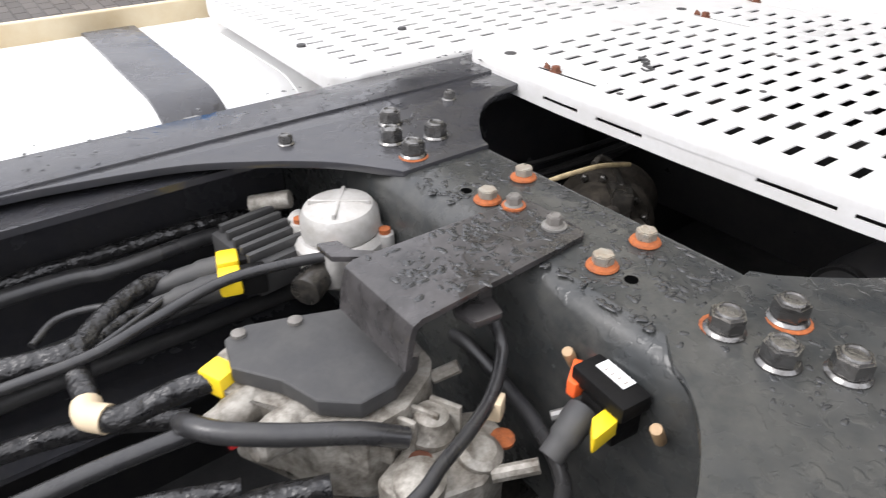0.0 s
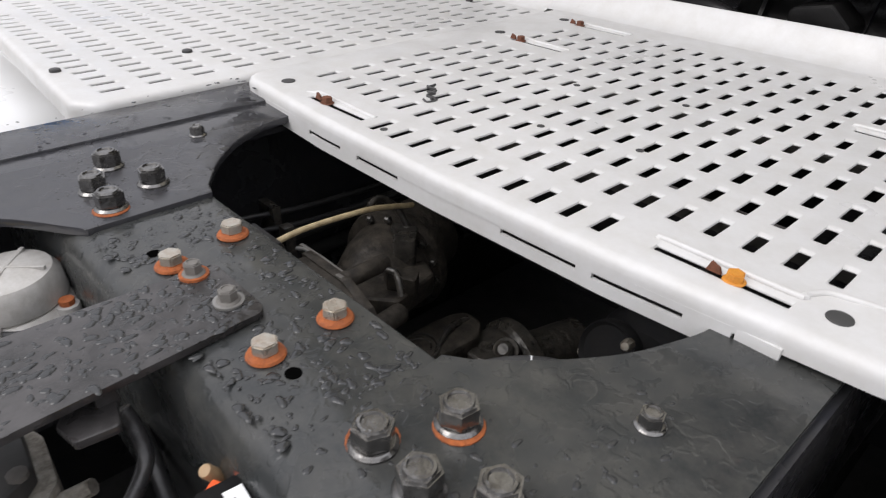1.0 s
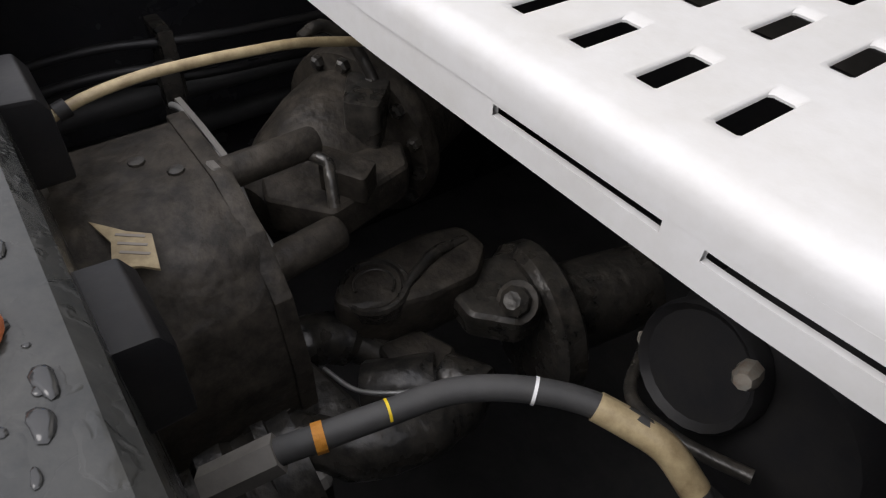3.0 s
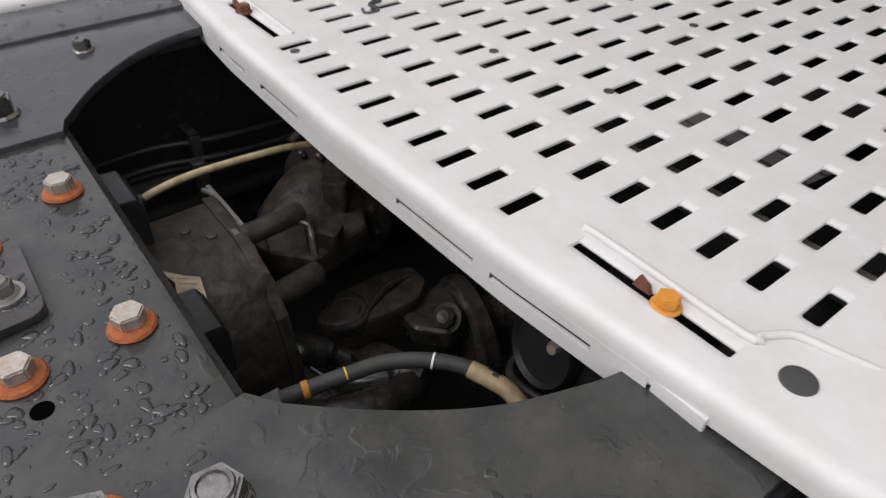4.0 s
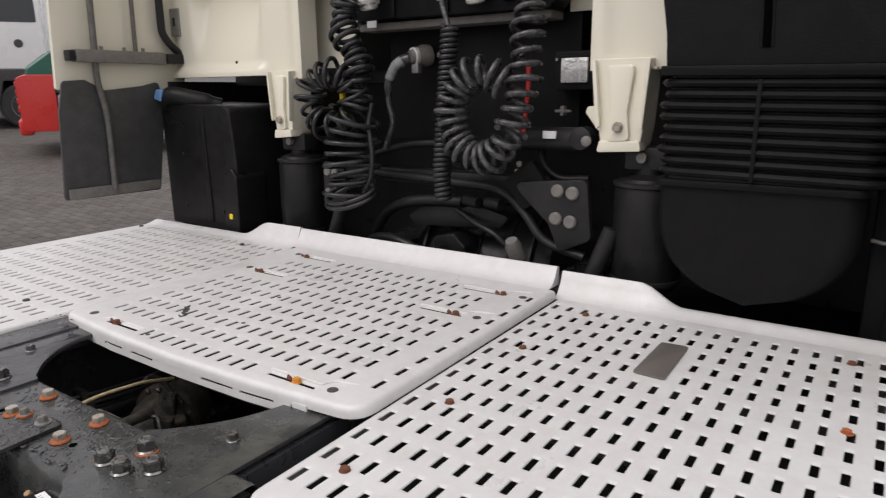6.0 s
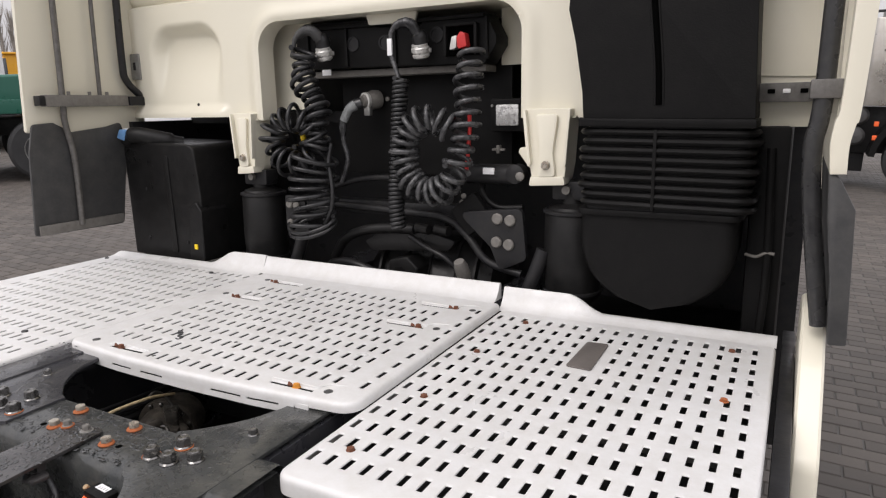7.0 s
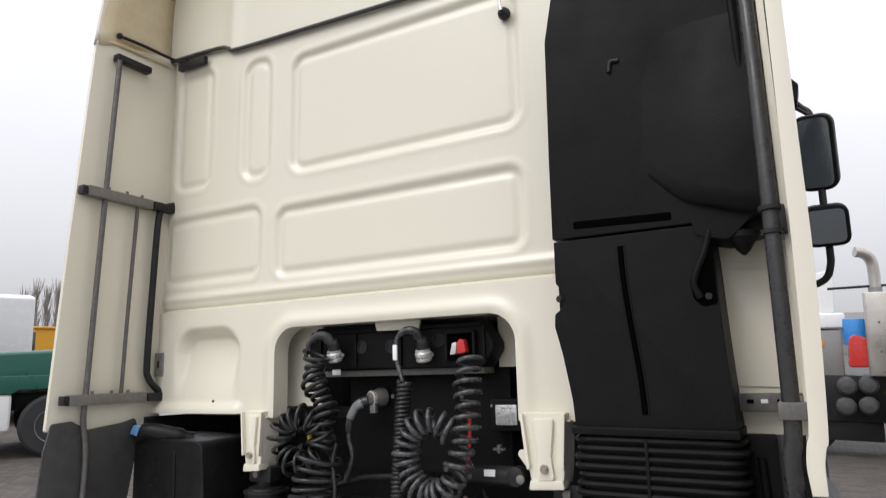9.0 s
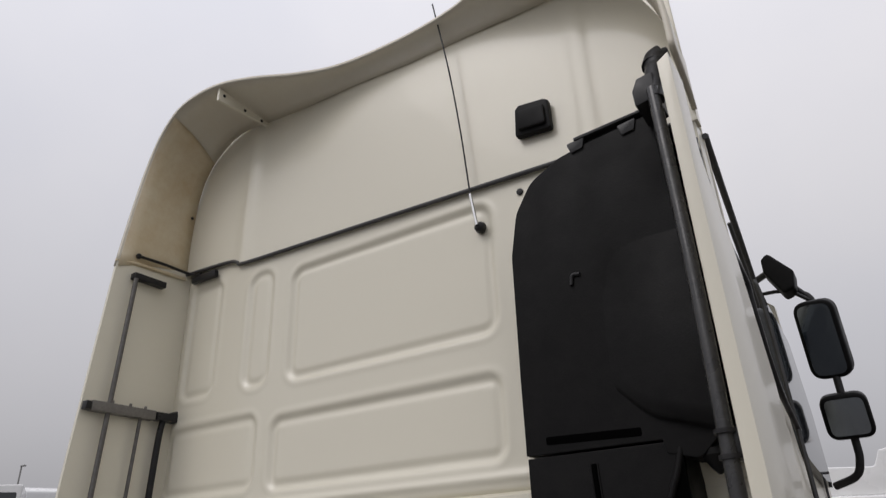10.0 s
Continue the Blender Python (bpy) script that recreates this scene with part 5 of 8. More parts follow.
for px0, px1 in ((0.134, 0.144), (0.236, 0.246)):
    part("pocket_rim", box(B(), px0, px1, 1.640, 1.664, 1.760, 1.852, 0.003), BLACK, hd)
for k, x in enumerate((-0.40, -0.24, -0.05, 0.27)):
    part("stiffening_rib", prism(B(), rounded([(x - 0.006, 1.748), (x + 0.006, 1.748), (x + 0.004, 1.868), (x - 0.004, 1.868)], 0.002), 1.655, 1.668, "xz", 0.002), BLACK, hd)
part("top_edge", box(B(), -0.44, 0.262, 1.655, 1.70, 1.868, 1.880, 0.004), BLACK, hd)
part("cream_tab", prism(B(), rounded([(-0.145, 1.905), (0.045, 1.905), (0.035, 1.868), (-0.135, 1.870)], 0.006), 1.640, 1.652, "xz", 0.003), CREAM, hd, "cream painted hanger tab")


def plug(name, x, y, z, label):
    p = thing(name, (x, y, z), label, "cable plug", "trailer plugs")
    ax = Vector((0, -0.30, 1)).normalized()
    c = part("collar", lathe(B(), [(0.020, -0.012), (0.026, -0.008), (0.027, -0.001), (0.0235, 0.001), (0.0235, 0.006), (0.028, 0.008), (0.028, 0.019), (0.0245, 0.022), (0.0245, 0.030)], (x, y, z - 0.030), ax, 24), SILVER, p, "bright metal collar")
    for k in range(3):
        a = 0.6 + 2.1 * k
        part("lug", box(B(), x + 0.026 * math.cos(a) - 0.005, x + 0.026 * math.cos(a) + 0.005, y + 0.026 * math.sin(a) - 0.005, y + 0.026 * math.sin(a) + 0.005, z - 0.026, z - 0.012, 0.002), SILVER, c)
    part("plug_body", lathe(B(), [(0.023, 0), (0.025, 0.006), (0.0235, 0.012), (0.025, 0.018), (0.023, 0.030), (0.014, 0.042)], (x, y, z), ax, 20), LINE, p)
    return p


def ribs(parent, pts, r0, r1, mat):
    """Ribs along a bend protector that thins out."""
    w = curve(pts, 6)
    for k in range(1, len(w) - 1):
        d = (w[k + 1] - w[k - 1]).normalized() * 0.0022
        part("sleeve_rib", cyl(B(), w[k] - d, w[k] + d, r0 + (r1 - r0) * k / len(w), 12, bevel=0.001), mat, parent)


p1 = plug("socket_plug", -0.305, 1.625, 1.810, "silver trailer plug with a grey cable")
sv = part("cable_sleeve", tube(B(), [(-0.305, 1.605, 1.832), (-0.318, 1.594, 1.856), (-0.350, 1.583, 1.862), (-0.382, 1.575, 1.838), (-0.392, 1.568, 1.79)], [0.016, 0.016, 0.014, 0.010, 0.008], 10), RUBBER, p1, "grey ribbed cable sleeve")
ribs(sv, [(-0.308, 1.603, 1.840), (-0.322, 1.592, 1.858), (-0.350, 1.583, 1.861), (-0.374, 1.577, 1.846)], 0.0195, 0.0140, RUBBER)
p2 = plug("socket_plug", 0.065, 1.625, 1.800, "silver trailer plug with a labelled black cable")
sv = part("cable_sleeve", tube(B(), [(0.065, 1.607, 1.826), (0.052, 1.596, 1.854), (0.020, 1.585, 1.860), (-0.008, 1.575, 1.835), (-0.008, 1.57, 1.77), (0.02, 1.56, 1.70), (0.03, 1.55, 1.66)], [0.016, 0.016, 0.012, 0.008, 0.0075, 0.007, 0.007], 10), HOSE, p2)
ribs(sv, [(0.063, 1.605, 1.832), (0.052, 1.596, 1.853), (0.034, 1.589, 1.860), (0.012, 1.583, 1.858)], 0.0195, 0.0135, LINE)
part("white_tag", box(B(), -0.017, -0.001, 1.560, 1.568, 1.765, 1.815, 0.002), LABEL, p2, "white cable tag")
p3 = thing("socket_plug", (-0.20, 1.66, 1.62), "grey plug on the recess panel with a white sleeve", "cable plug", "trailer plugs")
part("plug_body", lathe(B(), [(0.032, 0), (0.034, 0.02), (0.026, 0.05), (0.018, 0.07)], (-0.20, 1.78, 1.640), (-0.4, -1, -0.1), 18), DULLSTEEL, p3)
part("collar", lathe(B(), [(0.024, 0), (0.0285, 0.002), (0.0285, 0.012), (0.023, 0.014)], (-0.2165, 1.738, 1.6358), (-0.4, -1, -0.1), 22), SILVER, p3, "dull silver collar")
part("latch", box(B(), -0.212, -0.188, 1.705, 1.725, 1.585, 1.612, 0.003), STEEL, p3)
part("cable", tube(B(), [(-0.225, 1.715, 1.63), (-0.262, 1.70, 1.615), (-0.287, 1.69, 1.565), (-0.285, 1.68, 1.50), (-0.255, 1.66, 1.44), (-0.27, 1.64, 1.36)], [0.017, 0.015, 0.013, 0.008, 0.008, 0.008], 10), HOSE, p3)
ws = part("white_sleeve", tube(B(), [(-0.238, 1.698, 1.622), (-0.262, 1.690, 1.608), (-0.283, 1.682, 1.568)], 0.0135, 10), SLEEVE, p3, "white ribbed sleeve")
wp = curve([(-0.238, 1.698, 1.622), (-0.262, 1.690, 1.608), (-0.283, 1.682, 1.568)], 5)
for k in range(1, len(wp) - 1):
    part("sleeve_rib", cyl(B(), wp[k] - (wp[k + 1] - wp[k - 1]).normalized() * 0.0025, wp[k] + (wp[k + 1] - wp[k - 1]).normalized() * 0.0025, 0.0175 - 0.0003 * k, 14, bevel=0.0015), SLEEVE, ws)


def coil(name, label, lines):
    c = thing(name, lines[0][1][0], label, "coiled line", "coiled trailer lines")
    for pn, pts, r, m in lines:
        part(pn, tube(B(), pts, r, 8, 2), m, c)
    return c


coil("coiled_air_line", "black coiled air line hanging from the holder in a loop", [
    ("upper_coil", helix([(-0.335, 1.555, 1.80), (-0.345, 1.55, 1.74), (-0.305, 1.54, 1.66), (-0.270, 1.53, 1.57), (-0.275, 1.52, 1.50)], 0.034, 12, 14, 0.20), 0.0080, LINE),
    ("loop_coil", helix([(-0.275, 1.52, 1.50), (-0.290, 1.50, 1.565), (-0.345, 1.49, 1.590), (-0.405, 1.49, 1.565), (-0.425, 1.49, 1.51), (-0.395, 1.49, 1.460), (-0.335, 1.49, 1.440), (-0.280, 1.50, 1.465), (-0.262, 1.51, 1.50)], 0.037, 15, 16, 0.20), 0.0066, LINE),
])
coil("coiled_air_line", "black spiral air line bundled under the recess", [
    ("spiral", helix([(-0.262, 1.505, 1.470), (-0.282, 1.50, 1.410), (-0.290, 1.50, 1.34), (-0.284, 1.50, 1.275), (-0.288, 1.50, 1.235)], 0.070, 8, 22, 0.10, 0.7), 0.0072, LINE),
    ("loose_loop", [(-0.292 + 0.086 * math.cos(0.40 * k), 1.495 + 0.05 * math.sin(0.40 * k), 1.252 - 0.0010 * k + 0.030 * math.sin(0.40 * k + 0.5)) for k in range(36)], 0.0072, LINE),
    ("hanging_end", [(-0.215, 1.52, 1.50), (-0.224, 1.51, 1.44), (-0.205, 1.50, 1.36), (-0.214, 1.50, 1.29), (-0.245, 1.50, 1.235)], 0.0070, LINE),
])
coil("coiled_electric_line", "tightly wound black electric line hanging straight down", [
    ("coil", helix([(0.050, 1.525, 1.695), (0.044, 1.52, 1.58), (0.036, 1.515, 1.45), (0.030, 1.51, 1.33), (0.036, 1.51, 1.245)], 0.019, 34, 12, 0.03), 0.0062, LINE),
])
coil("coiled_air_line", "thick black coiled air line hanging in a ring, dusty on top", [
    ("ring_coil", helix([(0.225, 1.50, 1.545), (0.175, 1.49, 1.575), (0.115, 1.49, 1.555), (0.078, 1.49, 1.50), (0.076, 1.49, 1.44), (0.105, 1.49, 1.385), (0.160, 1.49, 1.360), (0.215, 1.49, 1.378), (0.250, 1.49, 1.43)], 0.036, 17, 16, 0.12), 0.0078, HOSE),
    ("riser_coil", helix([(0.250, 1.49, 1.43), (0.270, 1.50, 1.50), (0.275, 1.52, 1.58), (0.268, 1.54, 1.68), (0.262, 1.56, 1.765)], 0.035, 10, 16, 0.12), 0.0078, HOSE),
])
rt = thing("air_line", (0.27, 1.55, 1.4), "red air line inside the coil", "air line")
part("tube", tube(B(), [(0.266, 1.545, 1.60), (0.270, 1.540, 1.55), (0.268, 1.535, 1.50), (0.262, 1.53, 1.42)], 0.0060, 8), RED, rt)
yl = thing("air_line", (-0.33, 1.55, 1.5), "short yellow line behind the coil", "air line")
part("tube", tube(B(), [(-0.335, 1.53, 1.555), (-0.338, 1.53, 1.52), (-0.334, 1.54, 1.47)], 0.009, 8), YELLOW, yl)

wlp = thing("work_lamp", (0.305, 1.73, 1.58), "rectangular clear work lamp in a black frame", "work lamp")
part("housing", box(B(), 0.250, 0.368, 1.728, 1.79, 1.530, 1.632, 0.008), BLACK, wlp)
part("lens", box(B(), 0.272, 0.348, 1.721, 1.730, 1.549, 1.614, 0.006), LENS, wlp, "clear ribbed lens")
part("bezel", box(B(), 0.268, 0.352, 1.7215, 1.728, 1.614, 1.6195, 0.001), BLACK, wlp)
for x in (0.258, 0.360):
    part("screw", lathe(B(), [(0.005, 0), (0.004, 0.003)], (x, 1.727, 1.61), (0, -1, 0), 10), STEEL, wlp)

# suspension and chassis parts under the recess
for x, r, lab in ((-0.615, 0.078, "black rubber air spring under the cab mount"), (0.560, 0.082, "black rubber air spring under the cab mount")):
    asp = thing("air_spring", (x, 1.62, 1.02), lab, "air spring", "cab air springs")
    part("bellow", lathe(B(), [(r * 0.8, 0), (r, 0.02), (r * 1.03, 0.12), (r, 0.25), (r * 0.85, 0.275), (r * 0.45, 0.285), (r * 0.42, 0.33)], (x, 1.62, 1.05), seg=28), DUSTY, asp)
    for h in (0.03, 0.262):
        part("clamp_band", lathe(B(), [(r * 0.97, -0.006), (r * 1.06, -0.004), (r * 1.06, 0.004), (r * 0.97, 0.006)], (x, 1.62, 1.05 + h), seg=28), GLOSSBLACK, asp)
    part("top_fork", box(B(), x - 0.055, x + 0.05, 1.585, 1.65, 1.345, 1.40, 0.008), GLOSSBLACK, asp)
    part("clamp_bolt", cyl(B(), (x - 0.01, 1.57, 1.375), (x - 0.01, 1.60, 1.375), 0.012, 10), DULLSTEEL, asp)
bmn = thing("cab_crossbeam", (0, 1.62, 1.2), "black bolted crossbeam with round bolt heads", "crossbeam")
part("beam", box(B(), -0.50, 0.36, 1.66, 1.72, 1.255, 1.300, 0.008), GLOSSBLACK, bmn)
part("bolt_plate", prism(B(), rounded([(0.22, 1.30), (0.43, 1.32), (0.445, 1.17), (0.36, 1.13), (0.33, 1.20)], 0.02), 1.545, 1.565, "xz", 0.004), GLOSSBLACK, bmn)
part("diamond_plate", prism(B(), rounded([(0.19, 1.30), (0.27, 1.36), (0.33, 1.28), (0.25, 1.225)], 0.01), 1.560, 1.585, "xz", 0.004), BLACK, bmn)
part("curved_rail", tube(B(), [(-0.36, 1.66, 1.33), (-0.20, 1.65, 1.372), (-0.02, 1.64, 1.385), (0.16, 1.64, 1.375)], 0.010, 8), GLOSSBLACK, bmn)
part("hanging_hose", tube(B(), [(0.26, 1.66, 1.40), (0.27, 1.63, 1.35), (0.32, 1.62, 1.31), (0.40, 1.63, 1.31)], 0.010, 8), DUSTY, bmn)
part("swept_tube", tube(B(), [(-0.36, 1.64, 1.285), (0.02, 1.62, 1.275), (0.16, 1.60, 1.265), (0.24, 1.58, 1.22), (0.31, 1.57, 1.15), (0.42, 1.57, 1.12)], 0.012, 8), GLOSSBLACK, bmn)
for x, z in ((0.355, 1.287), (0.395, 1.284), (0.352, 1.217), (0.391, 1.212)):
    part("bolt", lathe(B(), [(0.017, 0), (0.017, 0.006), (0.013, 0.010)], (x, 1.545, z), (0, -1, 0), 18), DULLSTEEL, bmn, "dull round bolt head")
for x, z in ((-0.425, 1.290), (-0.395, 1.287), (-0.425, 1.225), (-0.395, 1.222)):
    part("bolt", lathe(B(), [(0.014, 0), (0.014, 0.006), (0.011, 0.010)], (x, 1.545, z), (0, -1, 0), 18), DULLSTEEL, bmn, "dull round bolt head")
part("bolt_plate", prism(B(), rounded([(-0.45, 1.32), (-0.365, 1.32), (-0.35, 1.19), (-0.45, 1.19)], 0.01), 1.547, 1.56, "xz", 0.004), GLOSSBLACK, bmn)
for x0, x1, z1 in ((-0.44, -0.37, 1.03), (0.44, 0.50, 1.05)):
    part("strut", tube(B(), [(x0 + 0.05, 1.57, 1.20), (x0, 1.55, z1)], 0.022, 8, 0), GLOSSBLACK, bmn)
part("cross_fitting", box(B(), 0.268, 0.312, 1.700, 1.712, 1.472, 1.480, 0.003), DULLSTEEL, bmn)
part("cross_fitting", box(B(), 0.284, 0.296, 1.697, 1.715, 1.464, 1.490, 0.003), DULLSTEEL, bmn)
for x, z in ((0.232, 1.345), (0.226, 1.325), (0.120, 1.635), (-0.165, 1.640)):
    part("small_bolt", lathe(B(), [(0.008, 0), (0.008, 0.006), (0.004, 0.008)], (x, 1.575 if z < 1.5 else 1.788, z), (0, -1, 0), 10), DULLSTEEL, bmn)
dm = thing("damper", (0.3, 1.62, 1.43), "black horizontal damper with a white label", "damper")
part("cylinder", cyl(B(), (0.17, 1.64, 1.405), (0.40, 1.60, 1.412), 0.030, 20, bevel=0.004), GLOSSBLACK, dm)
part("eye", lathe(B(), [(0.028, -0.02), (0.028, 0.02), (0.016, 0.024)], (0.395, 1.595, 1.415), (0, -1, 0), 18), GLOSSBLACK, dm)
part("eye_bolt", lathe(B(), [(0.013, 0), (0.013, 0.006), (0.008, 0.009)], (0.415, 1.570, 1.410), (0, -1, 0), 14), DULLSTEEL, dm)
part("label", box(B(), 0.292, 0.328, 1.580, 1.588, 1.412, 1.431, 0.001), LABEL, dm, "white label")
eng = thing("engine_cover", (0.0, 1.9, 0.7), "dark rounded engine top under the cab", "engine")
part("cover", lathe(B(), [(0.02, -0.26), (0.12, -0.25), (0.185, -0.18), (0.20, -0.05), (0.20, 0.12), (0.17, 0.22), (0.06, 0.27)], (0.03, 1.83, 0.98), (1, 0.1, 0), 28), DUSTY, eng)
for x in (-0.14, -0.05, 0.04, 0.13, 0.20):
    part("cover_rib", lathe(B(), [(0.196, -0.006), (0.208, -0.004), (0.208, 0.004), (0.196, 0.006)], (x, 1.83 + 0.1 * (x - 0.03), 0.98), (1, 0.1, 0), 28), DUSTY, eng)
part("bolt_flange", prism(B(), rounded([(-0.13, 1.14), (0.16, 1.16), (0.19, 1.195), (0.10, 1.215), (-0.10, 1.205), (-0.16, 1.17)], 0.012), 1.60, 1.66, "xz", 0.006), DUSTY, eng)
part("coolant_hose", tube(B(), [(-0.30, 1.62, 1.10), (-0.24, 1.60, 1.17), (-0.15, 1.59, 1.21), (-0.05, 1.60, 1.222), (0.04, 1.60, 1.224)], 0.017, 12), DUSTY, eng)
part("coolant_hose", tube(B(), [(-0.36, 1.66, 1.02), (-0.30, 1.60, 1.08), (-0.20, 1.57, 1.10), (-0.10, 1.57, 1.075)], 0.014, 12), GLOSSBLACK, eng)
part("wire_loom", tube(B(), [(0.02, 1.60, 1.20), (0.10, 1.57, 1.175), (0.17, 1.56, 1.15), (0.22, 1.57, 1.10)], 0.008, 8), GLOSSBLACK, eng)
part("filter_head", prism(B(), rounded([(-0.05, 1.03), (0.05, 1.03), (0.06, 1.10), (0.02, 1.135), (-0.05, 1.12)], 0.015), 1.575, 1.66, "xz", 0.01, 3), DUSTY, eng)
part("cap", lathe(B(), [(0.022, 0), (0.022, 0.04), (0.016, 0.06)], (0.245, 1.545, 1.10), (-0.1, -0.5, 1), 14), DULLSTEEL, eng)
for x in (0.06, 0.13):
    part("pipe_stub", cyl(B(), (x, 1.58, 1.235), (x + 0.05, 1.57, 1.232), 0.016, 12), DUSTY, eng)
ub = thing("underbody", (0.5, 1.8, 0.6), "added black panels filling the dark gap beneath the cab, with pipes", "underbody", kind="structure")
# black panels added to stand for the unlit gap under the cab
part("panel", box(B(), 1.02, 1.10, 1.55, 1.98, 0.75, 1.55, 0.01), BLACK, ub)
part("panel", box(B(), -1.1, 1.1, 1.60, 1.95, 0.70, 0.98, 0.02), BLACK, ub)
part("pipe", tube(B(), [(1.02, 1.53, 1.243), (1.045, 1.525, 1.240), (1.065, 1.525, 1.250), (1.085, 1.525, 1.249)], 0.004, 6), DULLSTEEL, ub)
part("pipe", tube(B(), [(1.06, 1.54, 1.50), (1.07, 1.53, 1.20), (1.06, 1.53, 0.98)], 0.010, 6), BLACK, ub)
sk = thing("wheel_arch_trim", (1.19, 1.3, 0.6), "cream lower side panel beside the walkway", "side panel")
part("panel", prism(B(), rounded([(0.95, 0.62), (1.50, 0.62), (1.50, 1.15), (1.40, 1.195), (1.30, 1.195), (1.16, 1.11), (1.02, 0.98)], 0.06), 1.148, 1.194, "yz", 0.012, 3), CREAM, sk)
# added black bar stands for the dark gap beside the plate
part("backing", box(B(), 1.118, 1.146, 0.45, 1.6, 0.75, 1.04, 0.004), GLOSSBLACK, sk)

# ---------------------------------------------------------------- front pit: gearbox, shaft, hose
gx = thing("gearbox", (-0.1, 0.6, 0.6), "oily grey cast gearbox end with bolted plate", "gearbox")
part("housing", prism(B(), rounded([(-0.135, 0.60), (0.012, 0.60), (0.013, 0.85), (0.002, 0.902), (-0.020, 0.936), (-0.062, 0.951), (-0.135, 0.951)], [0.01, 0.01, 0.03, 0.03, 0.03, 0.03, 0.006]), 0.515, 0.610, "xz", 0.005, 3), DARKCAST, gx)
bell = part("bell_housing", lathe(B(), [(0.004, 0.0), (0.022, 0.003), (0.030, 0.016), (0.046, 0.045), (0.057, 0.082), (0.060, 0.105), (0.060, 0.112), (0.073, 0.115), (0.075, 0.122), (0.074, 0.131), (0.058, 0.134), (0.054, 0.20)], (-0.118, 0.640, 0.866), (-0.34, 1, 0.06), 34), DARKCAST, gx, "dusty cast bell housing")
for k in range(7):
    a = -0.5 + 0.42 * k
    ax = Vector((-0.34, 1, 0.06)).normalized()
    e1 = ax.cross(Vector((0, 0, 1))).normalized()
    e2 = e1.cross(ax)
    rad = e1 * math.cos(a) + e2 * math.sin(a)
    p0 = Vector((-0.118, 0.640, 0.866))
    part("flange_bolt", lathe(B(), [(0.0058, 0), (0.0058, 0.005), (0.0035, 0.007)], p0 + ax * 0.114 + rad * 0.067, -ax, 6), GREASY, bell)
part("shift_rail_cover", prism(B(), rounded([(-0.112, 0.648), (-0.088, 0.640), (-0.050, 0.672), (-0.066, 0.742), (-0.098, 0.756), (-0.118, 0.706)], 0.008), 0.872, 0.902, bevel=0.006, seg=3), DARKCAST, gx)
part("rail_web", prism(B(), rounded([(-0.100, 0.690), (-0.076, 0.676), (-0.046, 0.694), (-0.060, 0.712)], 0.004), 0.900, 0.921, bevel=0.004), DARKCAST, gx)
part("end_cap", prism(B(), rounded([(-0.150, 0.742), (-0.112, 0.716), (-0.092, 0.734), (-0.128, 0.770)], 0.006), 0.900, 0.938, bevel=0.004), GREASY, gx)
part("breather_pipe", tube(B(), [(-0.128, 0.752, 0.936), (-0.142, 0.744, 0.962), (-0.148, 0.724, 0.978), (-0.146, 0.706, 0.974)], 0.0045, 8), GREASY, gx)
part("flange_plate", prism(B(), rounded([(-0.130, 0.948), (-0.066, 0.946), (-0.030, 0.905), (-0.028, 0.84), (-0.06, 0.82), (-0.13, 0.82)], 0.012), 0.611, 0.617, "xz", 0.002), DARKCAST, gx)
for x, y in ((-0.100, 0.574), (-0.080, 0.590)):
    part("casting_pip", lathe(B(), [(0.0052, 0), (0.0048, 0.0018), (0.002, 0.0024)], (x, y, 0.9508 if x < -0.06 else 0.944 if x < -0.03 else 0.918), seg=10), GREASY, gx)
part("edge_flange", prism(B(), rounded([(-0.138, 0.953), (-0.060, 0.953), (-0.022, 0.936), (0.004, 0.904), (0.016, 0.850), (0.015, 0.62), (0.007, 0.62), (0.008, 0.848), (-0.002, 0.898), (-0.026, 0.928), (-0.062, 0.945), (-0.138, 0.945)], 0.003), 0.604, 0.616, "xz", 0.002), DARKCAST, gx)
part("lever_plate", prism(B(), rounded([(-0.172, 0.934), (-0.166, 0.946), (-0.120, 0.948), (-0.078, 0.947), (-0.056, 0.918), (-0.044, 0.902), (-0.054, 0.898), (-0.082, 0.930), (-0.124, 0.936)], 0.003), 0.6185, 0.6225, "xz", 0.001), DULLSTEEL, gx, "worn steel lever plate")
part("lever_arm", tube(B(), [(-0.168, 0.616, 0.940), (-0.150, 0.619, 0.944), (-0.120, 0.621, 0.942), (-0.092, 0.619, 0.944), (-0.068, 0.614, 0.938), (-0.056, 0.621, 0.915), (-0.040, 0.624, 0.900)], 0.0026, 8), STEEL, gx, "worn bright lever edge")
part("bolt_boss", cyl(B(), (-0.071, 0.612, 0.944), (-0.081, 0.678, 0.938), 0.0105, 14, bevel=0.003), DARKCAST, gx)
part("bolt_boss", cyl(B(), (-0.035, 0.616, 0.893), (-0.046, 0.672, 0.888), 0.0125, 14, bevel=0.003), DARKCAST, gx)
part("bolt", lathe(B(), [(0.008, 0), (0.008, 0.006), (0.005, 0.008)], (-0.035, 0.613, 0.893), (0.1, -1, 0.2), 6), GREASY, gx)
part("bolt", lathe(B(), [(0.009, 0), (0.009, 0.006), (0.005, 0.008)], (-0.071, 0.611, 0.945), (0.1, -1, 0.3), 6), DULLSTEEL, gx)
part("hook", tube(B(), [(-0.078, 0.668, 0.934), (-0.062, 0.676, 0.934), (-0.050, 0.672, 0.930), (-0.040, 0.668, 0.915)], 0.004, 8), GREASY, gx)
part("side_block", box(B(), -0.215, -0.20, 0.62, 0.635, 0.90, 0.95, 0.003), GREASY, gx)
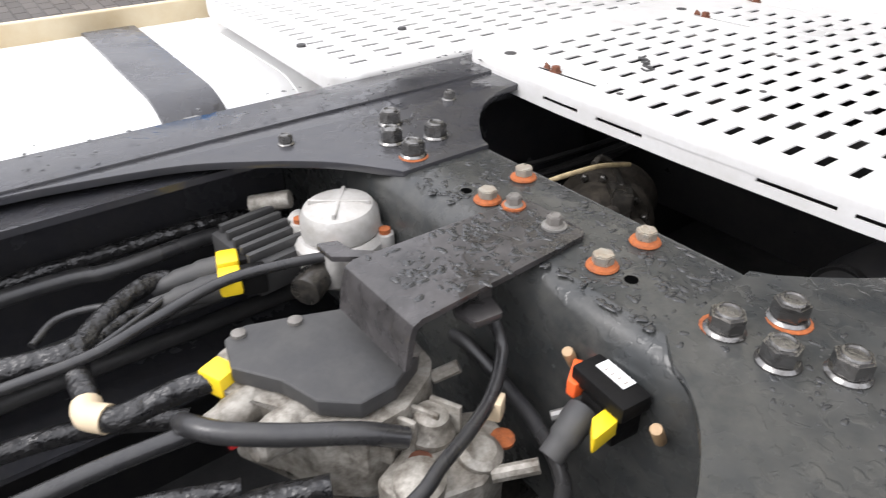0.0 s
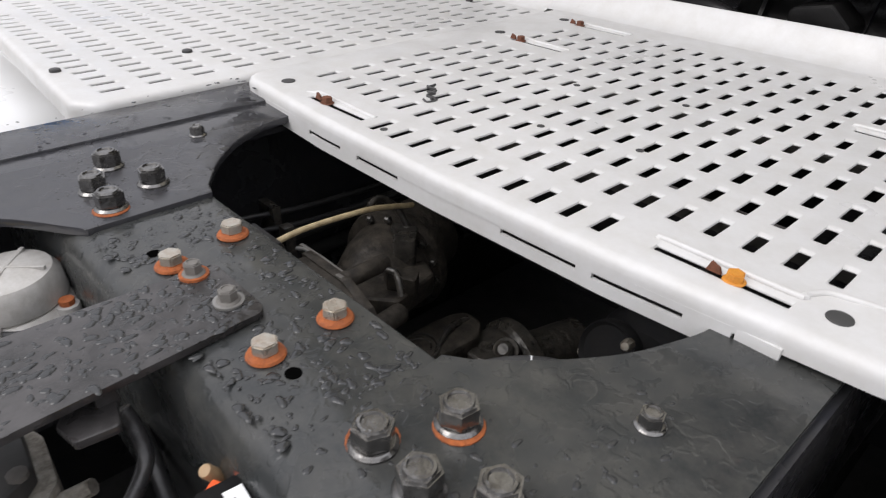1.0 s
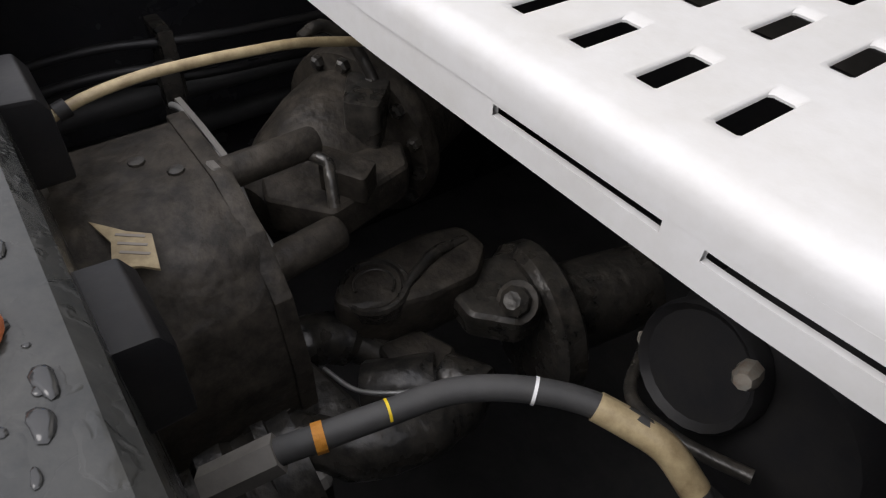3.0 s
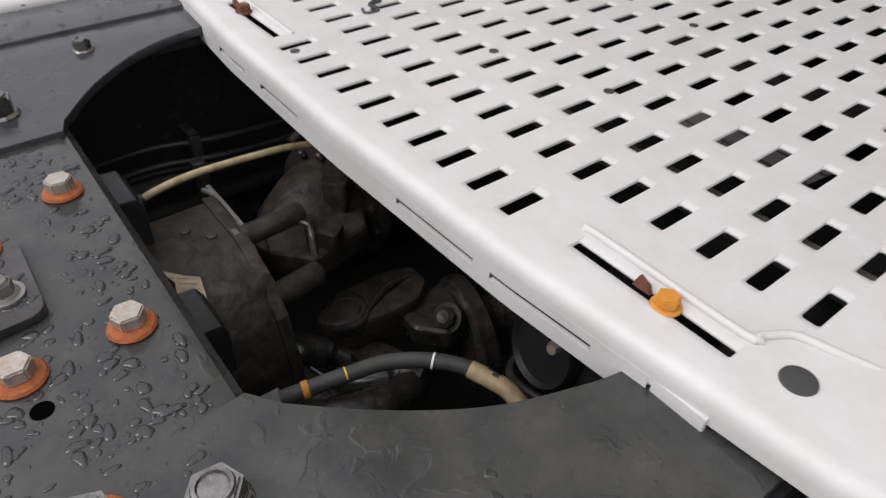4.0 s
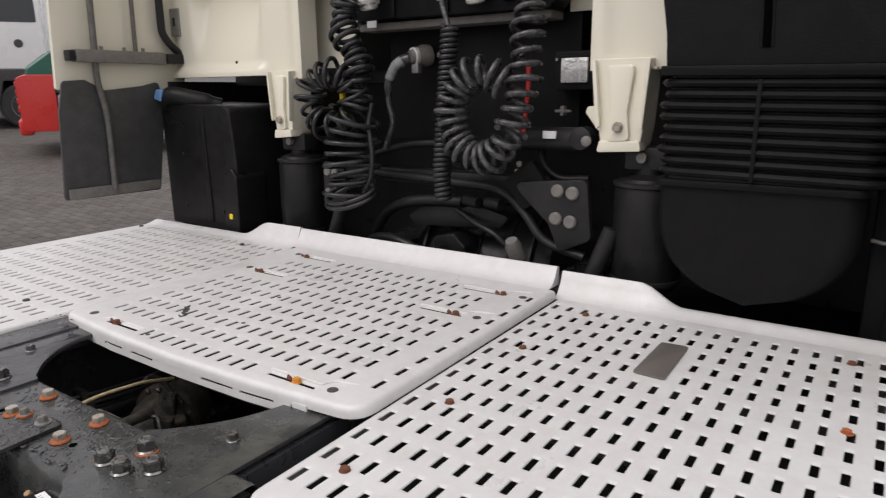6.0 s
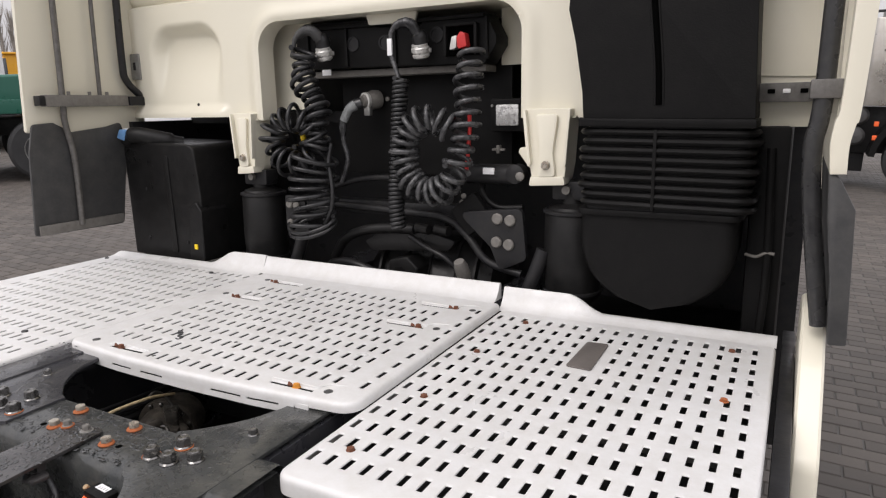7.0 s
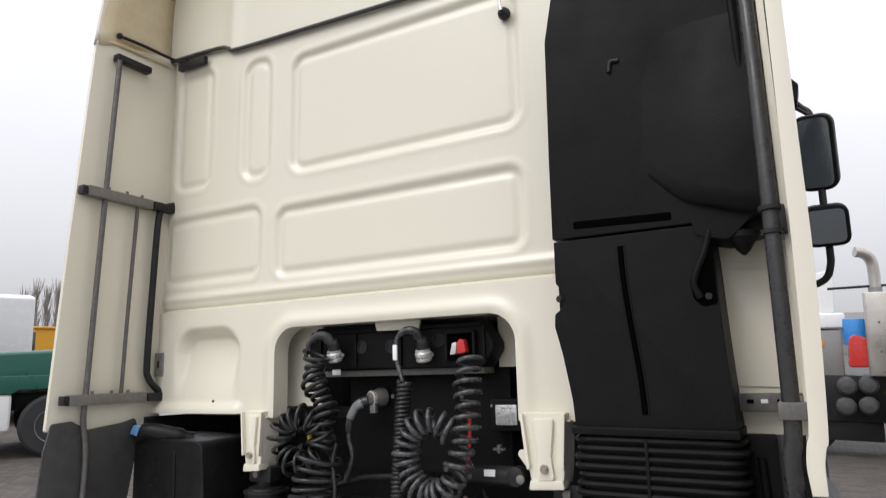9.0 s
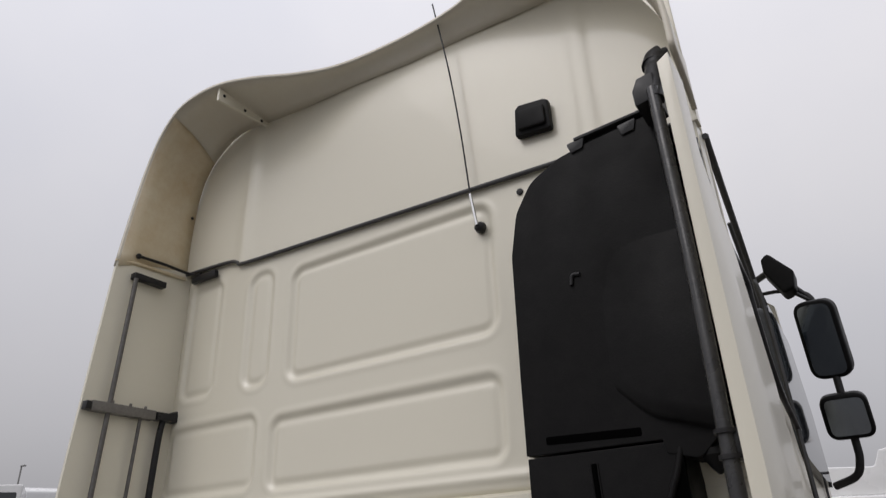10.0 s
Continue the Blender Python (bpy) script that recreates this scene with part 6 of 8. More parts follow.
lb = part("torn_label", prism(B(), [(-0.060, 0.537), (-0.042, 0.551), (-0.033, 0.561), (-0.006, 0.556), (-0.013, 0.549), (-0.019, 0.537), (-0.038, 0.542)], 0.9515, 0.9530), CREAMHOSE, gx, "torn beige sticker")
for k in range(3):
    part("print_bar", prism(B(), [(-0.043 + 0.007 * k, 0.546 - 0.001 * k), (-0.0415 + 0.007 * k, 0.545 - 0.001 * k), (-0.032 + 0.007 * k, 0.557 - 0.001 * k), (-0.0335 + 0.007 * k, 0.558 - 0.001 * k)], 0.9531, 0.9534), BARK, lb)

ps = thing("propeller_shaft", (0.0, 0.75, 0.75), "greasy black universal joint of the propeller shaft", "propeller shaft")
lobe = rounded([(-0.040, 0.657), (-0.056, 0.672), (-0.066, 0.706), (-0.066, 0.750), (-0.056, 0.786), (-0.026, 0.788), (-0.004, 0.762), (-0.006, 0.720), (-0.014, 0.690), (-0.024, 0.668)][::-1], 0.016)
part("fork_lobe", prism(B(), lobe, 0.786, 0.832, bevel=0.007, seg=4), DARKCAST, ps, "greasy fork lobe of the joint")
part("joint_cap", lathe(B(), [(0.0255, -0.012), (0.0265, 0.0005), (0.0250, 0.003), (0.0225, 0.0030), (0.0212, 0.0006), (0.004, 0.0006)], (-0.036, 0.691, 0.831), (0.05, -0.10, 1), 28), GREASY, ps)
part("cap_face", lathe(B(), [(0.0205, 0), (0.0198, 0.0012), (0.002, 0.0016)], (-0.036, 0.691, 0.8315), (0.05, -0.10, 1), 24), DARKCAST, ps, "dusty grey bearing cap face")
part("cap_clip", tube(B(), [(-0.036 + 0.0150 * math.cos(0.5 + 0.52 * k), 0.691 + 0.0150 * math.sin(0.5 + 0.52 * k), 0.8338) for k in range(9)], 0.0012, 6, 3), GREASY, ps)
part("lobe_ridge", tube(B(), [(-0.016, 0.700, 0.831), (-0.028, 0.722, 0.834), (-0.038, 0.748, 0.834), (-0.040, 0.778, 0.830)], [0.003, 0.004, 0.005, 0.004], 10), GREASY, ps)
part("fork_arm", prism(B(), rounded([(-0.030, 0.762), (-0.022, 0.812), (0.012, 0.812), (0.040, 0.792), (0.044, 0.766), (0.016, 0.740), (-0.012, 0.742)][::-1], 0.012), 0.790, 0.818, bevel=0.008, seg=3), GREASY, ps)
part("rear_flange", lathe(B(), [(0.030, -0.004), (0.062, 0.0), (0.068, 0.006), (0.068, 0.022), (0.060, 0.028), (0.040, 0.034), (0.036, 0.12)], (0.012, 0.800, 0.762), (0.22, 1, 0.02), 30), GREASY, ps)
yoke = [(-0.030, 0.606, 0.802), (-0.042, 0.634, 0.800), (-0.036, 0.660, 0.792), (-0.016, 0.684, 0.778)]
part("yoke_arm", tube(B(), yoke, [0.016, 0.020, 0.020, 0.015], 14, 5), GREASY, ps)
part("yoke_arm", tube(B(), [(0.022, 0.592, 0.800), (0.052, 0.618, 0.803), (0.066, 0.654, 0.803), (0.064, 0.694, 0.797), (0.048, 0.722, 0.786)], [0.018, 0.021, 0.020, 0.018, 0.014], 14, 5), GREASY, ps)
part("yoke_base", prism(B(), rounded([(-0.034, 0.598), (-0.030, 0.626), (0.004, 0.634), (0.040, 0.640), (0.058, 0.622), (0.040, 0.592), (0.004, 0.580)][::-1], 0.012), 0.770, 0.812, bevel=0.010, seg=3), GREASY, ps)
part("worn_edge", tube(B(), [(-0.006, 0.631, 0.8118), (0.022, 0.640, 0.8130), (0.044, 0.660, 0.8195), (0.050, 0.684, 0.8140)], 0.0018, 8), STEEL, ps, "worn bright edge")
part("cross", prism(B(), rounded([(-0.014, 0.676), (-0.010, 0.712), (0.022, 0.726), (0.036, 0.700), (0.020, 0.676)][::-1], 0.008), 0.762, 0.797, bevel=0.007, seg=3), DARKCAST, ps, "dusty joint cross")
part("side_cap", cyl(B(), (0.030, 0.706, 0.782), (0.062, 0.722, 0.786), 0.021, 18, bevel=0.004), GREASY, ps)
part("bolt_ring", lathe(B(), [(0.017, 0), (0.017, 0.006), (0.0125, 0.007)], (0.029, 0.777, 0.819), (0.1, -0.6, 0.6), 18), DARKCAST, ps)
part("cross", cyl(B(), (0.005, 0.655, 0.775), (0.035, 0.70, 0.785), 0.024, 14, bevel=0.004), GREASY, ps)
part("flange_bolt", lathe(B(), [(0.012, 0), (0.012, 0.010), (0.007, 0.014)], (0.030, 0.775, 0.822), (0.1, -0.6, 0.6), 8), GREASY, ps)
part("shaft_tube", cyl(B(), (0.02, 0.60, 0.76), (-0.03, 0.05, 0.70), 0.06, 24), GREASY, ps)
part("end_ring", lathe(B(), [(0.050, 0), (0.060, 0.004), (0.062, 0.012), (0.058, 0.018), (0.058, 0.026), (0.064, 0.032), (0.064, 0.048), (0.055, 0.054)], (0.012, 0.588, 0.762), (-0.1, -1, -0.1), 28), GREASY, ps)
for k in range(4):
    a = 0.6 + 0.55 * k
    part("end_bolt", lathe(B(), [(0.008, 0), (0.008, 0.007), (0.005, 0.010)], (0.012 + 0.052 * math.cos(a), 0.590, 0.764 + 0.052 * math.sin(a)), (0, 1, 0.2), 6), DULLSTEEL, ps)

hs = thing("hydraulic_hose", (0.1, 0.65, 0.85), "black hose with an orange ring and a worn beige sleeve", "hose")
part("hose", tube(B(), [(0.100, 0.540, 0.930), (0.106, 0.560, 0.937), (0.112, 0.580, 0.940), (0.118, 0.606, 0.941), (0.126, 0.638, 0.941), (0.145, 0.667, 0.940), (0.169, 0.688, 0.937), (0.197, 0.700, 0.930), (0.225, 0.705, 0.905), (0.24, 0.71, 0.86)], 0.0062, 12), RUBBER, hs)
part("orange_ring", tube(B(), [(0.1110, 0.5760, 0.9397), (0.1123, 0.5805, 0.940)], 0.0070, 12, 0), AMBER, hs)
part("yellow_dot", tube(B(), [(0.1183, 0.6068, 0.9418), (0.1186, 0.6080, 0.9418)], 0.0060, 12, 0), YELLOW, hs)
part("white_mark", tube(B(), [(0.1450, 0.6668, 0.940), (0.1462, 0.6678, 0.9399)], 0.0066, 12, 0), LABEL, hs)
part("beige_sleeve", tube(B(), [(0.166, 0.6858, 0.9375), (0.182, 0.6940, 0.934), (0.197, 0.700, 0.930), (0.214, 0.7035, 0.917)], 0.0072, 12), CREAMHOSE, hs, "worn beige sleeve")
part("fitting", cyl(B(), (0.098, 0.532, 0.927), (0.107, 0.562, 0.9375), 0.0088, 6), DULLSTEEL, hs)

cd = thing("cable_conduit", (-0.13, 0.63, 0.9), "stained cream conduit bending out of the crossmember", "conduit")
part("tube", tube(B(), [(-0.118, 0.525, 0.975), (-0.122, 0.556, 0.985), (-0.124, 0.590, 0.989), (-0.124, 0.622, 0.989), (-0.125, 0.660, 0.986), (-0.126, 0.700, 0.981), (-0.128, 0.76, 0.965)], 0.0034, 10), CREAMHOSE, cd)
part("end_clip", tube(B(), [(-0.1205, 0.546, 0.983), (-0.1215, 0.553, 0.9845)], 0.0055, 10, 0), GLOSSBLACK, cd)
for x0, x1, zt in ((-0.106, -0.056, 1.030), (0.053, 0.097, 1.022)):
    bk = thing("spacer_block", (x0, 0.52, 0.98), "dark grey angle block bolted to the crossmember", "bracket block", "spacer blocks")
    part("block", prism(B(), rounded([(0.5135, zt), (0.538, zt - 0.002), (0.542, zt - 0.010), (0.541, zt - 0.048), (0.5135, zt - 0.048)], 0.003), x0, x1, "yz", 0.004), GLOSSBLACK, bk)
    part("bolt", lathe(B(), [(0.009, 0), (0.009, 0.008), (0.005, 0.012)], ((x0 + x1) / 2, 0.5145, zt - 0.062), (0, 1, 0), 8), DULLSTEEL, bk)
tk = thing("air_tank", (0.22, 0.85, 0.8), "black air tank lying under the walkway", "air tank")
part("shell", lathe(B(), [(0.01, 0), (0.06, 0.012), (0.078, 0.04), (0.08, 0.5), (0.06, 0.53)], (0.200, 0.765, 0.885), (0.1, 1, -0.05), 28), GLOSSBLACK, tk)
part("end_ring", lathe(B(), [(0.030, 0), (0.034, -0.004), (0.036, 0.0), (0.036, 0.01)], (0.170, 0.762, 0.912), (0.1, 1, -0.3), 22), GLOSSBLACK, tk)
part("fitting", lathe(B(), [(0.006, 0), (0.006, 0.010), (0.004, 0.014)], (0.197, 0.748, 0.950), (0.2, -1, 0.4), 8), BRIGHT, tk)
part("fitting", lathe(B(), [(0.007, 0), (0.007, 0.012), (0.005, 0.018)], (0.138, 0.790, 0.880), (-0.5, -1, 0.3), 6), BRIGHT, tk)
part("bracket_strap", tube(B(), [(0.128, 0.786, 0.862), (0.150, 0.748, 0.872), (0.186, 0.738, 0.886), (0.222, 0.748, 0.892)], 0.004, 8), GREASY, tk)
pl = thing("air_line", (-0.3, 0.6, 0.95), "thin black plastic air lines clipped along the frame", "air line")
for dx, dz in ((0.0, 0.0), (0.016, -0.014), (-0.004, -0.034)):
    part("line", tube(B(), [(-0.292 + dx, 0.532, 0.930 + dz), (-0.282 + dx, 0.60, 0.936 + dz), (-0.268 + dx, 0.70, 0.930 + dz), (-0.27 + dx, 0.95, 0.92 + dz), (-0.28 + dx, 1.4, 0.92 + dz)], 0.004, 8), GLOSSBLACK, pl)
part("clip", box(B(), -0.300, -0.262, 0.640, 0.652, 0.888, 0.946, 0.002), GREASY, pl)
# added pan and linings block light from below; the underside would be open
pf = thing("chassis_floor", (0, 0.3, 0.5), "added floor and linings that keep the pit dark, with beams and pipes", "underbody", kind="structure")
part("pan", box(B(), -0.42, 0.42, -1.4, 1.6, 0.46, 0.50), RUBBER, pf)
part("inner_lining", box(B(), -0.424, -0.418, -1.4, 2.0, 0.50, 0.76), GLOSSBLACK, pf)
part("inner_lining", box(B(), 0.418, 0.424, -1.4, 2.0, 0.50, 0.76), GLOSSBLACK, pf)
for y in (1.0, -0.45):
    part("crossbeam", box(B(), -0.42, 0.42, y, y + 0.08, 0.78, 0.95, 0.01), GLOSSBLACK, pf)
for x, z in ((-0.36, 0.80), (-0.33, 0.86), (0.36, 0.84)):
    part("pipe", tube(B(), [(x, -1.2, z), (x + 0.01, 0.2, z + 0.01), (x, 0.6, z), (x + 0.02, 1.5, z)], 0.012, 8), RUBBER, pf)

# ---------------------------------------------------------------- rear pit: valves and harness
vr = thing("relay_valve", (-0.17, 0.33, 0.92), "grey cast relay valve with a round ribbed cap", "valve")
CX, CY = -0.172, 0.338
part("cap", lathe(B(), [(0.041, 0), (0.043, 0.003), (0.042, 0.022), (0.037, 0.030), (0.022, 0.034), (0.006, 0.035)], (CX, CY, 0.993), (0.0, -0.05, 1), 30), CLEANCAST, vr)
for a in (0.9, 0.9 + math.pi / 2):
    part("cross_rib", box(B(), CX - 0.033, CX + 0.033, CY - 0.0022, CY + 0.0022, 1.022, 1.029, 0.0015, turn=Matrix.Rotation(a, 4, "Z")), CLEANCAST, vr)
part("skirt", lathe(B(), [(0.040, 0), (0.050, 0.02), (0.050, 0.045), (0.044, 0.052)], (CX, CY, 0.942), (0.0, -0.05, 1), 26), CLEANCAST, vr)
for a in (-0.75, 0.75, 2.4, 3.9):
    lx, ly = CX + 0.052 * math.cos(a), CY + 0.045 * math.sin(a)
    part("lug", cyl(B(), (lx, ly, 0.955), (lx, ly, 0.996), 0.010, 12, bevel=0.002), CLEANCAST, vr)
    part("screw", lathe(B(), [(0.0065, 0), (0.0065, 0.005), (0.003, 0.006)], (lx, ly, 0.996), seg=8), RUST, vr, "rusty screw")
part("side_neck", cyl(B(), (-0.205, 0.325, 0.98), (-0.240, 0.315, 0.982), 0.014, 14, bevel=0.002), CLEANCAST, vr)
part("outlet", cyl(B(), (-0.150, 0.300, 0.968), (-0.128, 0.268, 0.965), 0.017, 14, bevel=0.003), GREASY, vr)

cn = thing("solenoid_block", (-0.22, 0.27, 0.92), "black finned solenoid block with yellow connector locks", "solenoid block")
tz = Matrix.Rotation(0.12, 4, "Z")
part("block", box(B(), -0.275, -0.176, 0.232, 0.304, 0.945, 0.984, 0.006, 2, tz), RUBBER, cn)
for k in range(5):
    part("fin", box(B(), -0.268 + 0.019 * k, -0.261 + 0.019 * k, 0.236, 0.302, 0.984, 0.994, 0.002, 2, tz), RUBBER, cn)
part("pipe_stub", cyl(B(), (-0.292, 0.285, 0.99), (-0.262, 0.322, 0.998), 0.011, 12, bevel=0.002), CAST, cn)
for x, y in ((-0.203, 0.221), (-0.171, 0.211)):
    part("yellow_lock", box(B(), x - 0.014, x + 0.014, y - 0.011, y + 0.011, 0.970, 0.990, 0.004, 2, Matrix.Rotation(-0.3, 4, "Z")), YELLOW, cn, "yellow connector lock")
    part("connector", tube(B(), [(x - 0.006, y - 0.006, 0.974), (x - 0.020, y - 0.035, 0.968), (x - 0.034, y - 0.07, 0.958)], [0.014, 0.012, 0.010], 10), RUBBER, cn)
    part("socket", box(B(), x - 0.012, x + 0.014, y + 0.010, y + 0.036, 0.962, 0.986, 0.004, 2, Matrix.Rotation(-0.3, 4, "Z")), BLACK, cn)

ec = thing("brake_control_module", (0.0, 0.23, 0.93), "dark grey valve cover on a corroded cast housing", "control module")
cover = rounded([(-0.070, 0.168), (-0.078, 0.189), (-0.065, 0.225), (-0.040, 0.286), (-0.007, 0.298), (0.036, 0.294), (0.047, 0.284), (0.063, 0.253), (0.064, 0.222), (0.042, 0.197), (0.005, 0.185), (-0.033, 0.159)][::-1], 0.006)
part("cover", prism(B(), cover, 0.978, 0.995, bevel=0.003, seg=3), RUBBER, ec, "flat dark grey plastic cover")
part("cast_body", prism(B(), offset(cover, 0.010), 0.90, 0.976, bevel=0.006), CAST, ec)
for x, y in ((-0.067, 0.180), (-0.054, 0.226), (-0.036, 0.283), (0.040, 0.285)):
    part("screw", lathe(B(), [(0.0065, 0), (0.0065, 0.004), (0.003, 0.006)], (x, y, 0.994), seg=10), DULLSTEEL, ec)
for k in range(5):
    part("cast_rib", box(B(), 0.052 + 0.004 * k, 0.080 + 0.004 * k, 0.208 + 0.019 * k, 0.213 + 0.019 * k, 0.935, 0.972, 0.002, 2, Matrix.Rotation(0.45, 4, "Z")), CAST, ec)
for p0, p1, r in (((-0.008, 0.126, 0.965), (-0.026, 0.190, 0.962), 0.0155), ((0.029, 0.146, 0.966), (0.020, 0.200, 0.962), 0.017)):
    part("port", lathe(B(), [(r * 0.62, 0), (r * 0.85, 0.004), (r * 0.9, 0.016), (r, 0.022), (r * 1.08, 0.050)], p0, Vector(p1) - Vector(p0), 18), CAST, ec, "corroded cast port")
part("yellow_lock", box(B(), -0.060, -0.034, 0.142, 0.164, 0.966, 0.988, 0.003, 2, Matrix.Rotation(0.4, 4, "Z")), YELLOW, ec, "yellow connector lock")
part("red_lock", box(B(), 0.012, 0.024, 0.132, 0.142, 0.968, 0.980, 0.002), RED, ec)
part("lug_bolt", cyl(B(), (0.045, 0.300, 0.962), (0.056, 0.320, 0.972), 0.006, 8), CAST, ec)

vb = thing("valve_block", (0.1, 0.27, 0.9), "corroded cast valve block with fittings", "valve")
body = rounded([(0.091, 0.213), (0.127, 0.219), (0.142, 0.276), (0.133, 0.303), (0.113, 0.324), (0.084, 0.326), (0.066, 0.294), (0.074, 0.254)], 0.008)
part("body", prism(B(), body, 0.88, 0.942, bevel=0.008, seg=3), CAST, vb)
part("turret", lathe(B(), [(0.020, 0), (0.021, 0.014), (0.016, 0.020), (0.014, 0.030), (0.009, 0.033)], (0.078, 0.272, 0.936), (0.1, 0.05, 1), 18), CAST, vb)
part("turret", lathe(B(), [(0.018, 0), (0.018, 0.008), (0.012, 0.012)], (0.120, 0.290, 0.940), (0.2, 0.05, 1), 18), CAST, vb)
part("turret", lathe(B(), [(0.020, 0), (0.020, 0.010), (0.012, 0.014)], (0.115, 0.238, 0.940), (0.1, -0.1, 1), 18), CAST, vb)
part("fitting", box(B(), 0.096, 0.112, 0.310, 0.326, 0.955, 0.975, 0.003, 2, Matrix.Rotation(0.6, 4, "Z")), BEIGE, vb, "beige fitting")
part("fitting", cyl(B(), (0.138, 0.288, 0.938), (0.158, 0.318, 0.946), 0.0065, 10), CAST, vb)
part("rust_patch", lathe(B(), [(0.010, 0), (0.010, 0.003), (0.005, 0.004)], (0.118, 0.316, 0.940), (0.1, 0, 1), 14), RUST, vb)
part("rust_patch", lathe(B(), [(0.010, 0), (0.010, 0.003), (0.005, 0.004)], (0.098, 0.250, 0.941), (0.1, 0, 1), 14), DARKRUST, vb)

sn = thing("pressure_sensor", (0.17, 0.36, 0.97), "black sensor box with a white label and red-orange clip", "sensor box")
tz = Matrix.Rotation(radians(-6), 4, "Z")
part("body", box(B(), 0.148, 0.202, 0.352, 0.380, 1.004, 1.019, 0.003, 2, tz), BLACK, sn)
part("lower_body", box(B(), 0.160, 0.196, 0.352, 0.380, 0.975, 1.003, 0.003, 2, tz), BLACK, sn)
lb = part("label", box(B(), 0.159, 0.188, 0.366, 0.378, 1.0195, 1.0203, 0, 2, tz), LABEL, sn, "white label")
for k in range(4):
    part("print_bar", box(B(), 0.166 + 0.006 * k, 0.167 + 0.006 * k, 0.368, 0.372, 1.0204, 1.0207, 0, 2, tz), BARK, lb)
part("orange_clip", prism(B(), rounded([(0.134, 0.372), (0.142, 0.376), (0.158, 0.368), (0.156, 0.350), (0.148, 0.350)][::-1], 0.002), 0.994, 1.008, bevel=0.002), ORANGE, sn, "red-orange clip")
part("yellow_clip", prism(B(), rounded([(0.183, 0.358), (0.197, 0.350), (0.199, 0.322), (0.184, 0.338)][::-1], 0.002), 0.992, 1.006, bevel=0.002), YELLOW, sn, "yellow clip")
part("connector", tube(B(), [(0.165, 0.352, 0.988), (0.168, 0.336, 0.982), (0.170, 0.315, 0.968)], [0.013, 0.012, 0.010], 10), RUBBER, sn)
part("pin", cyl(B(), (0.158, 0.348, 0.985), (0.150, 0.334, 0.982), 0.004, 8), STEEL, sn)
for x, y in ((0.128, 0.372), (0.220, 0.362)):
    part("bolt", lathe(B(), [(0.0048, -0.02), (0.0048, 0.003), (0.0042, 0.004)], (x, y, 1.008), (0.1, -0.6, 1), 10), TAN, sn, "tan bolt head")

hn = thing("wiring_harness", (-0.2, 0.12, 0.9), "black taped wiring harness with branches and a beige tape band", "wiring harness")
part("trunk", tube(B(), [(-0.222, 0.190, 0.958), (-0.240, 0.160, 0.966), (-0.219, 0.121, 0.970), (-0.190, 0.088, 0.970), (-0.165, 0.062, 0.970), (-0.172, 0.030, 0.968), (-0.185, -0.02, 0.965), (-0.22, -0.2, 0.94)], [0.009, 0.010, 0.011, 0.012, 0.012, 0.011], 10), TAPED, hn)
part("trunk", tube(B(), [(-0.200, 0.160, 0.958), (-0.200, 0.130, 0.962), (-0.180, 0.090, 0.965), (-0.160, 0.066, 0.967)], 0.0075, 10), TAPED, hn)
part("branch", tube(B(), [(-0.168, 0.066, 0.968), (-0.135, 0.060, 0.966), (-0.105, 0.060, 0.965), (-0.082, 0.057, 0.965), (-0.064, 0.074, 0.966), (-0.062, 0.100, 0.968), (-0.058, 0.125, 0.972), (-0.050, 0.148, 0.976)], 0.0105, 10), TAPED, hn)
part("tape_band", tube(B(), [(-0.096, 0.0580, 0.965), (-0.082, 0.0570, 0.965), (-0.068, 0.068, 0.9655)], 0.0122, 12), BEIGE, hn, "beige tape band")
part("pipe", tube(B(), [(-0.335, -0.5, 0.95), (-0.340, 0.026, 0.96), (-0.340, 0.096, 0.96), (-0.337, 0.219, 0.96), (-0.341, 0.269, 0.955), (-0.345, 0.36, 0.94)], 0.0085, 10), TAPED, hn)
part("pipe", tube(B(), [(-0.315, -0.5, 0.95), (-0.312, 0.023, 0.96), (-0.298, 0.127, 0.96), (-0.312, 0.231, 0.955), (-0.32, 0.33, 0.94)], 0.0095, 10), WETHOSE, hn)
part("wire", tube(B(), [(-0.215, 0.035, 0.958), (-0.238, 0.062, 0.962), (-0.232, 0.098, 0.963), (-0.21, 0.118, 0.965)], 0.004, 8), WETHOSE, hn)
part("wire", tube(B(), [(-0.159, 0.069, 0.965), (-0.176, 0.112, 0.968), (-0.202, 0.157, 0.968)], 0.0035, 8), WETHOSE, hn)
part("thin_hose", tube(B(), [(-0.124, 0.334, 0.985), (-0.142, 0.292, 0.990), (-0.160, 0.205, 0.990), (-0.151, 0.130, 0.982), (-0.139, 0.071, 0.978), (-0.150, -0.02, 0.97), (-0.17, -0.2, 0.95)], 0.0055, 8), WETHOSE, hn)
part("hose", tube(B(), [(0.055, 0.350, 1.022), (0.062, 0.353, 1.008), (0.076, 0.350, 0.988), (0.100, 0.320, 0.975), (0.116, 0.284, 0.970), (0.128, 0.248, 0.968), (0.140, 0.215, 0.966), (0.15, 0.13, 0.96)], 0.0058, 10), WETHOSE, hn, "black rubber hose")
part("hose", tube(B(), [(-0.02, 0.372, 0.93), (0.011, 0.368, 0.938), (0.062, 0.360, 0.940), (0.115, 0.351, 0.940), (0.161, 0.334, 0.940), (0.188, 0.312, 0.938), (0.215, 0.25, 0.93)], 0.0068, 10), WETHOSE, hn, "black rubber hose")
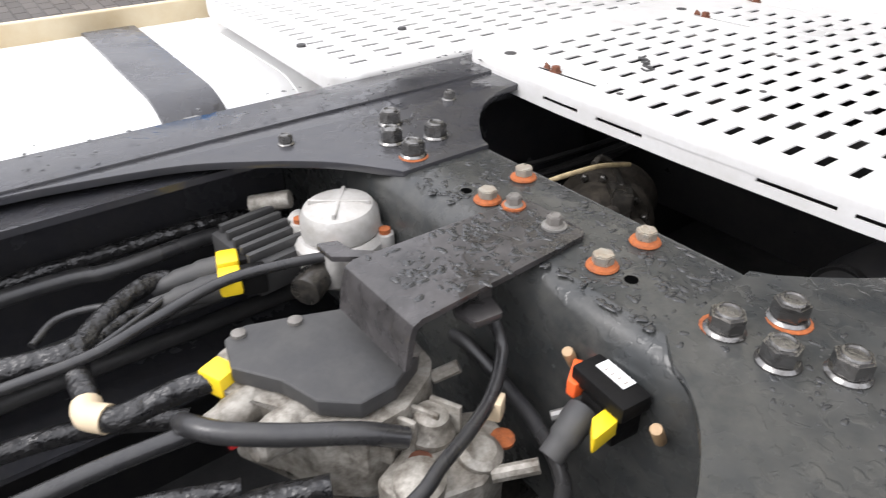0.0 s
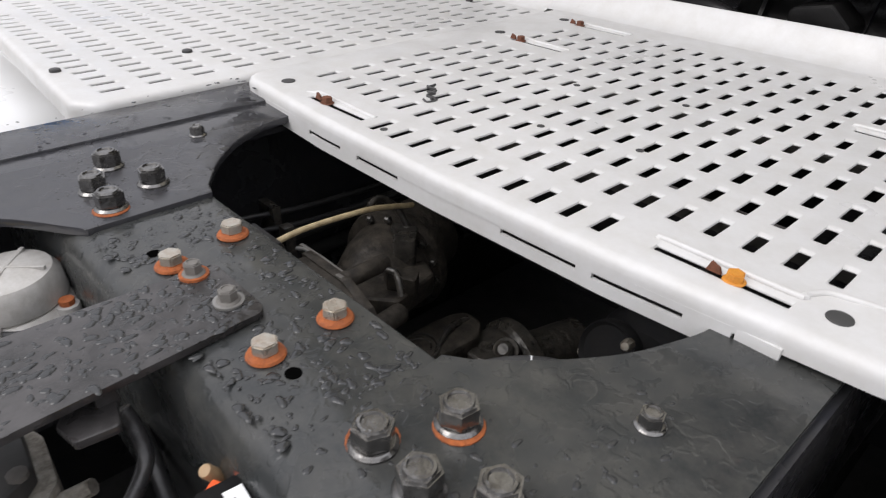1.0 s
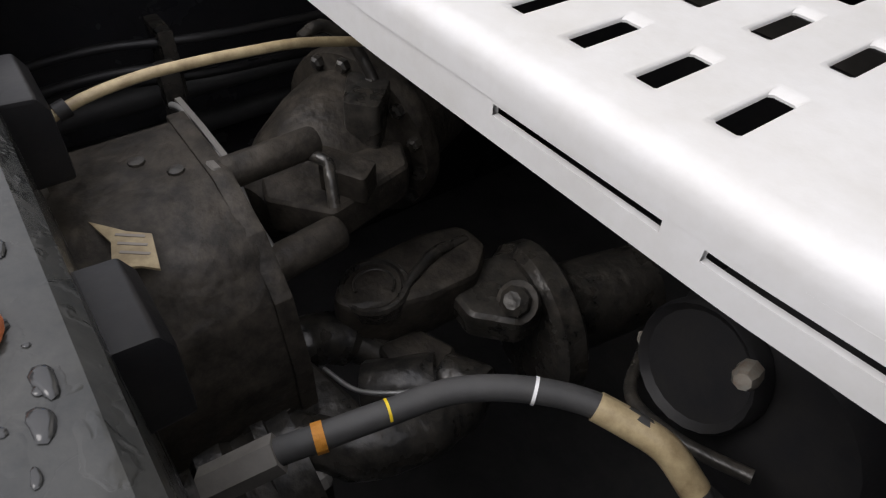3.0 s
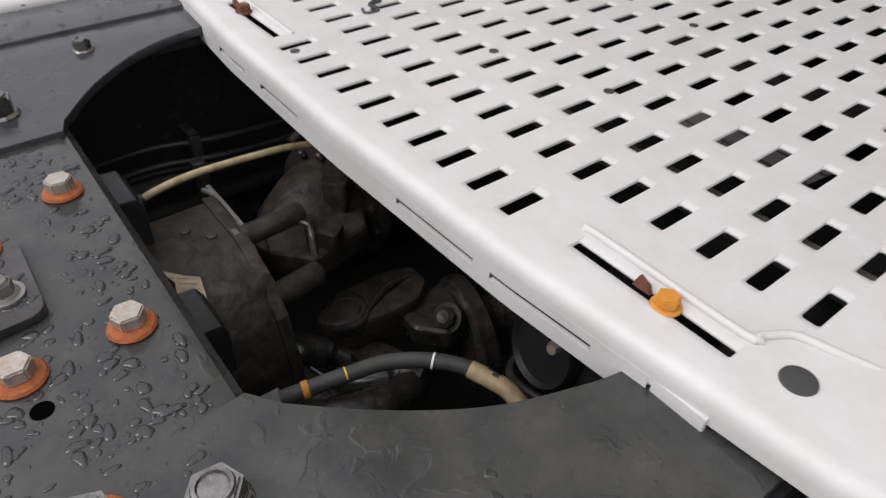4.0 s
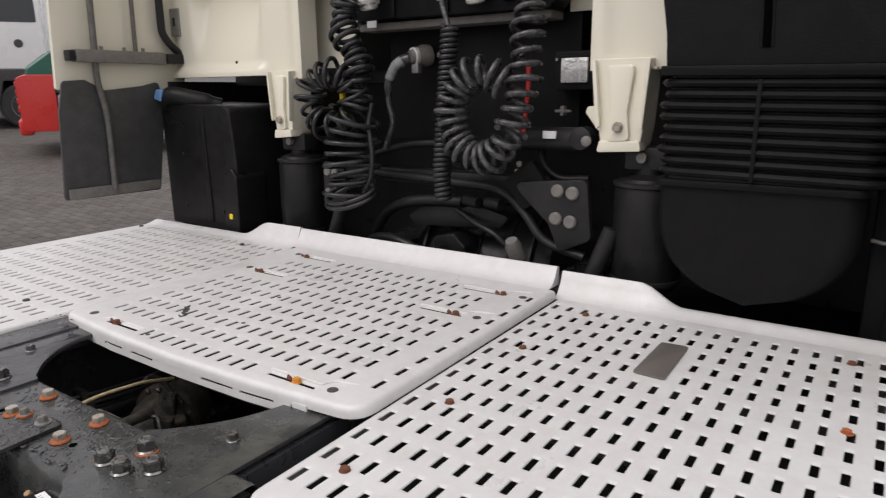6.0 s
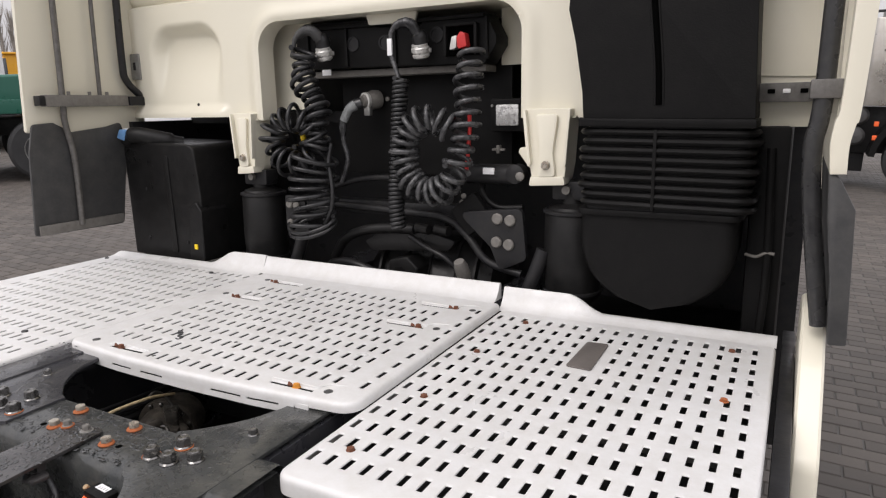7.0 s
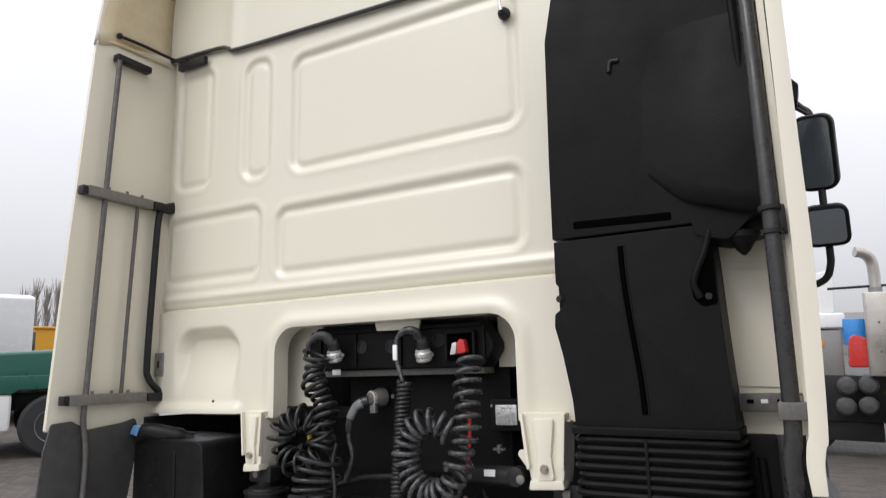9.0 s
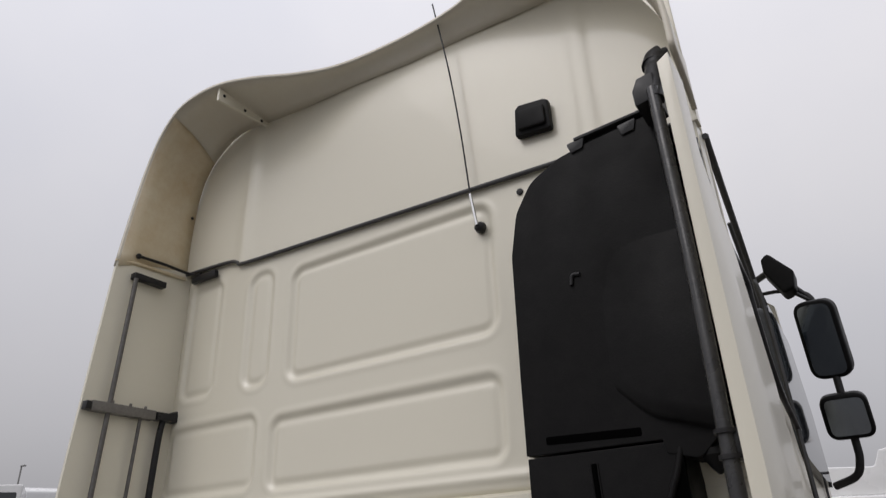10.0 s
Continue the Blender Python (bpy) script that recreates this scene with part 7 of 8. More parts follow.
part("hose", tube(B(), [(-0.022, 0.112, 0.972), (0.000, 0.116, 0.984), (0.022, 0.132, 0.986), (0.050, 0.169, 0.984), (0.076, 0.212, 0.980), (0.090, 0.244, 0.966)], 0.0088, 10), WETHOSE, hn, "black rubber hose")
part("hose", tube(B(), [(-0.04, -0.15, 0.95), (-0.030, 0.005, 0.958), (-0.026, 0.060, 0.960), (-0.018, 0.118, 0.962)], 0.0078, 10), WETHOSE, hn, "black rubber hose")
part("cable", tube(B(), [(0.04, 0.13, 0.945), (0.01, 0.05, 0.948), (-0.01, -0.05, 0.945)], 0.008, 8), TAPED, hn)
part("cable", tube(B(), [(0.075, 0.185, 0.940), (0.05, 0.12, 0.938), (0.04, 0.0, 0.93)], 0.010, 8), TAPED, hn)
part("cable", tube(B(), [(-0.10, 0.13, 0.90), (-0.14, 0.05, 0.905), (-0.17, -0.08, 0.90)], 0.010, 8), TAPED, hn)

# ---------------------------------------------------------------- white tank and skirt beside the frame
ft = thing("fuel_tank", (-0.9, -0.2, 0.45), "white painted side tank with a dark grey strap", "fuel tank")
tank = rounded([(-1.235, 0.42), (-0.575, 0.42), (-0.575, 0.86), (-0.70, 0.985), (-1.235, 1.005)], [0.1, 0.1, 0.10, 0.16, 0.06], 10)
part("body", prism(B(), tank, -1.1, 0.62, "xz", 0.02, 3), WHITE, ft)
for y in (0.297, -0.55):
    part("strap", prism(B(), offset(tank, 0.007), y, y + 0.105, "xz", 0.003), FRAME, ft, "dark grey tank strap")
part("weld_seam", prism(B(), offset(tank, 0.0015), 0.535, 0.540, "xz"), WHITE, ft)
skt = thing("side_skirt", (-1.26, -0.2, 0.5), "cream side skirt along the outside of the tank", "side skirt")
part("panel", prism(B(), rounded([(-1.250, 0.40), (-1.280, 0.40), (-1.280, 1.02), (-1.268, 1.035), (-1.250, 1.035)], 0.005), -1.1, 0.72, "xz", 0.004), YELLOWED, skt)
# unseen boxes added under the side plates so their slots look dark
eb = thing("equipment_box", (-0.9, 0.95, 0.6), "added dark box that blackens the slots above it", "equipment box")
part("body", box(B(), -1.20, -0.50, 0.66, 1.38, 0.60, 0.94, 0.02, 3), GLOSSBLACK, eb)
part("lid", box(B(), -1.205, -0.495, 0.655, 1.385, 0.942, 1.000, 0.012, 3), GLOSSBLACK, eb)
eb = thing("equipment_box", (0.8, 0.95, 0.6), "added dark box that blackens the slots round the step pad", "equipment box")
part("body", box(B(), 0.48, 1.08, 0.52, 1.38, 0.60, 0.94, 0.02, 3), GLOSSBLACK, eb)
part("lid", box(B(), 0.475, 1.085, 0.515, 1.385, 0.942, 0.985, 0.012, 3), GLOSSBLACK, eb)
pi = thing("frame_pipe", (-0.6, 0.0, 0.97), "dark grey pipe along the outside of the frame", "pipe")
part("pipe", tube(B(), [(-0.565, -1.4, 0.970), (-0.565, -0.4, 0.970), (-0.565, 0.31, 0.970)], 0.034, 16), FRAME, pi)
part("collar", cyl(B(), (-0.565, 0.305, 0.970), (-0.565, 0.325, 0.970), 0.037, 18), STEEL, pi)
part("sleeve", box(B(), -0.60, -0.53, 0.327, 0.46, 0.94, 0.995, 0.01, 3), GLOSSBLACK, pi)

# cab mirrors
def mirror(z0, z1, x0, x1, r, label, turn, depth=0.09):
    c = Vector(((x0 + x1) / 2, 3.06, (z0 + z1) / 2))
    mr = thing("wing_mirror", tuple(c), label, "wing mirror", "wing mirrors")
    o = rounded([(x0, z0), (x1, z0), (x1, z1), (x0, z1)], r, 8)
    bm = prism(B(), o, c.y - 0.01, c.y + depth, "xz", 0.02, 4)
    bmesh.ops.rotate(bm, verts=bm.verts, cent=c, matrix=turn)
    part("housing", bm, BLACK, mr)
    bm = prism(B(), offset(rounded([(x0, z0), (x1, z0), (x1, z1), (x0, z1)], r, 8), -0.018), c.y - 0.016, c.y - 0.011, "xz")
    bmesh.ops.rotate(bm, verts=bm.verts, cent=c, matrix=turn)
    part("mirror_glass", bm, MIRROR, mr, "mirror glass")
    return mr


down = Matrix.Rotation(radians(19), 3, "X")
mirror(2.485, 2.835, 1.222, 1.390, 0.06, "tall black wing mirror on the cab side", down @ Matrix.Rotation(radians(-8), 3, "Z"))
lm = mirror(2.225, 2.412, 1.222, 1.405, 0.05, "low wide black wing mirror on the cab side", Matrix.Rotation(radians(17), 3, "X"))
um = thing("wing_mirror", (1.2, 3.06, 2.98), "black kerb mirror above the door", "wing mirror", "wing mirrors")
kerb = rounded([(1.152, 3.070), (1.185, 3.098), (1.276, 2.984), (1.262, 2.905), (1.212, 2.884), (1.150, 3.006)], [0.02, 0.02, 0.02, 0.015, 0.02, 0.02])
part("housing", prism(B(), kerb[::-1], 3.00, 3.13, "xz", 0.022, 4), BLACK, um)
part("mirror_glass", prism(B(), offset(kerb, 0.014)[::-1], 3.126, 3.134, "xz"), MIRROR, um, "mirror glass")
part("arm", tube(B(), [(1.19, 3.16, 3.02), (1.27, 3.14, 2.92), (1.315, 3.12, 2.82), (1.315, 3.12, 2.42), (1.315, 3.12, 2.23), (1.31, 3.13, 2.15), (1.28, 3.15, 2.09), (1.19, 3.2, 2.06)], 0.016, 10), GLOSSBLACK, lm)
part("arm", tube(B(), [(1.10, 3.16, 3.03), (1.17, 3.08, 3.03)], 0.016, 8, 0), GLOSSBLACK, um)
part("stay", tube(B(), [(1.11, 3.16, 2.955), (1.22, 3.10, 2.925), (1.30, 3.10, 2.86)], 0.009, 8, 2), GLOSSBLACK, um)

# the truck as a whole stands leaning a little on the yard
for ob in TRUCK:
    ob.matrix_basis = LEAN_M @ ob.matrix_basis

# ---------------------------------------------------------------- yard
bm = B()
vs = [bm.verts.new(p) for p in ((-400, -400, -0.006), (400, -400, -0.006), (400, 400, -0.006), (-400, 400, -0.006))]
bm.faces.new(vs)
GROUND = make("dark_yard_ground", (0.085, 0.08, 0.075), 0.8, 0.0, 0.2, 0.2, 5, 0.3, (0.05, 0.048, 0.045), 0.5)
solid("ground", bm, GROUND, (0, 0, 0), "dark brown-grey yard ground", "ground", kind="structure", truck=False)


def paver_mesh(spots, name):
    w, l, h, b = 0.097, 0.197, 0.0, 0.006
    base = np.array([(-l / 2, -w / 2, -0.008), (l / 2, -w / 2, -0.008), (l / 2, w / 2, -0.008), (-l / 2, w / 2, -0.008), (-l / 2 + b, -w / 2 + b, h), (l / 2 - b, -w / 2 + b, h), (l / 2 - b, w / 2 - b, h), (-l / 2 + b, w / 2 - b, h)])
    quads = np.array([(4, 5, 6, 7), (0, 1, 5, 4), (1, 2, 6, 5), (2, 3, 7, 6), (3, 0, 4, 7)])
    spots = np.array(spots)
    verts = (base[None] + np.concatenate([spots[:, :2], spots[:, 2:]], 1)[:, None]).reshape(-1, 3)
    faces = (quads[None] + 8 * np.arange(len(spots))[:, None, None]).reshape(-1, 4)
    me = bpy.data.meshes.new(name)
    me.from_pydata(verts.tolist(), [], faces.tolist())
    me.materials.append(PAVER)
    return me


rng = random.Random(9)
near, rest = [], []
for j in range(-20, 230):
    y = j * 0.1
    for i in range(-90, 50):
        x = i * 0.2 + (0.1 if j % 2 else 0.0)
        p = (x, y, rng.uniform(-0.0015, 0.0015))
        if 1.4 < x < 3.4 and 1.0 < y < 4.0:
            near.append(p)
        else:
            rest.append(p)
near, rest = near[:290], rest + near[290:]
pv = tagged(new("pavement", paver_mesh(rest, "pavement")), "brown-grey concrete block paving in running bond", "paving", kind="stuff")
one = paver_mesh([(0, 0, 0)], "paver")
pf2 = tagged(new("pavement_strip"), "brown-grey concrete block paving beside the truck", "paving", kind="structure")
for p in near:
    ob = new("paver", one)
    ob.parent = pf2
    ob.location = p

# ---------------------------------------------------------------- parked vehicles round the yard
def wheel(parent, x, y, z, r, w, side):
    ty = part("wheel", lathe(B(), [(r * 0.56, -w / 2), (r * 0.90, -w / 2), (r, -w / 2 + 0.04), (r, w / 2 - 0.04), (r * 0.90, w / 2), (r * 0.56, w / 2)], (x, y, z), (0, 1, 0), 32), TYRE, parent)
    part("rim", lathe(B(), [(r * 0.56, 0), (r * 0.54, 0.03), (r * 0.44, -0.02), (r * 0.30, 0.0), (r * 0.22, 0.05), (r * 0.10, 0.06)], (x, y + side * w * 0.44, z), (0, side, 0), 28), STEEL, ty, "grey steel rim")
    for k in range(8):
        a = k * math.pi / 4
        part("hand_hole", lathe(B(), [(r * 0.075, 0), (r * 0.05, 0.004)], (x + r * 0.38 * math.cos(a), y + side * (w * 0.44 + 0.004), z + r * 0.38 * math.sin(a)), (0, side, 0), 10), GLOSSBLACK, ty)
    return ty


def lorry(name, label, paint, at, heading, top=3.5, skirt=None, roof=None, upper=None):
    """A forward-control tractor unit, nose along its own +x."""
    t = thing(name, (0, 0, 0), label, "truck", "parked trucks", truck=False)
    body = upper or paint
    part("cab_body", prism(B(), rounded([(-0.75, 1.15), (1.30, 1.15), (1.42, 1.7), (1.20, top - 0.65), (0.75, top - 0.05), (-0.20, top), (-0.75, top - 0.1)], [0.03, 0.10, 0.3, 0.3, 0.3, 0.2, 0.1]), -1.2, 1.2, "xz", 0.10, 3), body, t)
    part("lower_cab", prism(B(), rounded([(-0.78, 0.62), (-0.60, 0.62), (-0.55, 1.12), (0.55, 1.12), (0.62, 0.55), (1.44, 0.42), (1.46, 1.16), (-0.78, 1.16)], [0.02, 0.05, 0.2, 0.2, 0.05, 0.08, 0.05, 0.02]), -1.21, 1.21, "xz", 0.05, 3), paint if not skirt else skirt, t)
    part("windscreen", prism(B(), [(1.405, 1.95), (1.42, 1.95), (1.245, top - 0.78), (1.22, top - 0.78)], -1.08, 1.08, "xz"), GLASS, t, "dark windscreen")
    for s in (-1, 1):
        part("side_window", prism(B(), rounded([(-0.05, 1.85), (1.10, 1.78), (1.08, 2.15), (0.90, 2.55), (-0.05, 2.60)], 0.05), *sorted((s * 1.185, s * 1.206)), "xz"), GLASS, t, "dark side window")
        part("door_handle", box(B(), -0.02, 0.16, *sorted((s * 1.2, s * 1.225)), 1.55, 1.60, 0.01), GLOSSBLACK, t)
        part("mirror", box(B(), 1.15, 1.30, *sorted((s * 1.25, s * 1.45)), 1.85, 2.45, 0.04, 3), GLOSSBLACK, t)
        part("headlight", prism(B(), rounded([(1.40, 0.70), (1.475, 0.70), (1.472, 0.92), (1.42, 0.98)], 0.02), *sorted((s * 0.80, s * 1.16)), "xz", 0.01), LENS, t, "clear headlight")
        wheel(t, 0.0, s * 1.05, 0.5, 0.5, 0.32, s)
        wheel(t, -3.6, s * 0.98, 0.5, 0.5, 0.50, s)
    for k in range(5):
        part("grille_bar", box(B(), 1.42, 1.47, -0.95, 0.95, 1.08 + 0.12 * k, 1.14 + 0.12 * k, 0.015), paint if paint is REDPAINT else GLOSSBLACK, t)
    part("grille_back", box(B(), 1.38, 1.43, -0.98, 0.98, 1.02, 1.70, 0.02), GLOSSBLACK, t)
    part("bumper", box(B(), 1.30, 1.50, -1.18, 1.18, 0.36, 0.68, 0.06, 3), paint if not skirt else skirt, t)
    part("number_plate", box(B(), 1.496, 1.512, -0.26, 0.26, 0.45, 0.55, 0.004), LABEL, t)
    part("chassis", box(B(), -4.6, 1.0, -0.43, 0.43, 0.70, 0.98, 0.02), GLOSSBLACK, t)
    part("side_tank", box(B(), -2.7, -1.1, -1.18, 1.18, 0.45, 1.0, 0.08, 3), GLOSSBLACK, t)
    part("front_fender", box(B(), -4.2, -3.0, -1.2, 1.2, 1.02, 1.10, 0.04, 3), GLOSSBLACK, t)
    if roof:
        part("roof_panel", prism(B(), rounded([(-0.76, top - 0.10), (0.70, top - 0.06), (0.45, top + 0.12), (-0.76, top + 0.2)], 0.08), -1.1, 1.1, "xz", 0.06, 3), roof, t)
    a = math.atan2(heading[1], heading[0])
    t.matrix_basis = Matrix.Translation((at[0], at[1], 0)) @ Matrix.Rotation(a, 4, "Z")
    return t


lorry("parked_truck", "bright blue truck parked beside other trucks", BLUE, (-19.0, 6.0), (-0.45, -0.90), 3.6)
wt = lorry("parked_truck", "white truck parked in the far row", WHITE, (-26.5, 3.4), (0.45, -0.90), 3.5)
copy_thing(wt, Matrix.Translation((-25.2, 5.6, 0)) @ Matrix.Rotation(math.atan2(-0.8, 0.5), 4, "Z"))
rt2 = thing("red_truck", (0, 0, 0), "low truck with a red front, dark green hood and white tank", "truck", "parked trucks", truck=False)
part("hood", prism(B(), rounded([(-0.9, 1.10), (1.34, 1.10), (1.30, 1.40), (0.95, 1.66), (-0.1, 1.70), (-0.35, 1.52), (-0.9, 1.48)], 0.10), -1.15, 1.15, "xz", 0.08, 3), GREENPAINT, rt2, "dark green hood")
part("lower_body", prism(B(), rounded([(0.93, 0.42), (1.44, 0.42), (1.46, 1.26), (1.30, 1.30), (0.93, 1.30)], [0.02, 0.08, 0.1, 0.05, 0.02]), -1.2, 1.2, "xz", 0.05, 3), REDPAINT, rt2, "red front body")
part("side_panel", prism(B(), rounded([(-0.95, 0.60), (-0.66, 0.60), (-0.56, 1.08), (0.52, 1.08), (0.60, 1.02), (0.925, 1.02), (0.925, 1.30), (-0.95, 1.30)], [0.02, 0.05, 0.2, 0.1, 0.02, 0.02, 0.02, 0.02]), -1.19, 1.19, "xz", 0.03, 3), GREENPAINT, rt2, "dark green side panel")
part("step_tank", box(B(), 0.60, 0.92, -1.18, 1.18, 0.42, 1.01, 0.08, 3), WHITE, rt2, "white step cover")
for k in range(4):
    part("grille_bar", box(B(), 1.44, 1.49, -0.95, 0.95, 0.72 + 0.13 * k, 0.80 + 0.13 * k, 0.015), REDPAINT, rt2)
part("windscreen", prism(B(), [(1.25, 1.42), (1.28, 1.42), (1.02, 1.62), (0.99, 1.62)], -1.0, 1.0, "xz"), GLASS, rt2, "dark windscreen")
part("bumper", box(B(), 1.30, 1.50, -1.18, 1.18, 0.36, 0.62, 0.06, 3), REDPAINT, rt2)
part("side_tank", box(B(), -2.4, -1.1, -1.15, 1.15, 0.45, 1.0, 0.12, 3), WHITE, rt2, "white side tank")
part("chassis", box(B(), -4.6, 1.0, -0.43, 0.43, 0.70, 0.98, 0.02), GLOSSBLACK, rt2)
part("rear_fender", box(B(), -4.2, -3.0, -1.2, 1.2, 1.02, 1.14, 0.05, 3), GREENPAINT, rt2)
for sd2 in (-1, 1):
    wheel(rt2, 0.0, sd2 * 1.05, 0.5, 0.5, 0.32, sd2)
    wheel(rt2, -3.6, sd2 * 0.98, 0.5, 0.5, 0.50, sd2)
rt2.matrix_basis = Matrix.Translation((-10.82, 6.91, 0)) @ Matrix.Rotation(math.atan2(-0.89, -0.455), 4, "Z")
lt = lorry("grey_cab_truck", "white truck behind the side fairing", WHITE, (-19.35, 9.80), (-0.80, 0.2), 3.25)

# terminal tractor with an offset cab
tt = thing("terminal_tractor", (0, 0, 0), "white yard tractor with dark grey lower body", "truck", "parked trucks", truck=False)
part("cab", prism(B(), rounded([(-0.95, 1.30), (1.35, 1.30), (1.40, 1.85), (1.10, 1.92), (0.90, 3.0), (-0.95, 3.05)], 0.05), -1.15, 1.15, "xz", 0.04, 3), WHITE, tt)
part("lower_body", prism(B(), rounded([(-0.98, 0.55), (-0.95, 1.30), (1.45, 1.30), (1.48, 0.50), (0.1, 0.50), (-0.05, 1.05), (-0.75, 1.05), (-0.80, 0.55)], 0.05), -1.2, 1.2, "xz", 0.03, 3), RUBBER, tt, "dark grey lower body")
for s in (-1, 1):
    part("side_window", prism(B(), rounded([(0.05, 1.98), (1.05, 1.98), (0.85, 2.9), (0.05, 2.9)], 0.04), *sorted((s * 1.14, s * 1.156)), "xz"), GLASS, tt)
    part("rear_window", prism(B(), rounded([(-0.85, 2.30), (-0.10, 2.30), (-0.10, 2.88), (-0.85, 2.88)], 0.04), *sorted((s * 1.14, s * 1.156)), "xz"), GLASS, tt)
    for k in range(4):
        part("louvre", box(B(), 1.02, 1.30, *sorted((s * 1.15, s * 1.165)), 1.45 + 0.07 * k, 1.48 + 0.07 * k, 0.004), GLOSSBLACK, tt)
    part("emblem", lathe(B(), [(0.09, 0), (0.09, 0.004), (0.05, 0.004)], (-0.45, s * 1.152, 1.85), (0, s, 0), 20), INK, tt, "dark round emblem")
    wheel(tt, -0.40, s * 1.02, 0.5, 0.5, 0.32, s)
    wheel(tt, -2.6, s * 0.98, 0.5, 0.5, 0.5, s)
part("chassis", box(B(), -3.4, 1.2, -0.45, 0.45, 0.6, 0.9, 0.02), GLOSSBLACK, tt)
tt.matrix_basis = Matrix.Translation((-16.6, 7.6, 0)) @ Matrix.Rotation(math.atan2(-0.88, -0.48), 4, "Z")

# truck with an upright exhaust
ut = thing("exhaust_stack_truck", (0, 0, 0), "white truck with an upright metal exhaust stack and black air tanks", "truck", "parked trucks", truck=False)
part("muffler", prism(B(), rounded([(1.84, 11.50), (2.20, 11.46), (2.24, 11.80), (1.88, 11.84)], 0.07), 1.27, 2.50, bevel=0.02), BRUSHED, ut, "upright brushed metal muffler box")
for z in (1.62, 2.05):
    part("muffler_rivet", lathe(B(), [(0.018, 0), (0.014, 0.006)], (2.02, 11.476, z), (0, -1, 0), 10), DULLSTEEL, ut)
part("stack_pipe", tube(B(), [(2.03, 11.66, 2.48), (2.03, 11.66, 2.80), (2.00, 11.64, 3.00), (1.90, 11.58, 3.10), (1.80, 11.54, 3.12)], 0.080, 16), BRUSHED, ut, "curved exhaust pipe")
part("stack_clamp", cyl(B(), (2.03, 11.66, 2.50), (2.03, 11.66, 2.58), 0.095, 16), STEEL, ut)
part("rail", tube(B(), [(1.4, 11.65, 2.58), (2.6, 11.65, 2.62)], 0.02, 6, 0), GLOSSBLACK, ut)
part("cab_side", prism(B(), rounded([(2.40, 0.95), (4.4, 0.95), (4.4, 2.70), (2.62, 2.70), (2.40, 2.45)], 0.10), 11.3, 13.6, "xz", 0.06, 3), WHITE, ut)
part("cab_edge", prism(B(), rounded([(2.36, 0.95), (2.44, 0.95), (2.48, 2.44), (2.66, 2.72), (2.60, 2.76), (2.36, 2.48)], 0.02), 11.27, 11.34, "xz", 0.01), GLOSSBLACK, ut)
part("cab_window", prism(B(), rounded([(2.60, 1.72), (3.4, 1.72), (3.4, 2.42), (2.70, 2.42), (2.60, 2.30)], 0.04), 11.28, 11.303, "xz"), GLASS, ut, "dark side window")
part("mirror_stay", tube(B(), [(2.55, 11.2, 2.70), (2.60, 11.15, 2.90), (2.72, 11.15, 2.98), (2.80, 11.2, 2.92)], 0.018, 8), GLOSSBLACK, ut)
part("body_front", box(B(), 0.35, 1.62, 11.9, 13.9, 1.97, 2.22, 0.06, 3), WHITE, ut)
part("hopper", prism(B(), rounded([(0.2, 2.22), (1.48, 2.22), (1.52, 2.92), (1.2, 2.85), (1.1, 2.62), (0.2, 2.65)], 0.06), 12.0, 13.8, "xz", 0.03, 3), WHITE, ut)
part("body_side", box(B(), 0.35, 1.55, 11.95, 13.8, 1.12, 1.95, 0.03), STEEL, ut)
part("sign_strip", box(B(), 0.85, 1.30, 11.935, 11.948, 1.69, 1.79, 0.004), AMBER, ut)
part("blue_drum", cyl(B(), (1.74, 11.95, 1.72), (1.74, 11.95, 2.12), 0.18, 20, bevel=0.02), BLUE, ut, "blue container")
part("red_cover", prism(B(), rounded([(1.60, 1.38), (1.88, 1.38), (1.92, 1.80), (1.70, 1.88), (1.63, 1.82)], 0.05), 11.70, 11.93, "xz", 0.05, 3), REDPAINT, ut, "crumpled red cover")
for x, z in ((1.55, 1.10), (1.83, 1.12), (1.52, 0.80), (1.81, 0.82)):
    part("air_tank", lathe(B(), [(0.02, 0), (0.10, 0.02), (0.135, 0.06), (0.135, 0.8), (0.1, 0.84)], (x, 11.55, z), (0, 1, 0), 22), RUBBER, ut, "black air tank")
# tall chassis box and fill below it put in the shadow behind the tanks
part("chassis", box(B(), 0.2, 4.4, 11.9, 12.9, 0.55, 1.25, 0.02), GLOSSBLACK, ut)
part("side_guard", box(B(), 0.2, 2.0, 12.0, 12.9, 0.25, 0.55, 0.02), GLOSSBLACK, ut)
bm = B()
rows = []
for k in range(15):
    a = math.pi * (0.98 - 0.9 * k / 14)
    rows.append([bm.verts.new((2.72 + r * math.cos(a), y, 0.50 + r * math.sin(a))) for r, y in ((0.64, 11.40), (0.72, 11.40), (0.72, 11.85), (0.64, 11.85))])
for q, w in zip(rows, rows[1:]):
    for i in range(4):
        bm.faces.new((q[i], w[i], w[(i + 1) % 4], q[(i + 1) % 4]))
part("fender", bm, BLACK, ut, "black wheel fender")
wheel(ut, 2.72, 11.6, 0.52, 0.52, 0.34, -1)
wheel(ut, 0.9, 12.2, 0.52, 0.52, 0.34, -1)
for z in (0.78, 0.98):
    part("marker_lamp", box(B(), 2.02, 2.08, 11.42, 11.46, z, z + 0.07, 0.008), ORANGE, ut, "orange marker lamp")

# yellow loader
yd = thing("wheel_loader", (0, 0, 0), "orange-yellow wheel loader parked far off", "loader", truck=False)
part("cab", box(B(), -25.9, -24.95, 14.6, 16.0, 1.0, 2.45, 0.08, 3), AMBERPAINT, yd)
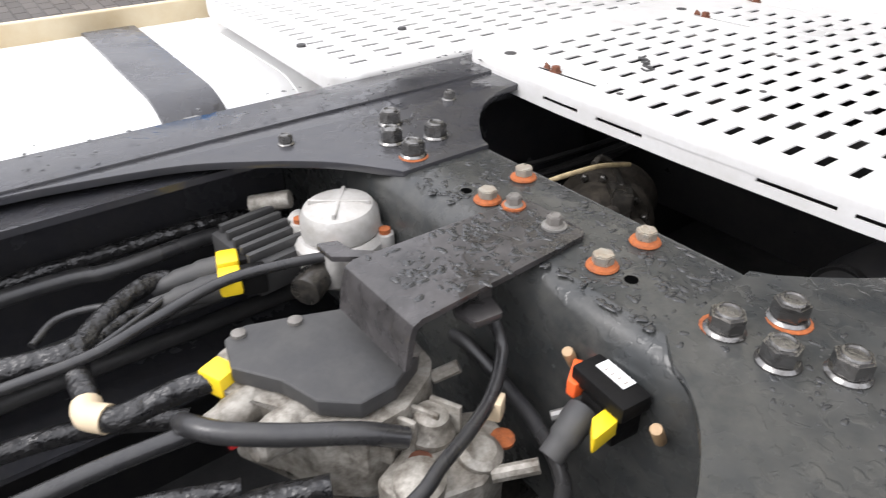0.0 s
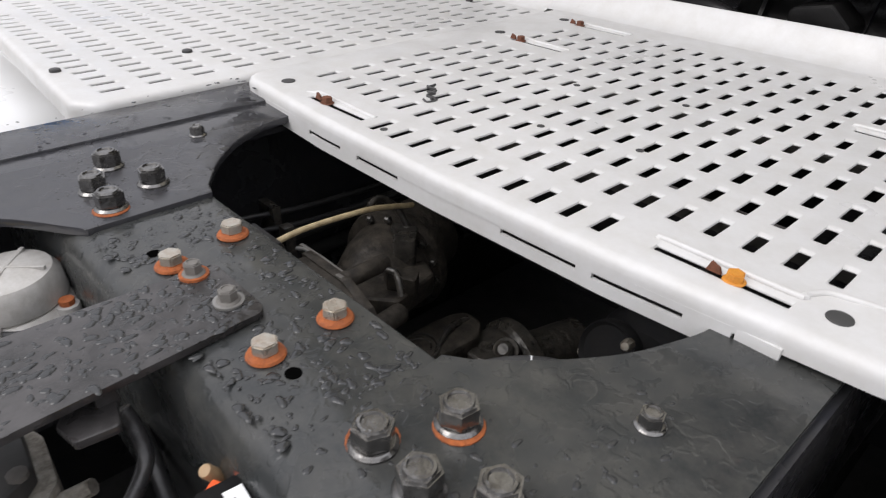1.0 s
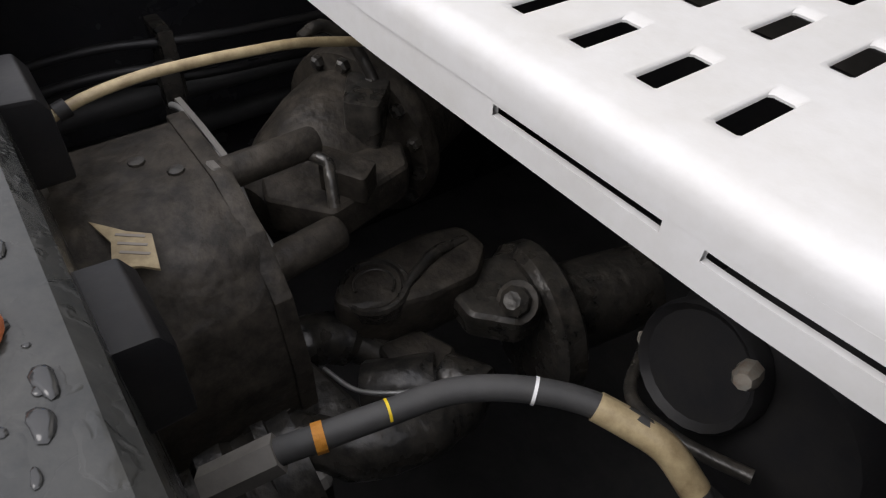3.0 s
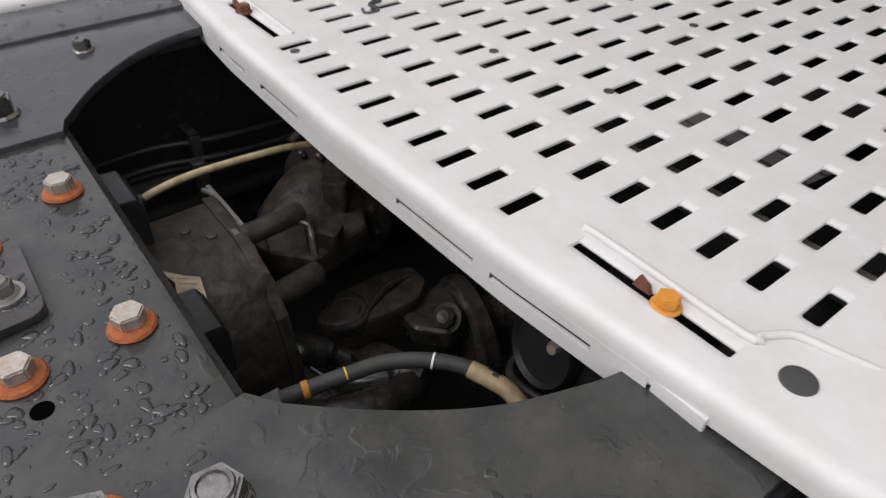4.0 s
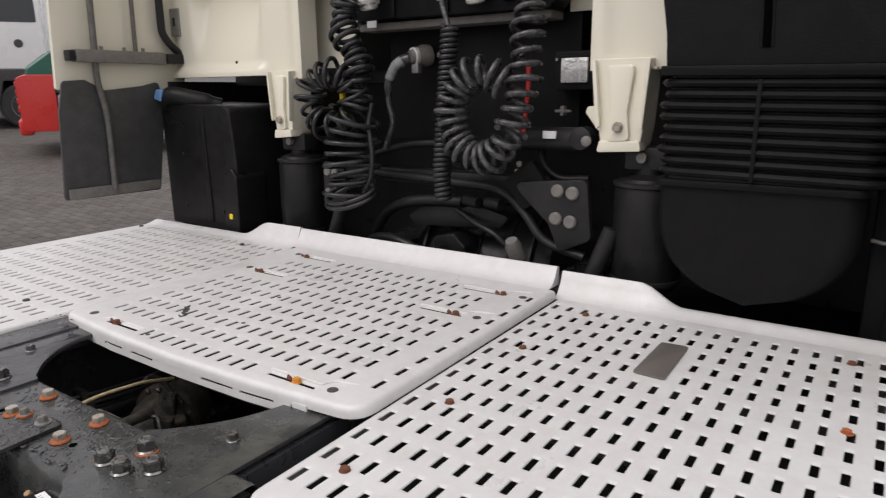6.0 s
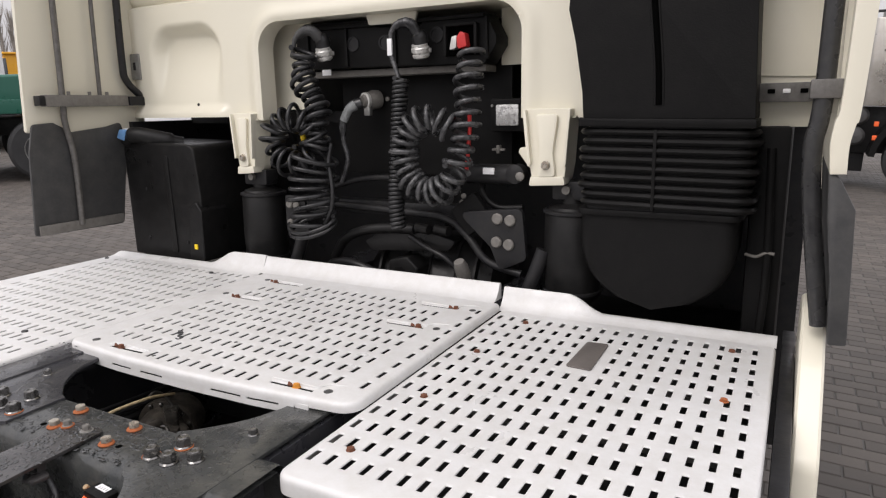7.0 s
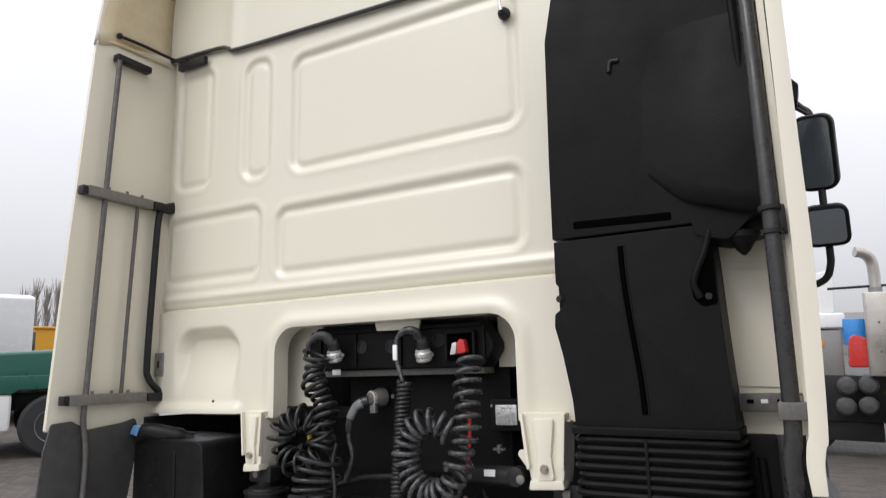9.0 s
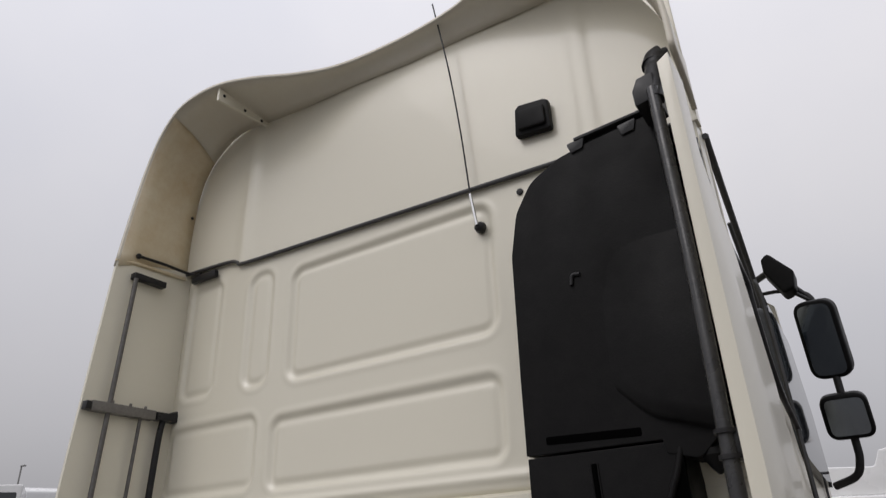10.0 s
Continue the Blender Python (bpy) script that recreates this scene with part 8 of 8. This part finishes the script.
part("cab_window", box(B(), -25.55, -24.91, 14.56, 14.62, 1.25, 2.30, 0.02), GLASS, yd)
part("cab_roof", box(B(), -26.0, -24.85, 14.5, 16.1, 2.43, 2.52, 0.04, 3), AMBERPAINT, yd)
part("hood", prism(B(), rounded([(-28.4, 0.8), (-25.88, 0.8), (-25.88, 1.35), (-26.6, 1.55), (-28.3, 1.5)], 0.08), 14.5, 16.0, "xz", 0.06, 3), AMBERPAINT, yd)
part("hood_cover", box(B(), -26.9, -25.95, 14.55, 15.9, 1.53, 1.66, 0.05, 3), WHITE, yd, "white engine cover")
for x in (-27.8, -25.2):
    wheel(yd, x, 14.3, 0.7, 0.7, 0.5, -1)


# bare poplars behind the yard
def poplar(at, h, seed):
    r = random.Random(seed)
    t = thing("bare_tree", (0, 0, 0), "leafless tall poplar with upright twigs", "tree", "bare poplars", truck=False)
    part("trunk", tube(B(), [(0, 0, 0), (0.1, 0, h * 0.4), (0, 0.1, h)], [0.28, 0.16, 0.05], 8), BARK, t)
    bm = B()
    for k in range(150):
        z = h * r.uniform(0.12, 0.85)
        a, l = r.uniform(0, 6.3), h * r.uniform(0.10, 0.28)
        o = r.uniform(0.10, 0.22) * l
        tube(bm, [(0, 0, z), (o * math.cos(a), o * math.sin(a), z + l * 0.4), (o * 1.5 * math.cos(a), o * 1.5 * math.sin(a), z + l)], [0.040, 0.026, 0.010], 4, 2)
    part("crown", bm, BARK, t)
    t.matrix_basis = Matrix.Translation((*at, 0))
    return t


for k, (x, y, h) in enumerate(((-84, 46.6, 8.6), (-83, 47.5, 9.6), (-82, 48.3, 9.0), (-81, 49.0, 9.8), (-80, 49.6, 9.2))):
    poplar((x, y), h, k)
lp2 = thing("street_lamp", (0, 0, 0), "slender grey street lamp far off", "street lamp", truck=False)
part("pole", tube(B(), [(-70, 34.2, 0), (-70, 34.2, 8.6)], 0.07, 8, 0), STEEL, lp2)
part("head", box(B(), -70.1, -69.3, 34.1, 34.3, 8.55, 8.7, 0.03), STEEL, lp2)
# low sheds on the horizon
for x0, x1, y0, y1, h in ((-120, -60, 60, 70, 5.0), (-20, 40, 110, 120, 6.0)):
    sd = thing("shed", (0, 0, 0), "long low grey shed on the far side of the yard", "building", "far sheds", truck=False)
    part("wall", box(B(), x0, x1, y0, y1, 0, h * 0.8), STEEL, sd)
    part("roof", prism(B(), [(y0 - 0.5, h * 0.8), ((y0 + y1) / 2, h), (y1 + 0.5, h * 0.8)], x0 - 0.5, x1 + 0.5, "yz"), DULLSTEEL, sd)
